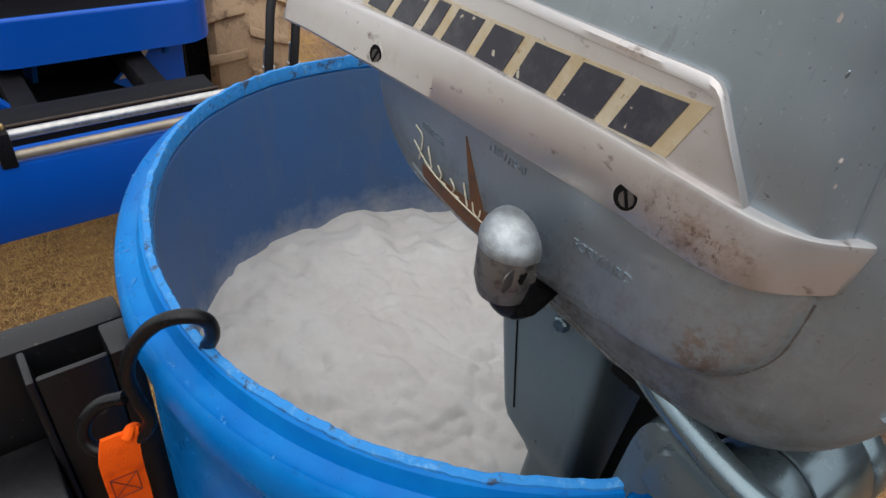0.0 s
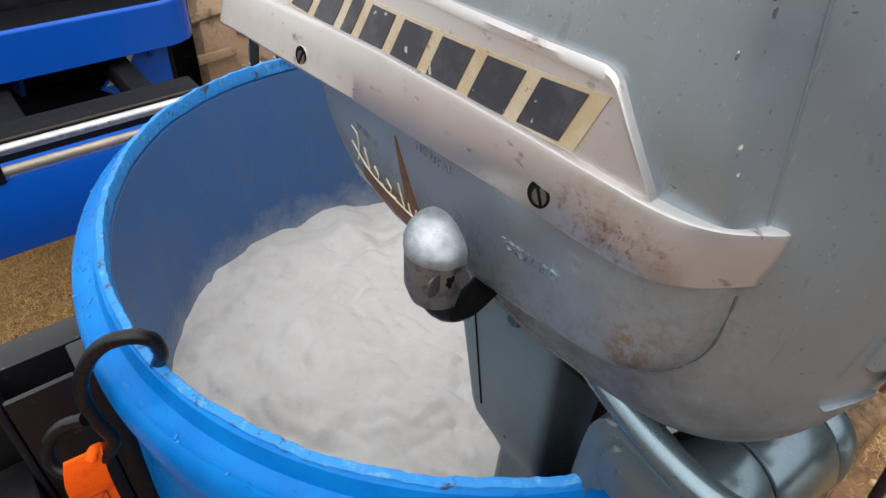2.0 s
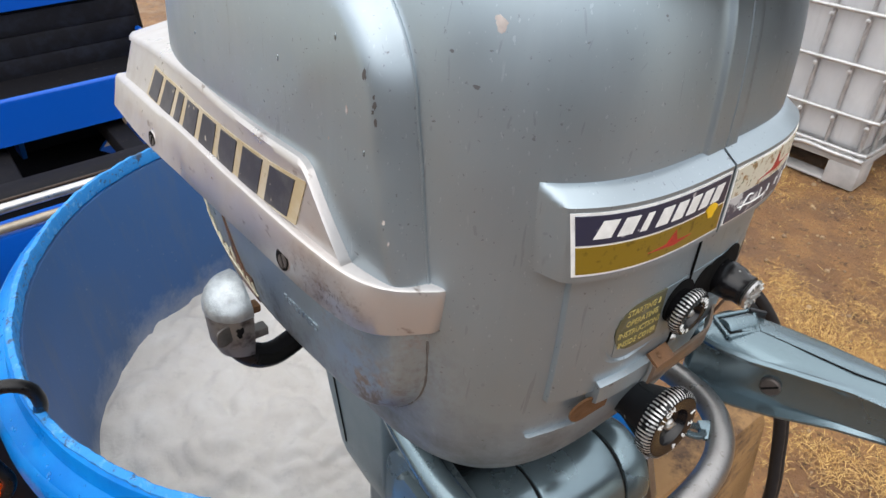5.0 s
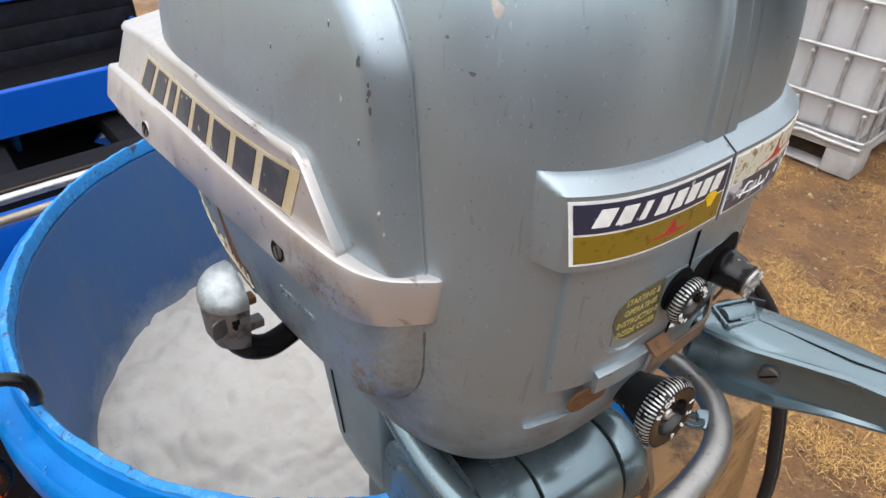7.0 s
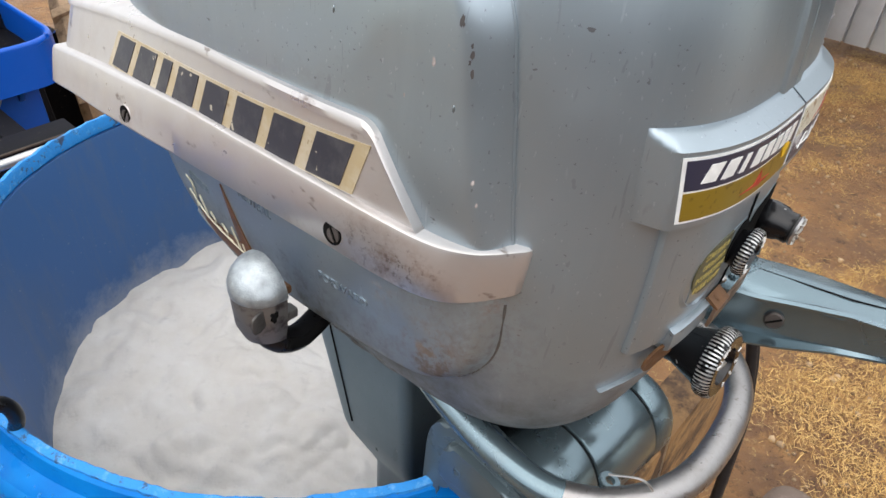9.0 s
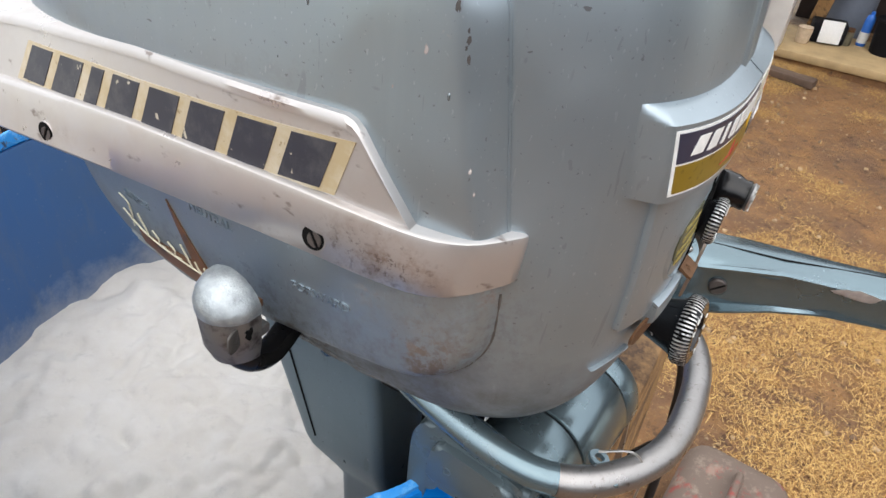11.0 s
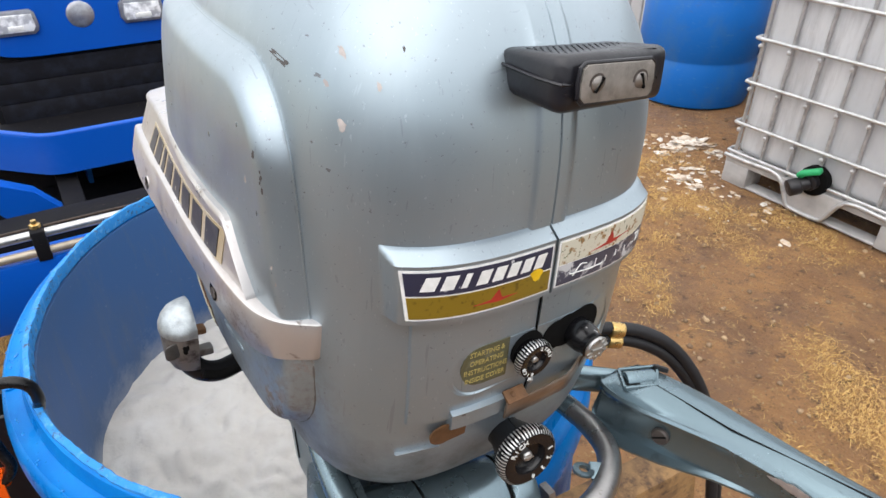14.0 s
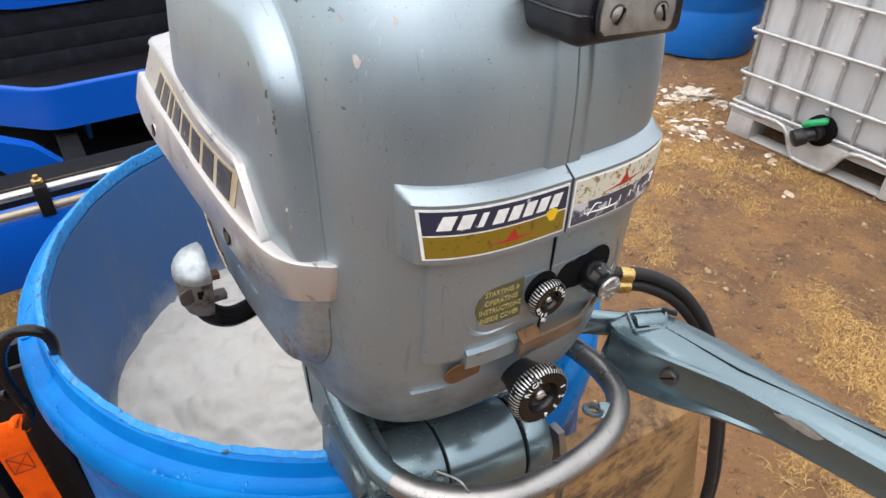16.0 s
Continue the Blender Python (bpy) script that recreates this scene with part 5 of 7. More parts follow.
slab(bm, lin(0.0360, 0.0395, 4), lin(0, 1, 4), lambda u, v: front_pt(u, 0.0555 + v * 0.0165, 0.0034 + 0.004 * v), lambda u, v: front_pt(u, 0.0555 + v * 0.0165, 0.0022 + 0.004 * v))
part("strap_end", bm, BRONZE, latch, "upturned end of the strap")
bm = bmesh.new()
slab(bm, lin(-0.0160, -0.0040, 8), [0, 1], lambda u, v: front_pt(u, 0.0630 + 0.0036 * v, 0.0096 - 0.0060 * v), lambda u, v: front_pt(u, 0.0616 + 0.0036 * v, 0.0090 - 0.0060 * v))
part("latch_tongue", bm, RUST, latch, "rusty brown latch tongue")
for x, z, h in ((-0.0115, 0.0640, 0.0058), (0.0010, 0.0665, 0.0030)):
    bm = bmesh.new()
    lathe(bm, [(0.0019, -0.002), (0.0019, 0.0006), (0.0012, 0.0014), (0.0, 0.0016)], 16, Matrix.Translation(front_pt(x, z, h)) @ pose(0, 0, 0, 30, 0, 0))
    part("rivet", bm, STEEL if x > 0 else RUST, latch)
bm = bmesh.new()
prism(bm, [(-0.0055 + math.cos(t) * 0.0060, math.sin(t) * 0.0064) for t in (radians(d) for d in lin(60, 300, 14))] + [(0.006, -0.0050), (0.006, 0.0045)], lambda u, v, h: front_pt(-0.0410 + u, 0.0510 + v + 0.15 * u, 0.0030 + h), 0.0012)
part("latch_end", bm, RUST, latch, "rounded rusty latch end")
bm = bmesh.new()
prism(bm, [(-0.010, -0.0010), (0.0, 0.0015), (0.010, 0.0026), (0.0105, 0.0010), (-0.002, -0.0022)], lambda u, v, h: front_pt(-0.056 + u, 0.0375 + v, -0.0004 + h), 0.0030, 0.0008)
part("cowl_notch", bm, COWL, motor)

# ---- carrying grip at the top of the front ----
GC = Vector((0.004, -0.121, 0.2255))
bm = bmesh.new()
box(bm, (-0.0300, -0.0180, -0.0120), (0.0340, 0.0230, 0.0094), 0.0046, Matrix.Translation(GC), 3)
for v in bm.verts:
    d = v.co - GC
    v.co.y += 0.010 * (abs(d.x + 0.004) / 0.0385) ** 2 * (1 if d.y < 0.01 else 0) + 0.10 * d.z
    if d.z > 0:
        v.co.z -= 0.13 * (d.y + 0.018) * (d.z / 0.0094)
GRIPBLACK = simple("grip_rubber", (0.011, 0.011, 0.015), 0.34, 0, 0.3, 60, 0.25).m
grip = part("carrying_grip", bm, GRIPBLACK, motor, "black rubber carrying grip")
bm = bmesh.new()
tube(bm, [GC + Vector((-0.0312, y, -0.0008)) for y in lin(0.020, -0.0030, 6)] + [GC + Vector((x, -0.0186 + 0.0098 * (abs(x) / 0.0385) ** 2, -0.0008)) for x in lin(-0.0290, -0.0240, 6)], 0.0007, 6, 2)
part("moulding_seam", bm, GRIPBLACK, grip)
bm = bmesh.new()
prism(bm, [(-0.0168, -0.0048), (-0.0150, -0.0064), (0.0150, -0.0064), (0.0168, -0.0048), (0.0173, 0.0), (0.0168, 0.0046), (0.0150, 0.0060), (-0.0150, 0.0060), (-0.0168, 0.0046), (-0.0173, 0.0)],
      lambda u, v, h: GC + Vector((u * 1.10 - 0.0045, -0.0178 - h + 0.1 * v, v * 1.08 + 0.0004)), 0.0009, 0.0003)
part("grip_plate", bm, simple("pitted_plate", (0.30, 0.275, 0.25), 0.5, 0.5, 0.45, 160, 0.4).m, grip, "pitted grey metal end plate")
bm = bmesh.new()
rim = [GC + Vector((u * 1.14 - 0.0045, -0.0174 + 0.1 * v, v * 1.15 + 0.0004)) for u, v in ((-0.0168, -0.0048), (-0.0150, -0.0064), (0.0, -0.0064), (0.0150, -0.0064), (0.0168, -0.0048), (0.0173, 0.0), (0.0168, 0.0046), (0.0150, 0.0060), (0.0, 0.0060), (-0.0150, 0.0060), (-0.0168, 0.0046), (-0.0173, 0.0), (-0.0168, -0.0048))]
tube(bm, rim, 0.0008, 8, 0)
part("grip_rim", bm, GRIPBLACK, grip)
for x in (-0.0158, 0.0068):
    q = Matrix.Translation(GC + Vector((x, -0.0186, 0))) @ pose(0, 0, 0, 90, 0, 0)
    bm = bmesh.new()
    cyl(bm, q @ Vector((0, 0, -0.001)), q @ Vector((0, 0, 0.0002)), 0.0040, seg=26)
    part("screw_cup", bm, OLDSCREW, grip)
    bm = bmesh.new()
    lathe(bm, [(0.0031, 0), (0.0031, 0.0005), (0.0024, 0.0012), (0.0010, 0.0016), (0.0, 0.0016)], 24, q)
    part("grip_screw", bm, simple("greyed_screw", (0.26, 0.24, 0.22), 0.42, 0.7, 0.4, 160, 0.2).m, grip, "domed slotted screw")
    bm = bmesh.new()
    box(bm, (-0.0031, -0.0004, 0.0008), (0.0031, 0.0004, 0.0019), 0, q @ pose(0, 0, 0, 0, 0, 60 if x < 0 else 115))
    part("screw_slot", bm, DARK, grip)
bm = bmesh.new()
for i in range(16):
    for j in range(5):
        c = GC + Vector((-0.024 + i * 0.0032, -0.007 + j * 0.0042, 0.0093 - 0.13 * (0.011 + j * 0.0042)))
        box(bm, c + Vector((-0.0010, -0.0013, -0.001)), c + Vector((0.0010, 0.0013, 0.0007)))
part("grip_knurling", bm, GRIPBLACK, grip)["kind"] = "stuff"

# ---- shift lever at the side ----
bm = bmesh.new()
LC = Vector((-0.1305, 0.0330, 0.0370))


def egg(f, rx, ry, dy=0.0, cutf=9.0, n=44):
    """A ring of the lever's head; the side towards the front is cut off flat at cutf."""
    return [LC + Vector((min(math.cos(t) * rx * 1.38, 0.0) + 0.0088 + 0.0006 * math.cos(t), max(math.sin(t) * ry + dy, -cutf) * 0.92, f * 0.95 - 0.0006)) for t in (math.tau * k / n for k in range(n))]


loft(bm, [egg(-0.0225, 0.0060, 0.0080, 0.001), egg(-0.0205, 0.0092, 0.0125, 0.001), egg(-0.0120, 0.0116, 0.0152, 0.001, 0.0130), egg(-0.0040, 0.0120, 0.0160, 0.001, 0.0134), egg(0.0030, 0.0124, 0.0166, 0.001, 0.0138), egg(0.0062, 0.0122, 0.0164, 0.001, 0.0136)])
lever = part("shift_lever", bm, LEVER_DIRTY, motor, "grimy metal shift lever with an egg-shaped head")
bm = bmesh.new()
loft(bm, [egg(0.0052, 0.0112, 0.0150, 0.001, 0.0130), egg(0.0056, 0.0126, 0.0170, 0.001, 0.0142), egg(0.0075, 0.0129, 0.0174, 0.001, 0.0146), egg(0.0112, 0.0126, 0.0168, 0.002, 0.0140), egg(0.0150, 0.0114, 0.0150, 0.0028, 0.0122), egg(0.0182, 0.0096, 0.0124, 0.0034, 0.0090),
          egg(0.0208, 0.0068, 0.0088, 0.0036, 0.0052), egg(0.0222, 0.0036, 0.0046, 0.0036, 0.0010), egg(0.0226, 0.0006, 0.0008, 0.0036)])
part("lever_cap", bm, KNOB_CAP, lever, "scratched pale metal cap")
bm = bmesh.new()
hole_pts = [(0.0022, 0.0030), (0.0012, 0.0034), (0.0004, 0.0026), (-0.0010, 0.0030), (-0.0018, 0.0016), (-0.0010, 0.0004), (-0.0016, -0.0014), (-0.0004, -0.0032), (0.0012, -0.0026), (0.0010, -0.0008), (0.0022, 0.0004)]
prism(bm, hole_pts, lambda u, v, h: LC + Vector((0.0014 + u * 0.9, -0.0112 - h, -0.0020 + v * 0.9)), 0.0020)
part("lever_keyhole", bm, DARK, lever, "ragged keyhole in the casting")
for z, reach, w in ((0.0048, 0.0150, 0.0042), (-0.0105, 0.0180, 0.0052)):
    bm = bmesh.new()
    box(bm, (0.0060, -0.0085, z - w / 2), (reach, -0.0020, z + w / 2), 0.0009, Matrix.Translation(LC), 2)
    part("lever_prong", bm, RUST if z > 0 else LEVER_DIRTY, lever)
bm = bmesh.new()
ARM = [LC + Vector(p) for p in ((0.0030, 0.0010, -0.0150), (0.0050, -0.0010, -0.0205), (0.0110, -0.0030, -0.0270), (0.0200, -0.0030, -0.0310), (0.0300, -0.0010, -0.0315), (0.0440, 0.0020, -0.0290))]
tube(bm, ARM, lambda f: 0.0056 + 0.0010 * min(f * 4, 1), 24, 8, 0.95)
arm = part("lever_arm", bm, VINYL, lever, "dark curved lever arm")
bm = bmesh.new()
tube(bm, [p + Vector((-0.0004, -0.0054, 0.0012)) for p in ARM[2:]], 0.0030, 12, 6, 1.0)
part("arm_channel", bm, DARK, arm, "dark channel in the arm")
# the sunk cheek of the casting, a patch with its shade in the colour
bm = bmesh.new()
prism(bm, [(math.copysign(abs(math.cos(t)) ** 0.6, math.cos(t)) * 0.0046, math.copysign(abs(math.sin(t)) ** 0.6, math.sin(t)) * 0.0052) for t in (math.tau * k / 20 for k in range(20))], lambda u, v, h: LC + Vector((-0.0052 + u, -0.0110 - h + 0.25 * (u + 0.002), -0.0022 + v)), 0.0010, 0.0006)
part("lever_socket", bm, simple("shaded_hollow_metal", (0.10, 0.092, 0.086), 0.5, 0.5, 0.4, 160, 0.3).m, lever, "hollow in the casting, its shade put into a darker colour")

# ---- leg, going down into the water ----
bm = bmesh.new()
rings = []
for z, y0, y1, w in ((-0.330, 0.000, 0.036, 0.036), (-0.158, 0.000, 0.040, 0.040), (-0.148, 0.001, 0.044, 0.044), (-0.136, 0.002, 0.062, 0.047), (-0.128, 0.0025, 0.066, 0.048), (-0.040, 0.010, 0.096, 0.050), (-0.016, 0.012, 0.104, 0.050)):
    sec, cr = [], 0.006
    for cx, cy, a0 in ((w - cr, y1 - cr, 0), (cr - w, y1 - cr, 90), (cr - w, y0 + cr, 180), (w - cr, y0 + cr, 270)):
        arc = [(cx + cr * math.cos(radians(a0 + a)), cy + cr * math.sin(radians(a0 + a)), z) for a in (0, 22, 45, 68, 90)]
        e0, e1 = (math.cos(radians(a0 - 90)), math.sin(radians(a0 - 90))), (math.cos(radians(a0 + 180)), math.sin(radians(a0 + 180)))
        sec += [(arc[0][0] + e0[0] * 0.0015, arc[0][1] + e0[1] * 0.0015, z)] + arc + [(arc[-1][0] + e1[0] * 0.0015, arc[-1][1] + e1[1] * 0.0015, z)]
    rings.append(sec)
loft(bm, rings)
leg = part("leg_casing", bm, CASING, motor, "blue-grey leg casing going down into the foam")
bm = bmesh.new()
tube(bm, [(-0.0502, 0.080, -0.030), (-0.0498, 0.070, -0.066), (-0.0484, 0.054, -0.124)], 0.0006, 6, 6)
part("casing_joint", bm, DARK, leg)
for y, z in ((0.040, -0.038),):
    bm = bmesh.new()
    lathe(bm, [(0.0052, -0.004), (0.0052, 0.003), (0.0040, 0.0042), (0.0, 0.0042)], 6, Matrix.Translation((-0.0510, y, z)) @ pose(0, 0, 0, 0, -90, 0))
    part("casing_bolt", bm, LEGPAINT, leg, "painted bolt head")
# tube and box coloured near-black, as the shaded gap beside the leg
bm = bmesh.new()
cyl(bm, (-0.004, -0.022, -0.30), (-0.004, -0.022, -0.02), 0.020, seg=28)
box(bm, (-0.062, -0.034, -0.035), (0.062, 0.0, -0.018), 0.004)
part("swivel_tube", bm, DARK, motor, "swivel tube coloured black for the shaded gap")

# ---- clamp brackets ----
for sign in (-1, 1):
    bm = bmesh.new()
    outl = [(-0.0345, -0.115), (-0.0335, -0.045), (-0.0345, -0.033), (-0.0380, -0.025), (-0.0450, -0.0205), (-0.0600, -0.0225), (-0.0960, -0.0340), (-0.1010, -0.040), (-0.1000, -0.050), (-0.0930, -0.060), (-0.0700, -0.0610), (-0.0490, -0.0620), (-0.0445, -0.068), (-0.0430, -0.115)]
    for _ in range(2):                                               # rounded corners
        outl = [(p[0] * (1 - f) + q[0] * f, p[1] * (1 - f) + q[1] * f) for p, q in zip(outl, outl[1:] + outl[:1]) for f in (0.22, 0.78)]
    drop = 0.0 if sign < 0 else 0.075                                # the far bracket sits lower
    prism(bm, outl, lambda u, v, h: Vector((sign * (0.060 + h), u, v - drop)), 0.019, 0.003)
    br = part("clamp_bracket", bm, CASTING, motor, "blue-grey cast clamp bracket")
    bm = bmesh.new()
    box(bm, (sign * 0.075 - 0.009, -0.110, -0.20 - drop), (sign * 0.075 + 0.009, -0.094, -0.045 - drop), 0.004)
    part("clamp_foot", bm, LEGPAINT, br)
    bm = bmesh.new()
    pts = [(-0.0480, -0.030), (-0.0530, -0.0275), (-0.0860, -0.0330), (-0.0940, -0.0400), (-0.0930, -0.0530), (-0.0860, -0.0570), (-0.0480, -0.0570), (-0.0455, -0.0500)]
    for _ in range(2):
        pts = [(p[0] * (1 - f) + q[0] * f, p[1] * (1 - f) + q[1] * f) for p, q in zip(pts, pts[1:] + pts[:1]) for f in (0.25, 0.75)]
    prism(bm, pts, lambda u, v, h: Vector((sign * (0.0788 + h), u, v - drop)), 0.0050, 0.0030, 3)
    part("bracket_pad", bm, CASTING, br)
bm = words("D", 0.007, 0.0004)
for v in bm.verts:
    u, w, h = v.co
    v.co = Vector((-0.0837 - h, -0.058 - u, -0.042 + w))
part("raised_lettering", bm, LEGPAINT, motor, "raised cast letter D")
# steel link and spring at the end of the pivot tube
bm = bmesh.new()
prism(bm, [(-0.098, -0.060), (-0.108, -0.060), (-0.118, -0.085), (-0.124, -0.150), (-0.112, -0.150), (-0.104, -0.095)], lambda u, v, h: Vector((0.058 + h, u, v)), 0.006, 0.001)
link = part("clamp_link", bm, TUBE, motor, "worn steel clamp link")
bm = bmesh.new()
cyl(bm, (0.060, -0.128, -0.128), (0.092, -0.140, -0.136), 0.0040, seg=18)
for k in range(8):
    f = k / 7
    lathe(bm, [(0.0038, -0.0010), (0.0058, -0.0008), (0.0058, 0.0008), (0.0038, 0.0010)], 20, Matrix.Translation(Vector((0.066 + 0.020 * f, -0.1302 - 0.0075 * f, -0.1295 - 0.005 * f))) @ Vector((0.032, -0.012, -0.008)).normalized().to_track_quat("Z", "Y").to_matrix().to_4x4(), True)
part("clamp_spring", bm, HOSE, link, "small black coil spring")

# lateral pivot tube, its axis a little askew


def axle(x):
    return Vector((x, -0.0882 - 0.1155 * x, -0.0615 - 0.0441 * x))


bm = bmesh.new()
cyl(bm, axle(-0.0298), axle(0.0225), 0.0301, seg=56, bevel=0.0012)
pivot = part("pivot_tube", bm, LEGPAINT, motor, "blue-grey pivot tube with two joints")
for x0, x1, bv in ((-0.062, -0.0312, 0.0015), (0.0239, 0.0460, 0.006)):
    bm = bmesh.new()
    cyl(bm, axle(x0), axle(x1), 0.0297, seg=56, bevel=bv)
    part("tube_end", bm, LEGPAINT, pivot)
for x in (-0.0305, 0.0232):
    bm = bmesh.new()
    cyl(bm, axle(x - 0.0012), axle(x + 0.0012), 0.0284, seg=40)
    part("tube_joint", bm, DARK, pivot)

# grab bar bent round the front
bm = bmesh.new()
BAR = [(-0.066, -0.010, -0.008), (-0.0720, -0.040, -0.0150), (-0.0745, -0.075, -0.0225), (-0.0705, -0.103, -0.0265), (-0.0540, -0.127, -0.027), (-0.0210, -0.1450, -0.027), (0.0240, -0.1480, -0.027), (0.0630, -0.1410, -0.027),
       (0.0890, -0.1220, -0.027), (0.0975, -0.0960, -0.027), (0.0955, -0.060, -0.027), (0.0900, -0.015, -0.026)]
BENT = spline(BAR, 8)
tube(bm, BENT[25:77], 0.0076, 20, 0)
bar = part("grab_bar", bm, TUBE, motor, "bent galvanised tube bar")
for run in (BENT[:26], BENT[76:]):
    bm = bmesh.new()
    tube(bm, run, 0.0077, 20, 0)
    part("painted_end", bm, LEGPAINT, bar, "end of the bar still in blue-grey paint")
for x, y, a, r in ((0.0640, -0.1240, 140, 0.0066), (-0.0480, -0.1190, 40, 0.0050)):
    bm = bmesh.new()
    lathe(bm, [(r * 0.5, -0.0012), (r, -0.0012), (r + 0.0004, 0.0), (r, 0.0012), (r * 0.5, 0.0012)], 24, pose(x, y, -0.0245, 12, 0, a), True)
    box(bm, (0.004, -0.9 * r, -0.0012), (0.0165, 0.9 * r, 0.0012), 0.0005, pose(x, y, -0.0245, 12, 0, -35 if a > 90 else 215))
    part("bar_eyelet", bm, LEGPAINT, bar, "flat eyelet welded to the bar")
bm = bmesh.new()
tube(bm, [(-0.050, -0.118, -0.018), (-0.045, -0.132, -0.014), (-0.041, -0.139, -0.026), (-0.042, -0.140, -0.050)], 0.0006, 6, 6)
part("tag_wire", bm, STEEL, bar, "thin wire holding a tag")
bm = bmesh.new()
prism(bm, [(-0.012, -0.026), (0.012, -0.026), (0.012, 0.0), (0.007, 0.006), (-0.007, 0.006), (-0.012, 0.0)], lambda u, v, h: Vector((-0.062 + u, -0.117 - u * 0.6 - 0.012, -0.048 + v * 0.8)) + Vector((-0.3, -0.9, 0.1)) * h, 0.0005)
part("paper_tag", bm, TAG, bar, "small manila paper tag")

# ---- tiller arm ----
bm = bmesh.new()
rings = []
for y, xb, xr, xe, zr, zt, zb in ((-0.0885, 0.1100, 0.1110, 0.1290, 0.0030, 0.0045, -0.010), (-0.0900, 0.1050, 0.1040, 0.1350, 0.0050, 0.0075, -0.020), (-0.0935, 0.1020, 0.1000, 0.1390, 0.0060, 0.0095, -0.0265), (-0.1000, 0.1010, 0.0985, 0.1415, 0.0062, 0.0108, -0.0290),
                                  (-0.1085, 0.1020, 0.0990, 0.1440, 0.0065, 0.0115, -0.0295), (-0.1255, 0.1050, 0.1026, 0.1490, 0.0075, 0.0120, -0.0262), (-0.1450, 0.1105, 0.1105, 0.1535, 0.0090, 0.0125, -0.0225), (-0.1720, 0.1240, 0.1215, 0.1560, 0.0105, 0.0135, -0.0185),
                                  (-0.2000, 0.1335, 0.1300, 0.1590, 0.0095, 0.0145, -0.0145), (-0.2300, 0.1420, 0.1375, 0.1660, 0.0090, 0.0145, -0.0140), (-0.2600, 0.1490, 0.1445, 0.1720, 0.0090, 0.0145, -0.0135), (-0.3300, 0.1650, 0.1610, 0.1860, 0.0090, 0.0145, -0.0135)):
    fl = max(0.0, min(1.0, (y + 0.19) / 0.06)) * (1 if y < -0.0935 else 0.4)      # the flanges die out along the arm
    xs = xr + 0.0070 * fl + 0.001
    rings.append([Vector(p) for p in ((xb - 0.0035 * fl, y, zb), (xb - 0.0038 * fl, y, zb + 0.0016), (xb + 0.0005 + 0.0058 * fl, y, zb + 0.0034), (0.5 * xb + 0.5 * xs + 0.0008 + 0.0030 * fl, y, zb * 0.45 + zr * 0.3), (xs, y, zr - 0.0050), (xr + 0.0006, y, zr - 0.0022), (xr, y, zr), (xr + 0.0012, y, zr + 0.0020),
                  (xr + 0.0046, y, zr + 0.0002 + 0.0028 * (1 - fl)), (xr + 0.0085, y, zt - 0.0010 * fl), (0.5 * xr + 0.5 * xe, y, zt + 0.0012), (xe - 0.004, y, zt), (xe - 0.001, y, zt - 0.0016), (xe, y, zt - 0.005), (xe + 0.001, y, zb))])
loft(bm, rings)
tiller = part("tiller_arm", bm, LEGPAINT, motor, "blue-grey tiller arm reaching out to the front")
bm = bmesh.new()
prism(bm, [(0.1257, -0.1136), (0.1262, -0.1138), (0.1294, -0.1352), (0.1342, -0.1672), (0.1466, -0.2062), (0.1616, -0.2480), (0.1897, -0.3280), (0.1893, -0.3280), (0.1611, -0.2482), (0.1460, -0.2064), (0.1336, -0.1676), (0.1288, -0.1354)],
      lambda u, v, h: Vector((u, v, float(np.interp(-v, [0.11, 0.1255, 0.145, 0.172, 0.20, 0.33], [0.0122, 0.0128, 0.0133, 0.0143, 0.0153, 0.0153])) + h)), 0.0006)
part("arm_slit", bm, DARK, tiller, "dark slit along the top of the arm")
bm = bmesh.new()
QUAD = [(0.1060, -0.1085), (0.1270, -0.1160), (0.1435, -0.1030), (0.1160, -0.0935)]
prism(bm, QUAD, lambda u, v, h: Vector((u, v, 0.0098 + h)), 0.0024)
part("hinge_recess", bm, DARK, tiller, "dark hinge opening")
bm = bmesh.new()
for (a0, a1), (b0, b1) in zip(QUAD, QUAD[1:] + QUAD[:1]):
    tube(bm, [(a0, a1, 0.0118), (b0, b1, 0.0122)], 0.0014, 8, 0)
part("hinge_frame", bm, LEGPAINT, tiller)
bm = bmesh.new()
cyl(bm, (0.1130, -0.1015, 0.0098), (0.1330, -0.1085, 0.0100), 0.0062, seg=24, bevel=0.001)
part("hinge_knuckle", bm, LEGPAINT, tiller, "pale hinge knuckle in the opening")
bm = bmesh.new()
box(bm, (-0.005, -0.0012, -0.001), (0.005, 0.0012, 0.0028), 0.0006, pose(0.1425, -0.1065, 0.0118, 0, 0, -55))
part("hinge_clip", bm, HOSE, tiller)
bm = bmesh.new()
q = Matrix.Translation((0.1128, -0.1375, -0.0078)) @ Vector((-1, -0.25, 0.05)).normalized().to_track_quat("Z", "Y").to_matrix().to_4x4()
lathe(bm, [(0.0056, -0.003), (0.0056, 0.0004), (0.0046, 0.0012), (0.0, 0.0012)], 26, q)
part("arm_screw", bm, OLDSCREW, tiller, "slotted screw in the arm's side")
bm = bmesh.new()
box(bm, (-0.0048, -0.0006, 0.0006), (0.0048, 0.0006, 0.0016), 0, q @ pose(0, 0, 0, 0, 0, 35))
part("screw_slot", bm, DARK, tiller)
bm = bmesh.new()
rnd = random.Random(11)
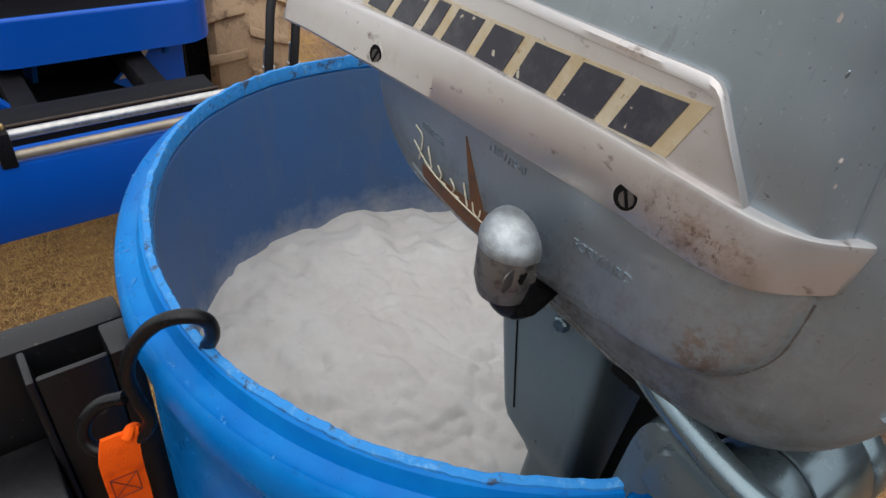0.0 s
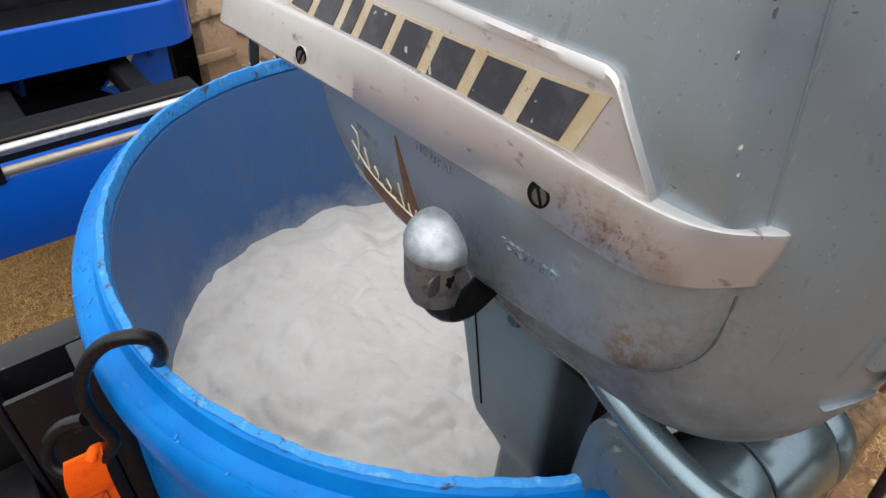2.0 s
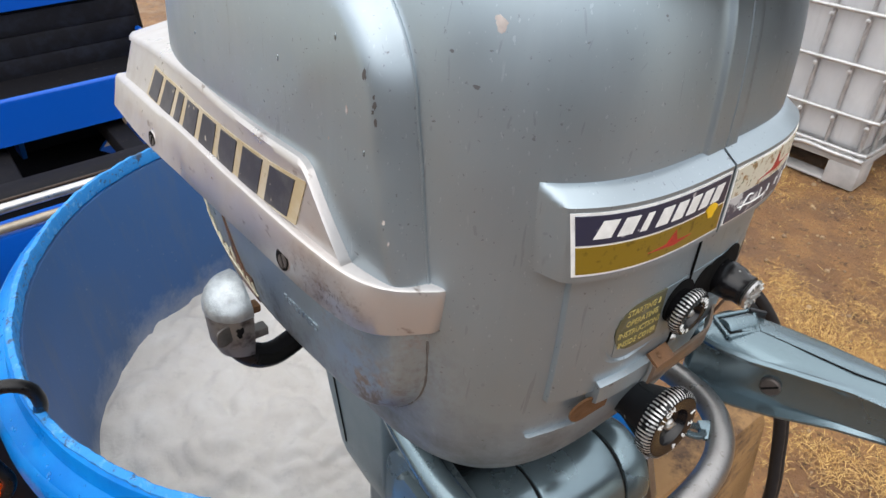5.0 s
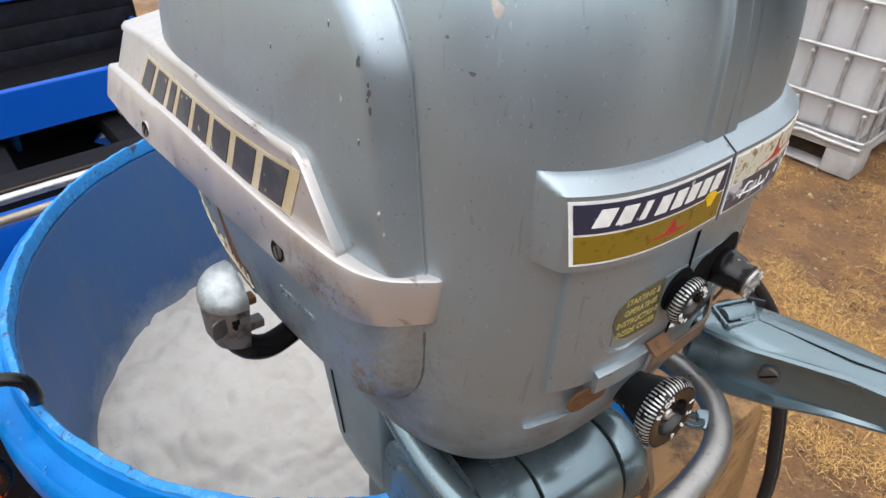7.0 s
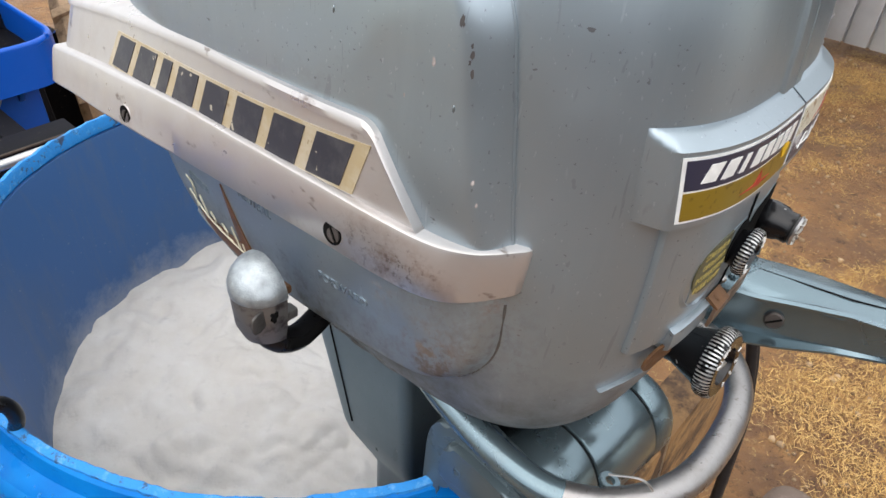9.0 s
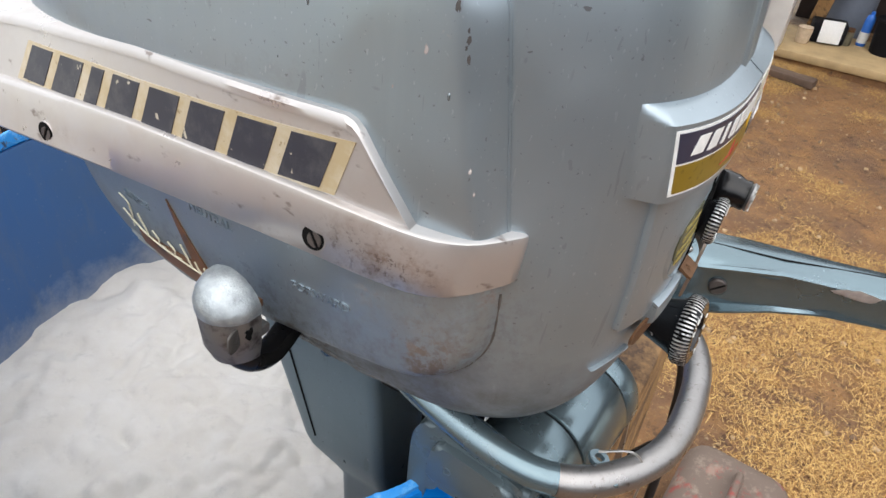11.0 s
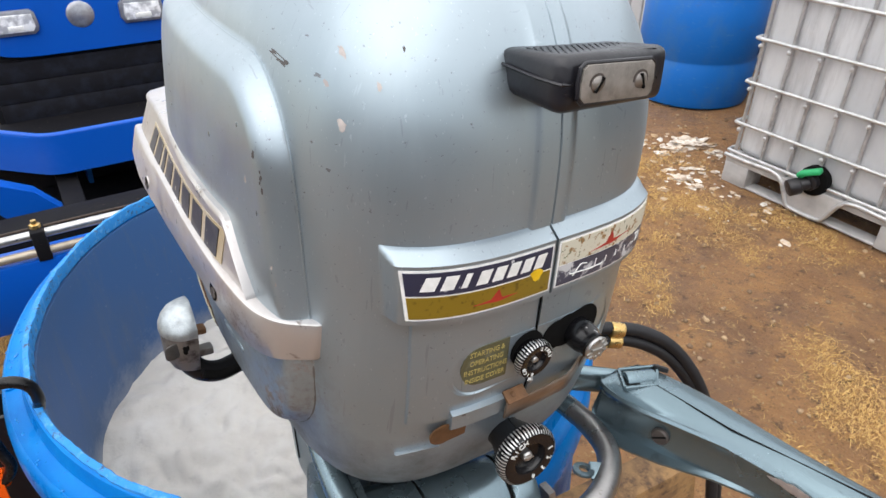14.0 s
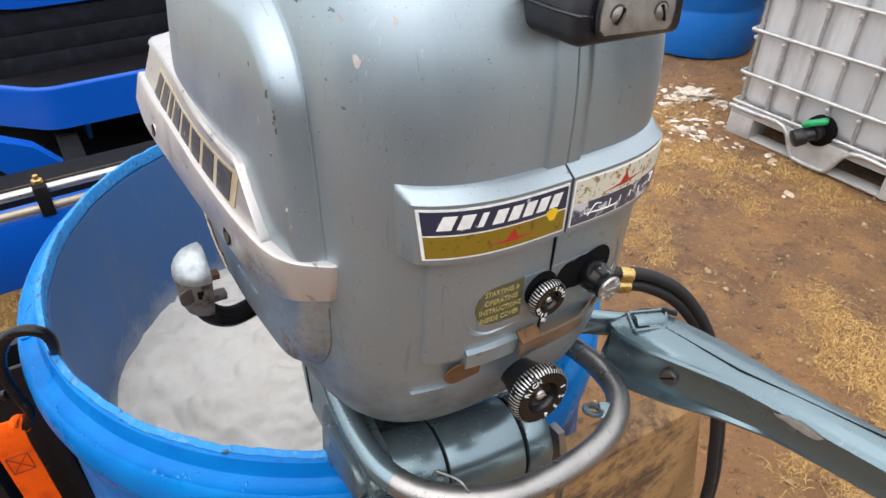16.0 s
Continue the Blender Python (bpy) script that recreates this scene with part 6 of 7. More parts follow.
prism(bm, [(math.cos(t) * 0.013 * rnd.uniform(0.7, 1.1), math.sin(t) * 0.0042 * rnd.uniform(0.6, 1.2)) for t in (math.tau * k / 16 for k in range(16))], lambda u, v, h: Vector((0.1314 + 0.24 * u - 0.30 * v, -0.2110 - u, 0.0080 + v)) + Vector((-0.7, 0, 0.7)) * (h - 0.0004), 0.0014)
part("bare_patch", bm, SCUFF, tiller, "paint worn to bare pitted metal")
bm = bmesh.new()
rings = []
for x, y, z, w, h in ((0.070, -0.050, -0.008, 0.016, 0.011), (0.090, -0.064, -0.005, 0.017, 0.011), (0.108, -0.078, -0.004, 0.018, 0.010), (0.126, -0.090, -0.004, 0.020, 0.009)):
    rings.append([(x + 0.55 * w * c, y - 0.8 * w * c, z + h * s) for c, s in ((math.cos(t), math.sin(t)) for t in (math.tau * k / 20 for k in range(20)))])
loft(bm, rings)
part("tiller_root", bm, LEGPAINT, motor)

# ---- fuel hoses, from the motor's side down to the tank ----
for k, (dz, dx) in enumerate(((0.0045, 0.0), (-0.0055, 0.002))):
    hose = thing("fuel_hose", MOTOR, "black rubber fuel hose with a brass end clamp", "hose", "hoses at the motor")
    pts = [(0.100, -0.040 + 0.004 * k, 0.010 + dz), (0.135, -0.052, 0.008 + dz), (0.170, -0.066, 0.003 + dz), (0.200, -0.082, -0.016 + dz), (0.224 + dx, -0.102, -0.056 + dz), (0.238 + dx * 2, -0.118, -0.110), (0.2440 + dx * 3, -0.130, -0.160), (0.245 + dx * 3, -0.142, -0.230), (0.246 + dx * 3, -0.150, -0.420), (0.26 + dx * 3, -0.12, -0.80), (0.29 + dx * 2, -0.03, -1.0), (0.34, 0.04, -1.06)]
    bm = bmesh.new()
    tube(bm, pts, 0.0047, 16, 8)
    h = part("hose_tube", bm, HOSE, hose)
    bm = bmesh.new()
    cyl(bm, (0.146, -0.0565, 0.0065 + dz), (0.156, -0.0605, 0.0050 + dz), 0.0058, seg=24, bevel=0.0008)
    part("hose_clamp", bm, BRASS, hose, "brass crimp clamp")
bm = bmesh.new()
cyl(bm, (0.098, -0.040, 0.009), (0.112, -0.046, 0.007), 0.014, seg=24, bevel=0.002)
part("hose_fitting", bm, HOSE, motor, "black hose fitting in the side")

# ---- wooden transom board clamped at the rim ----
board = thing("transom_board", MOTOR, "weathered brown wooden board clamped outside the barrel", "board")
bm = bmesh.new()
prism(bm, [(-0.060, -0.090), (0.212, -0.105), (0.224, -0.125), (0.280, -0.260), (0.285, -0.97), (-0.060, -0.93)], lambda u, v, h: Vector((u, -0.090 - h, v)), 0.028, 0.004)
part("plank", bm, WOOD, board)

# ---- hook and strap over the rim ----
hook = thing("hook_strap", pose(0, 0, 0), "black S-hook on an orange ratchet strap, hung over the barrel rim", "strap")
bm = bmesh.new()
tube(bm, [(-0.1856, -0.1996, 0.878), (-0.1758, -0.2048, 0.8974), (-0.1757, -0.2074, 0.9117), (-0.1838, -0.2108, 0.9182), (-0.1976, -0.2122, 0.9143), (-0.211, -0.211, 0.9007), (-0.2228, -0.2098, 0.8802), (-0.2291, -0.2075, 0.8565),
          (-0.2256, -0.2088, 0.8375), (-0.2208, -0.2103, 0.8236), (-0.2285, -0.2133, 0.8096), (-0.2492, -0.2189, 0.7985), (-0.2612, -0.217, 0.8051), (-0.2605, -0.2129, 0.8197), (-0.2495, -0.2095, 0.8335), (-0.2332, -0.2087, 0.8415)], 0.0043, 18, 8)
part("steel_hook", bm, VINYL, hook, "rubber-dipped black S-hook")
bm = bmesh.new()
line = [Vector(p) for p in ((-0.2330, -0.2200, 0.8150), (-0.2335, -0.2235, 0.8050), (-0.2345, -0.2250, 0.790), (-0.2360, -0.2240, 0.750), (-0.2390, -0.2220, 0.690), (-0.2460, -0.2160, 0.55), (-0.2560, -0.2080, 0.30), (-0.2600, -0.2050, 0.02))]
line = spline([tuple(p + Vector((-0.004, 0.001, 0.004))) for p in line], 6)
d = Vector((0.82, 0.57, 0.0))
n2 = Vector((0.57, -0.82, 0.0))
rings = []
for i, p in enumerate(line):
    w = 0.0108 + 0.0014 * min(i / 10, 1)
    rings.append([p + d * w + n2 * 0.0012, p - d * w + n2 * 0.0012, p - d * w - n2 * 0.0012, p + d * w - n2 * 0.0012])
loft(bm, rings)
tube(bm, [(-0.2330 + 0.0, -0.2200, 0.8150), (-0.2320, -0.2150, 0.8185), (-0.2310, -0.2095, 0.812), (-0.2330, -0.2105, 0.800)], 0.0035, 10, 5, 1.0)
web = part("webbing", bm, ORANGE, hook, "bright orange woven webbing")
c0 = Vector((-0.2392, -0.2248, 0.774)) + n2 * 0.001
bm = bmesh.new()
for a, b in (((-0.008, 0.010), (0.008, 0.010)), ((0.008, 0.010), (0.008, -0.010)), ((0.008, -0.010), (-0.008, -0.010)), ((-0.008, -0.010), (-0.008, 0.010)), ((-0.008, -0.010), (0.008, 0.010)), ((-0.008, 0.010), (0.008, -0.010))):
    tube(bm, [c0 + d * a[0] + n2 * 0.0006 + Vector((0, 0, a[1])), c0 + d * b[0] + n2 * 0.0006 + Vector((0, 0, b[1]))], 0.0004, 5, 0)
part("box_stitching", bm, STITCH, web, "dark cross-stitched box")

# ---- black steel carrier beside and under the barrel ----
CAR = Matrix(((0.777, -0.629, 0, -0.268), (0.629, 0.777, 0, -0.118), (0, 0, 1, 0), (0, 0, 0, 1)))
carrier = thing("steel_carrier", CAR, "black steel carrier frame with a slotted post beside the barrel", "carrier frame")
Z1 = 0.800
for nm, lo, hi in (("top_rail", (-0.60, 0.0240, 0.0), (-0.004, 0.052, Z1)), ("pocket_wall", (-0.0785, -0.0110, 0.0), (-0.0725, 0.0235, Z1)), ("pocket_wall", (-0.0240, -0.0110, 0.0), (-0.0040, 0.0235, Z1)),
                   ("pocket_front", (-0.0720, -0.0110, 0.0), (-0.0245, -0.0055, Z1)), ("lower_ledge", (-0.60, -0.050, 0.0), (-0.0790, 0.0150, Z1 - 0.085))):
    bm = bmesh.new()
    box(bm, lo, hi, 0.0024)
    part(nm, bm, BSTEEL, carrier)
bm = bmesh.new()
box(bm, (-0.62, -0.25, -0.06), (0.52, 0.42, -0.002), 0.004)
part("deck", bm, BSTEEL, carrier)
for x in (-0.58, 0.46):
    for y in (-0.20, 0.36):
        bm = bmesh.new()
        box(bm, (x - 0.03, y - 0.03, GROUND - 0.03), (x + 0.03, y + 0.03, -0.06), 0.003)
        part("carrier_leg", bm, BSTEEL, carrier)

# ---- blue tractor behind the barrel: x across, y to its rear ----
TR = Matrix(((0.777, -0.629, 0, -1.27), (0.629, 0.777, 0, 1.60), (0, 0, 1, GROUND), (0, 0, 0, 1)))
tractor = thing("tractor", TR, "blue compact tractor with a front loader, facing the barrel", "tractor")
bm = bmesh.new()
rings = []
for y, w, z0, z1 in ((0.0, 0.33, 1.012, 1.30), (0.02, 0.355, 1.012, 1.335), (0.10, 0.375, 1.00, 1.36), (0.5, 0.39, 0.99, 1.39), (1.3, 0.40, 0.98, 1.42)):
    sec = []
    for k in range(32):
        t = math.tau * k / 32
        c, s = math.cos(t), math.sin(t)
        sec.append((w * math.copysign(abs(c) ** 0.35, c), y, (z0 + z1) / 2 + (z1 - z0) / 2 * math.copysign(abs(s) ** 0.35, s)))
    rings.append(sec)
loft(bm, rings)
part("hood", bm, TBLUE, tractor, "glossy blue engine hood")
BEZEL = simple("dull_chrome", (0.34, 0.35, 0.38), 0.35, 0.7, 0.35, 40).m
for x0, x1 in ((-0.290, -0.156), (0.090, 0.232)):
    bm = bmesh.new()
    prism(bm, [(x0 + 0.012, 1.085), (x1 - 0.018, 1.085), (x1 - 0.004, 1.095), (x1, 1.110), (x1 - 0.004, 1.150), (x1 - 0.016, 1.162), (x0 + 0.012, 1.162), (x0, 1.150), (x0 - 0.002, 1.105)], lambda u, v, h: Vector((u, 0.004 - h, v)), 0.016, 0.004)
    lamp = part("headlamp", bm, BEZEL, tractor, "headlamp in a dull chrome bezel")
    bm = bmesh.new()
    prism(bm, [(x0 + 0.018, 1.095), (x1 - 0.020, 1.095), (x1 - 0.010, 1.110), (x1 - 0.014, 1.148), (x0 + 0.016, 1.150), (x0 + 0.009, 1.112)], lambda u, v, h: Vector((u, -0.010 - h, v)), 0.008, 0.003)
    part("lamp_lens", bm, LENS, lamp, "clear glass lens")
    bm = bmesh.new()
    box(bm, (x0 + 0.045, -0.022, 1.101), (x1 - 0.045, -0.016, 1.116), 0.002)
    part("lamp_reflector", bm, WHITE_INK, lamp, "bright reflector bar")
bm = bmesh.new()
lathe(bm, [(0.0, 0.012), (0.030, 0.010), (0.042, 0.004), (0.044, 0.0)], 32, Matrix.Translation((-0.030, 0.003, 1.128)) @ pose(0, 0, 0, 90, 0, 0))
part("round_emblem", bm, simple("emblem_metal", (0.42, 0.43, 0.46), 0.35, 0.6, 0.4, 60).m, tractor, "plain round metal emblem")
bm = bmesh.new()
box(bm, (-0.36, 0.03, 0.40), (0.36, 0.9, 1.013), 0.01)
part("engine_bay", bm, TBLACK, tractor)
for k in range(5):
    bm = bmesh.new()
    box(bm, (-0.34, 0.016, 0.66 + k * 0.068), (0.34, 0.032, 0.7272 + k * 0.068), 0.003)
    part("grille_panel", bm, GRILLE, tractor, "black mesh grille panel")
bm = bmesh.new()
def rounded(pts, r, n=6):
    """The corners of an open line turned into arcs."""
    out = [Vector(pts[0])]
    for a, b, c in zip(pts, pts[1:], pts[2:]):
        a, b, c = Vector(a), Vector(b), Vector(c)
        p, q = b + (a - b).normalized() * r, b + (c - b).normalized() * r
        out += [p.lerp(b, t).lerp(b.lerp(q, t), t) for t in lin(0, 1, n)]
    return out + [Vector(pts[-1])]


GUARD = rounded([(-0.62, -0.06), (-0.245, -0.42), (0.285, -0.42), (0.345, -0.36), (0.345, 0.02)], 0.05)
INNER = rounded([(-0.606, -0.046), (-0.237, -0.400), (0.277, -0.400), (0.325, -0.352), (0.325, 0.02)], 0.045)
prism(bm, [tuple(p) for p in GUARD] + [tuple(p) for p in reversed(INNER)], lambda u, v, h: Vector((u, v, 0.768 + h)), 0.118, 0.003)
guard = part("front_guard", bm, TBLUE, tractor, "bent blue steel front guard")
bm = bmesh.new()
tube(bm, [(*((p + q) / 2), 0.886) for p, q in zip(GUARD, INNER)], 0.0098, 12, 0)
part("guard_rim", bm, TBLUE, guard, "rounded top rim of the guard")
bm = bmesh.new()
prism(bm, [(-0.60, -0.05), (-0.237, -0.40), (0.277, -0.40), (0.325, -0.352), (0.325, 0.02), (-0.60, 0.02)], lambda u, v, h: Vector((u, v, 0.79 + h)), 0.012)
part("guard_floor", bm, TBLACK, guard)
for x in (-0.16, 0.20):
    bm = bmesh.new()
    prism(bm, [(-0.40, 0.79), (-0.28, 0.66), (-0.05, 0.60), (0.05, 0.60), (0.05, 0.80), (-0.2, 0.80)], lambda u, v, h: Vector((x + h, u, v)), 0.014, 0.002)
    part("guard_bracket", bm, TBLUE, tractor, "scuffed blue steel bracket")
bm = bmesh.new()
prism(bm, [(0.045, 0.640), (0.165, 0.752), (0.262, 0.760), (0.258, 0.610), (0.205, 0.560), (0.130, 0.585)], lambda u, v, h: Vector((u, -0.31 - h, v)), 0.012, 0.003)
gusset = part("guard_gusset", bm, TBLUE, tractor, "scuffed blue gusset plate under the guard")
bm = bmesh.new()
prism(bm, [(0.060, 0.650), (0.150, 0.738), (0.170, 0.742), (0.105, 0.650)], lambda u, v, h: Vector((u, -0.3215 - h, v)), 0.002)
part("bare_patch", bm, GALV_DULL, gusset, "plate rubbed to bare grey metal")
bm = bmesh.new()
box(bm, (-0.30, -0.30, 0.42), (0.22, 0.06, 0.60), 0.01)
part("front_axle", bm, TBLACK, tractor)
for sx in (-1, 1):                                                   # black blocks added where the wheel wells lie in shade
    bm = bmesh.new()
    prism(bm, [(0.465, 0.62), (0.445, 0.52), (0.430, 0.22), (0.470, 0.17), (0.600, 0.19), (0.625, 0.30), (0.625, 0.56), (0.585, 0.63)], lambda u, v, h: Vector((sx * u, 0.37 + h, v)), 0.10, 0.012)
    part("wheel_well_shade", bm, TBLACK, tractor, "black block added for the shaded wheel well")
# black panel added to fill the dark under the guard
bm = bmesh.new()
box(bm, (-0.60, -0.10, 0.30), (0.34, 0.02, 0.79), 0.01)
part("dark_belly_panel", bm, TBLACK, tractor, "black panel added for the dark under the guard")
bm = bmesh.new()
box(bm, (-0.75, -0.80, 0.66), (0.19, -0.70, 0.80), 0.006)
part("cross_channel", bm, TBLACK, tractor, "grubby black cross channel")
bm = bmesh.new()
tube(bm, [(-0.75, -0.80, 0.803), (0.19, -0.80, 0.803)], 0.004, 8, 0)
part("channel_edge", bm, simple("worn_black_edge", (0.05, 0.032, 0.02), 0.6, 0.2, 0.5, 30).m, tractor, "rusty worn channel edge")
bm = bmesh.new()
prism(bm, [(-0.50, 0.92), (-0.374, 0.853), (-0.306, 0.818), (-0.251, 0.750), (-0.332, 0.690), (-0.399, 0.775), (-0.52, 0.86)], lambda u, v, h: Vector((u, -0.62 + h, v)), 0.05, 0.004)
part("loader_frame", bm, TBLUE, tractor, "blue diagonal steel loader frame")
# loader beam with two steel pipes
bm = bmesh.new()
box(bm, (-1.15, -1.03, 0.665), (0.32, -0.95, 0.835), 0.008)
beam = part("loader_beam", bm, TBLUE, tractor, "blue box-section loader beam")
for z, y in ((0.884, -1.00), (0.850, -1.02)):
    bm = bmesh.new()
    tube(bm, [(-1.15, y, z), (-0.5, y, z), (0.16, y, z)], 0.0105 if z > 0.86 else 0.0095, 16, 4)
    part("hydraulic_pipe", bm, STEEL if z > 0.86 else simple("dull_pipe", (0.42, 0.36, 0.28), 0.4, 0.5, 0.4, 20).m, beam, "straight bright steel hydraulic pipe")
for x in (-0.31, -0.75):
    bm = bmesh.new()
    box(bm, (x - 0.014, -1.035, 0.832), (x + 0.014, -0.985, 0.905), 0.003)
    part("pipe_clamp", bm, TBLACK, beam, "black pipe clamp")
    bm = bmesh.new()
    lathe(bm, [(0.012, 0), (0.012, 0.010), (0.006, 0.012), (0.006, 0.02), (0, 0.02)], 6, pose(x, -1.008, 0.903))
    part("clamp_bolt", bm, BRASS, beam)
bm = bmesh.new()
tube(bm, [(-0.43, -1.01, 0.868), (-0.435, -1.00, 0.93), (-0.45, -0.98, 0.99)], 0.012, 12, 5)
lathe(bm, [(0.019, 0), (0.019, 0.03), (0.012, 0.034), (0, 0.034)], 6, pose(-0.43, -1.01, 0.87))
part("pipe_elbow", bm, STEEL, beam, "pale hydraulic elbow fitting")
for x in (-0.98,):
    bm = bmesh.new()
    box(bm, (x - 0.05, -0.96, 0.66), (x + 0.05, 0.9, 0.82), 0.01)
    part("loader_arm", bm, TBLUE, tractor, "blue loader arm")
for x in (-0.22, 0.10):
    bm = bmesh.new()
    box(bm, (x - 0.03, -0.96, 0.67), (x + 0.03, -0.05, 0.74), 0.006)
    part("beam_stay", bm, TBLACK, tractor)
for sx in (0.78, -0.78):
    bm = bmesh.new()
    q = Matrix.Translation((sx, 0.42, 0.44)) @ pose(0, 0, 0, 0, 0, -22) @ pose(0, 0, 0, 0, 90, 0)      # steered a little
    lathe(bm, [(0.23, -0.14), (0.30, -0.16), (0.40, -0.155), (0.432, -0.12), (0.440, 0.0), (0.432, 0.12), (0.40, 0.155), (0.30, 0.16), (0.23, 0.14)], 64, q, True)
    wheel = part("wheel", bm, TYRE, tractor, "mud-caked front tyre")
    for k in range(18):
        for side in (-1, 1):
            bm = bmesh.new()
            a = k * 20 + (10 if side > 0 else 0)
            m = q @ pose(0, 0, 0, 0, 0, a)
            prism(bm, [(-0.016, 0.006), (0.016, 0.006), (0.052, 0.150), (0.018, 0.150)], lambda u, v, h: m @ Vector((0.428 + h - 0.022 * (abs(v) / 0.15) ** 2, u, side * v)), 0.040, 0.006)
            part("tread_lug", bm, TYRE, wheel)
    bm = bmesh.new()
    lathe(bm, [(0.0, -0.05), (0.10, -0.06), (0.22, 0.02), (0.235, 0.13), (0.225, 0.13), (0.2, 0.04), (0.0, 0.0)], 40, q)
    part("rim", bm, TBLUE, wheel, "blue wheel rim")
for dx, top in ((0.0, 0.85), (0.085, 0.86)):
    bm = bmesh.new()
    tube(bm, [(0.465 + dx, -0.42, 0.30), (0.447 + dx, -0.52, 0.62), (0.478 + dx, -0.50, top), (0.545 + dx * 0.8, -0.40, 1.02), (0.50 + dx * 0.5, -0.1, 1.05), (0.40 + dx * 0.3, 0.10, 1.0)], 0.014, 14, 8)
    hose = part("hydraulic_hose", bm, HOSE, tractor, "black hydraulic hose")
    bm = bmesh.new()
    cyl(bm, (0.455 + dx, -0.515, 0.700), (0.463 + dx, -0.510, 0.760), 0.0165, seg=18, bevel=0.003)
    lathe(bm, [(0.022, 0), (0.022, 0.020), (0.016, 0.024), (0.0, 0.024)], 6, pose(0.455 + dx, -0.515, 0.678))
    part("crimp_fitting", bm, STEEL, hose, "bright steel crimp fitting")

# ---- liquid tote in a wire cage ----
fx = Vector((0.641, -0.772, 0)).normalized()
fy = Vector((0.772, 0.641, 0)).normalized()
TOTE = Matrix(((fx.x, fy.x, 0, 1.321), (fx.y, fy.y, 0, 2.989), (0, 0, 1, GROUND), (0, 0, 0, 1)))
tote = thing("liquid_tote", TOTE, "white plastic liquid tote in a galvanised wire cage on a pallet", "tote tank")
bm = bmesh.new()
box(bm, (0.03, 0.03, 0.165), (0.97, 1.17, 1.13), 0.05, None, 4)
bmesh.ops.subdivide_edges(bm, edges=bm.edges[:], cuts=3, use_grid_fill=True)
for v in bm.verts:
    v.co += Vector((0, -0.012, 0)) * noise.noise(v.co * 5) + Vector((0.0, 0.0, 0.0))
part("plastic_tank", bm, MILKY, tote, "milky white blow-moulded tank")
for x0, x1 in ((0.0, 0.15), (0.85, 1.0)):
    for y0, y1 in ((0.0, 0.15), (0.525, 0.675), (1.05, 1.2)):
        bm = bmesh.new()
        box(bm, (x0, y0, 0.0), (x1, y1, 0.125), 0.012)
        part("pallet_foot", bm, PALLET, tote, "pale plastic pallet foot")
for z0, z1, x0, x1, y0, y1 in ((0.118, 0.160, 0.0, 1.0, 0.0, 1.2), (0.0, 0.016, 0.13, 0.87, 0.01, 0.10), (0.0, 0.016, 0.13, 0.87, 1.1, 1.19)):
    bm = bmesh.new()
    box(bm, (x0, y0, z0), (x1, y1, z1), 0.008)
    part("pallet_deck", bm, PALLET, tote)
for z in (0.185, 0.345, 0.565, 0.785, 1.005, 1.14):
    bm = bmesh.new()
    r = 0.0095
    tube(bm, [(0.03, 0.0, z), (0.5, 0.0, z), (0.97, 0.0, z), (0.995, 0.005, z), (1.0, 0.03, z), (1.0, 0.6, z), (1.0, 1.17, z), (0.995, 1.195, z), (0.97, 1.2, z), (0.03, 1.2, z), (0.005, 1.195, z), (0.0, 1.17, z), (0.0, 0.6, z), (0.0, 0.03, z), (0.005, 0.005, z), (0.03, 0.0, z)], r, 10, 0)
    part("cage_rail", bm, GALV, tote)
posts = [(x, 0.016) for x in lin(0.04, 0.96, 7)] + [(0.984, y) for y in lin(0.10, 1.1, 8)] + [(0.016, y) for y in lin(0.10, 1.1, 8)]
for x, y in posts:
    bm = bmesh.new()
    cyl(bm, (x, y, 0.155), (x, y, 1.145), 0.0095, seg=10)
    part("cage_upright", bm, GALV_DULL, tote)
for x in lin(0.04, 0.96, 7):
    for z in (0.345, 0.565, 0.785):
        bm = bmesh.new()
        bmesh.ops.create_icosphere(bm, subdivisions=1, radius=0.012, matrix=pose(x, -0.010, z - 0.03))
        part("cage_weld", bm, GALV, tote)
bm = bmesh.new()
prism(bm, [(0.33, 0.160), (0.40, 0.035), (0.43, 0.018), (0.57, 0.018), (0.60, 0.035), (0.67, 0.160)], lambda u, v, h: Vector((u, -0.004 - h * 1.0, v)), 0.006, 0.001)
part("pallet_apron", bm, PALLET, tote)
bm = bmesh.new()
tube(bm, [(0.0, -0.012, 0.162), (0.15, -0.012, 0.162), (0.32, -0.012, 0.160), (0.395, -0.012, 0.045), (0.43, -0.012, 0.020), (0.57, -0.012, 0.020), (0.605, -0.012, 0.045), (0.68, -0.012, 0.160), (0.85, -0.012, 0.162), (1.0, -0.012, 0.162)], 0.011, 10, 3)
part("pallet_rim", bm, GALV, tote, "bent steel tube along the pallet edge")
# near-black disc in place of the shaded alcove round the valve
bm = bmesh.new()
cyl(bm, (0.5, 0.02, 0.205), (0.5, -0.022, 0.205), 0.075, seg=32, bevel=0.004)
part("alcove_shade", bm, DARK, tote, "dark disc standing in for the shaded outlet alcove")
bm = bmesh.new()
cyl(bm, (0.5, 0.03, 0.205), (0.5, -0.06, 0.205), 0.040, seg=28, bevel=0.004)
cyl(bm, (0.5, -0.05, 0.205), (0.46, -0.10, 0.180), 0.032, seg=28, bevel=0.004)
cyl(bm, (0.475, -0.080, 0.188), (0.445, -0.125, 0.170), 0.042, seg=28, bevel=0.006)
valve = part("outlet_valve", bm, RUBBER, tote, "black outlet valve")
bm = bmesh.new()
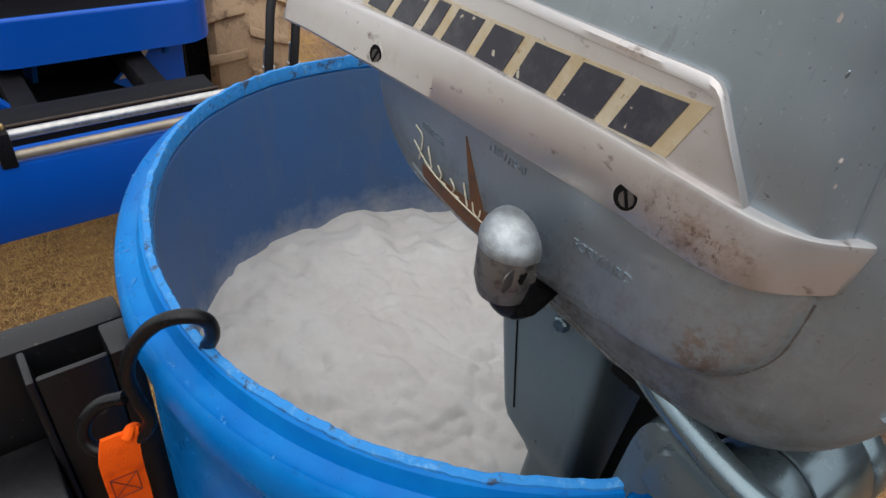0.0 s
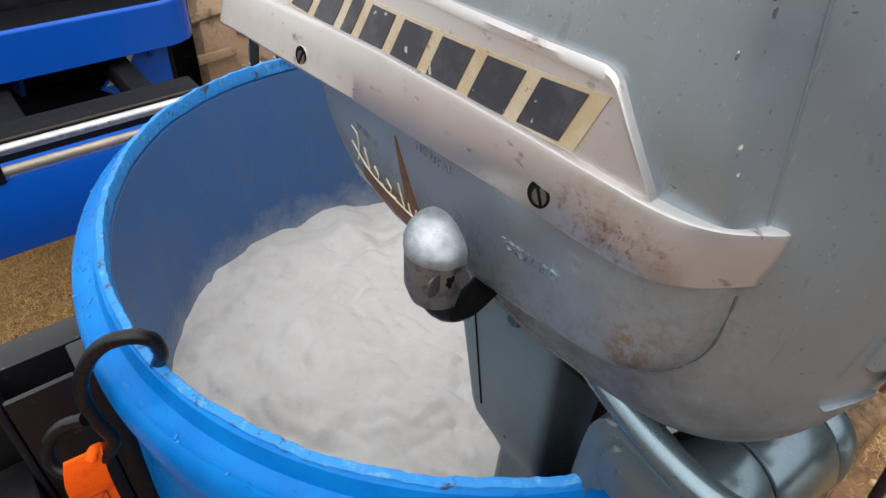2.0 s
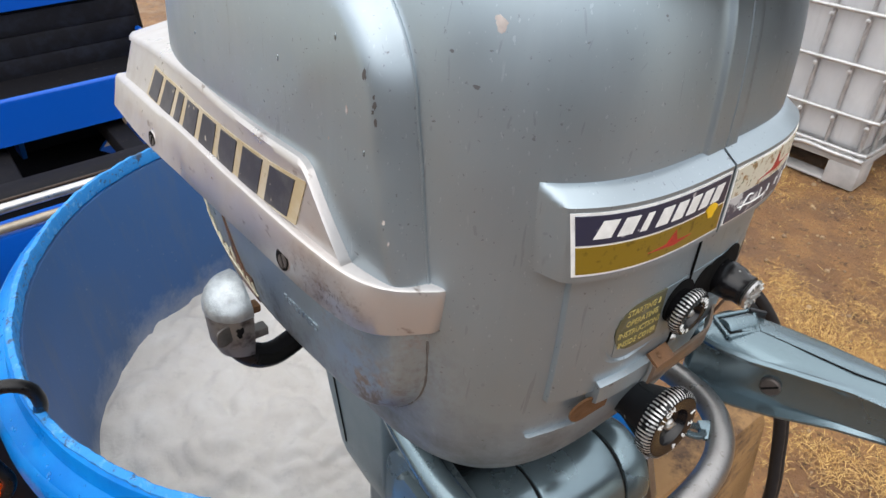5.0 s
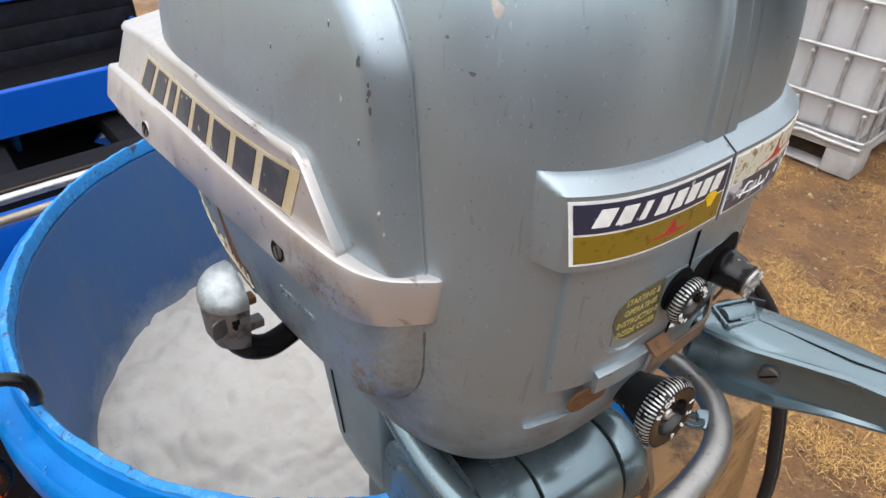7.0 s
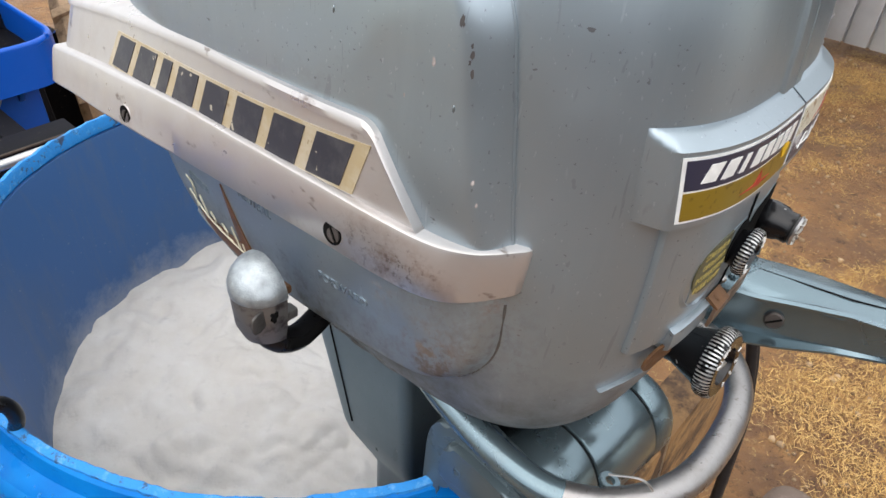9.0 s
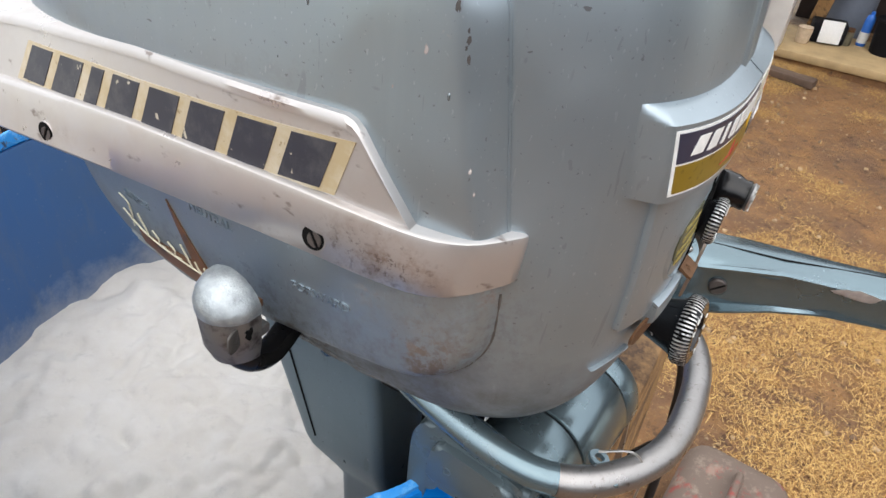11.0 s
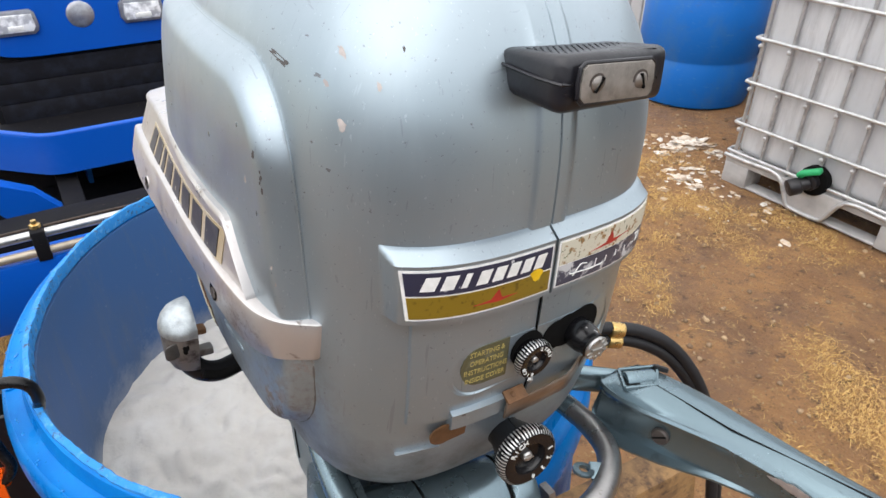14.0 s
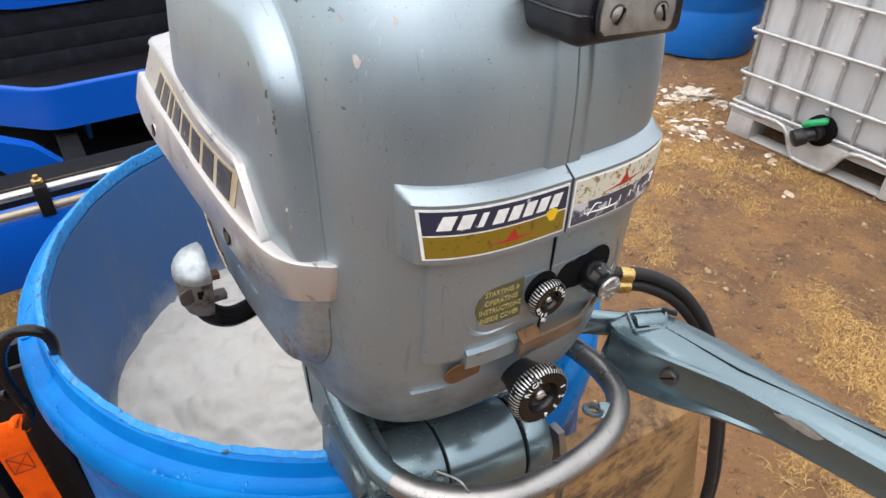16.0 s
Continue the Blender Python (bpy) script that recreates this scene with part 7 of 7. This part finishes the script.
box(bm, (-0.02, -0.022, 0.0), (0.085, 0.022, 0.030), 0.012, pose(0.478, -0.070, 0.236, 0, -26, 12), 3)
box(bm, (-0.035, -0.014, -0.006), (0.0, 0.014, 0.014), 0.006, pose(0.478, -0.070, 0.232, 0, 0, 12), 2)
part("valve_handle", bm, GREEN, valve, "green valve handle")
bm = bmesh.new()
box(bm, (0.988, 0.28, 0.90), (1.016, 0.62, 1.12), 0.004)
part("warning_sheet", bm, YELLOW_DAB, tote, "blank yellow sheet on the cage")

# ---- far blue drum ----
drum = thing("blue_drum", pose(1.42, 4.46, GROUND), "dusty blue plastic drum standing on the dirt", "barrel")
bm = bmesh.new()
lathe(bm, [(0.0, 0.0), (0.36, 0.0), (0.395, 0.02), (0.405, 0.06), (0.410, 0.30), (0.402, 0.315), (0.402, 0.335), (0.410, 0.35), (0.410, 0.72), (0.402, 0.735), (0.402, 0.755), (0.410, 0.77), (0.405, 1.08), (0.39, 1.13), (0.36, 1.14), (0.35, 1.12), (0.0, 1.12)], 72)
part("drum_body", bm, FARBLUE, drum)
bm = bmesh.new()
lathe(bm, [(0.392, 1.10), (0.412, 1.105), (0.414, 1.13), (0.392, 1.138)], 72, None, True)
part("drum_hoop", bm, FARBLUE, drum)


def litter(x, y, s, seed):
    rnd = random.Random(seed)
    th = thing("litter", pose(x, y, ground_height(x, y)), "crumpled pale plastic and paper rubbish on the dirt", "litter", "litter by the tote")
    bm = bmesh.new()
    bmesh.ops.create_icosphere(bm, subdivisions=4, radius=s)
    for v in bm.verts:
        p = v.co * (1 + 0.75 * noise.noise(v.co * (2.4 / s) + Vector((seed, 0, 0)))) + v.co * 0.35 * noise.noise(v.co * (7 / s))
        v.co = Vector((p.x * 1.3, p.y * 0.8, max(p.z * 0.42 + s * 0.06, -0.01)))
    part("crumpled_sheet", bm, RAG, th)


for i, (x, y, s) in enumerate(((1.25, 3.44, 0.085), (1.15, 3.36, 0.045), (1.10, 2.95, 0.045), (1.16, 2.86, 0.035), (1.36, 3.34, 0.04), (1.05, 3.28, 0.03), (0.98, 2.80, 0.022))):
    litter(x, y, s, i + 3)

rnd = random.Random(21)
bm = bmesh.new()
for _ in range(190):
    f = rnd.random()
    x, y = 0.75 + 0.75 * f + rnd.gauss(0, 0.16), 3.75 - 1.15 * f + rnd.gauss(0, 0.18)
    s = rnd.choice((0.006, 0.009, 0.013, 0.020))
    r = bmesh.ops.create_icosphere(bm, subdivisions=1, radius=s, matrix=pose(x, y, ground_height(x, y) + 0.002, 0, 0, rnd.uniform(0, 360)) @ Matrix.Diagonal((rnd.uniform(0.8, 2.0), 1, 0.25, 1)))
    for v in r["verts"]:
        v.co += Vector((rnd.uniform(-1, 1), rnd.uniform(-1, 1), rnd.uniform(-0.3, 0.5))) * s * 0.35
tagged(finish("rubbish_scraps", bm, RAG, angle=60), "small torn scraps of pale rubbish on the dirt", "litter", kind="stuff")

# ---- shed along the far side ----
wd = Vector((0.6, -0.8, 0)).normalized()
wi = Vector((0.8, 0.6, 0)).normalized()
SHED = Matrix(((wd.x, wi.x, 0, 3.444), (wd.y, wi.y, 0, 2.798), (0, 0, 1, GROUND), (0, 0, 0, 1)))
shed = thing("shed", SHED, "open-fronted shed with pale metal siding and a sandy sill", "shed")
bm = bmesh.new()
box(bm, (-4.5, 0.02, 0.10), (-0.06, 0.10, 2.3), 0.004)
part("wall", bm, SIDING, shed)
for k in range(30):
    bm = bmesh.new()
    x = -4.45 + k * 0.148
    box(bm, (x, -0.012, 0.10), (x + 0.135, 0.022, 2.3), 0.010)
    part("siding_strip", bm, SIDING, shed)
bm = bmesh.new()
box(bm, (-0.11, -0.030, 0.08), (0.02, 0.11, 2.3), 0.006)
part("corner_trim", bm, simple("white_trim", (0.72, 0.72, 0.70), 0.5, 0, 0.15, 8, 0).m, shed, "white corner trim board")
bm = bmesh.new()
box(bm, (-0.05, -0.02, 0.045), (4.0, 0.55, 0.10), 0.012)
part("sill", bm, SLAB, shed, "sandy concrete sill")
bm = bmesh.new()
box(bm, (-0.05, 0.0, -0.05), (4.0, 0.55, 0.044), 0.01)
part("footing", bm, DIRT, shed, "earth banked under the sill")
bm = bmesh.new()
box(bm, (-0.06, 1.10, 0.0), (4.0, 1.2, 2.3), 0.004)
part("back_wall", bm, SHED_DARK, shed, "dark inside wall")
bm = bmesh.new()
box(bm, (-4.6, -0.2, 2.3), (4.1, 1.8, 2.38), 0.01)
part("roof", bm, SIDING, shed)
bm = bmesh.new()
box(bm, (3.9, 0.0, 0.0), (4.0, 1.7, 2.3), 0.01)
part("end_post", bm, SHED_DARK, shed)


def on_shed(x, y):
    return SHED @ Vector((x, y, 0.10))


def jar(name, x, y, prof, mat, label, cat, cap=None):
    th = thing(name, Matrix.Translation(on_shed(x, y)), label, cat)
    bm = bmesh.new()
    lathe(bm, prof, 28)
    part("body", bm, mat, th)
    if cap:
        bm = bmesh.new()
        lathe(bm, cap[0], 24)
        part("cap", bm, cap[1], th)
    return th


jar("paint_pot", 0.120, 0.21, [(0.0, 0), (0.038, 0), (0.042, 0.010), (0.047, 0.080), (0.044, 0.096), (0.046, 0.10), (0.040, 0.096), (0, 0.09)], simple("cream_plastic", (0.60, 0.47, 0.33), 0.6, 0, 0.3, 30, 0.2).m, "cream plastic pot standing on the shed sill", "pot")
crate = thing("black_crate", SHED @ pose(0.245, 0.32, 0.10, 0, 0, 12), "black plastic crate with a white paper sheet on its front", "crate")
bm = bmesh.new()
box(bm, (-0.105, -0.05, 0), (0.105, 0.10, 0.13), 0.012)
part("body", bm, TBLACK, crate)
bm = bmesh.new()
box(bm, (-0.066, -0.003, -0.070), (0.066, 0.003, 0.070), 0.002, pose(0.01, -0.062, 0.084, -14, 0, 0))
part("paper_sheet", bm, WHITE_INK, crate, "white paper sheet")
jar("tin_can", 0.362, 0.36, [(0, 0), (0.034, 0), (0.036, 0.006), (0.034, 0.085), (0.036, 0.09), (0, 0.085)], simple("mixed_tin", (0.20, 0.19, 0.14), 0.45, 0.3, 0.6, 18).m, "small dull green-brown tin on the shed sill", "can", ([(0, 0.085), (0.033, 0.086), (0.033, 0.105), (0, 0.105)], RUST))
jar("spray_bottle", 0.450, 0.42, [(0, 0), (0.028, 0), (0.030, 0.01), (0.030, 0.17), (0.024, 0.19), (0.012, 0.20), (0.012, 0.22), (0, 0.22)], simple("blue_label", (0.03, 0.16, 0.60), 0.4, 0, 0.3, 9).m, "blue and white plastic bottle on the shed sill", "bottle", ([(0, 0.02), (0.0306, 0.02), (0.0306, 0.09), (0, 0.09)], WHITE_INK))
jar("bucket", 0.60, 0.36, [(0, 0), (0.09, 0), (0.11, 0.20), (0.12, 0.21), (0.105, 0.20), (0, 0.18)], TBLACK, "black plastic bucket on the shed sill", "bucket")
jar("grey_drum", 0.30, 0.76, [(0, -0.1), (0.15, -0.1), (0.15, 0.60), (0.13, 0.64), (0, 0.64)], simple("grey_blue_plastic", (0.13, 0.15, 0.19), 0.5, 0, 0.3, 6).m, "grey-blue plastic drum in the dark shed", "barrel")
stake = thing("wooden_post", SHED @ pose(0.135, 0.42, 0.10, 0, 6, 0), "rough brown wooden post standing in the shed", "post")
bm = bmesh.new()
box(bm, (-0.045, -0.03, 0), (0.045, 0.03, 1.6), 0.006)
part("timber", bm, WOOD, stake)

# ---- red fuel tank on the ground ----
tank = thing("fuel_tank", pose(0.955, 0.12, GROUND, 0, 0, 35), "dusty red portable fuel tank on the ground", "fuel tank")
bm = bmesh.new()
box(bm, (-0.16, -0.13, 0.0), (0.16, 0.13, 0.215), 0.06, None, 5)
part("body", bm, TANKRED, tank)
bm = bmesh.new()
tube(bm, [(-0.07, 0, 0.205), (-0.065, 0, 0.235), (-0.04, 0, 0.245), (0.04, 0, 0.245), (0.065, 0, 0.235), (0.07, 0, 0.205)], 0.010, 12, 5)
part("handle", bm, TANKRED, tank)
bm = bmesh.new()
cyl(bm, (0.0, -0.07, 0.205), (0.0, -0.07, 0.235), 0.028, seg=24, bevel=0.004)
part("cap", bm, TANKRED, tank, "dusty filler cap")

# ---- unseen dark wall added behind the camera to darken what the metal mirrors ----
barn = thing("barn", pose(0, 0, GROUND), "unseen dark wall added behind the camera to darken reflections", "barn", kind="structure")
bm = bmesh.new()
box(bm, (-9.0, -4.8, -0.1), (10.0, -4.6, 2.5), 0.01)
part("mirrored_dark_wall", bm, SHED_DARK, barn)
scrap = thing("plank_scrap", pose(3.32, 2.50, GROUND + 0.02, 0, 0, -62), "short dark scrap of wood lying on the dirt", "wood scrap")
bm = bmesh.new()
box(bm, (-0.16, -0.045, -0.01), (0.16, 0.045, 0.035), 0.006)
part("plank", bm, simple("grey_brown_wood", (0.13, 0.085, 0.06), 0.8, 0, 0.4, 12, 0.4).m, scrap)
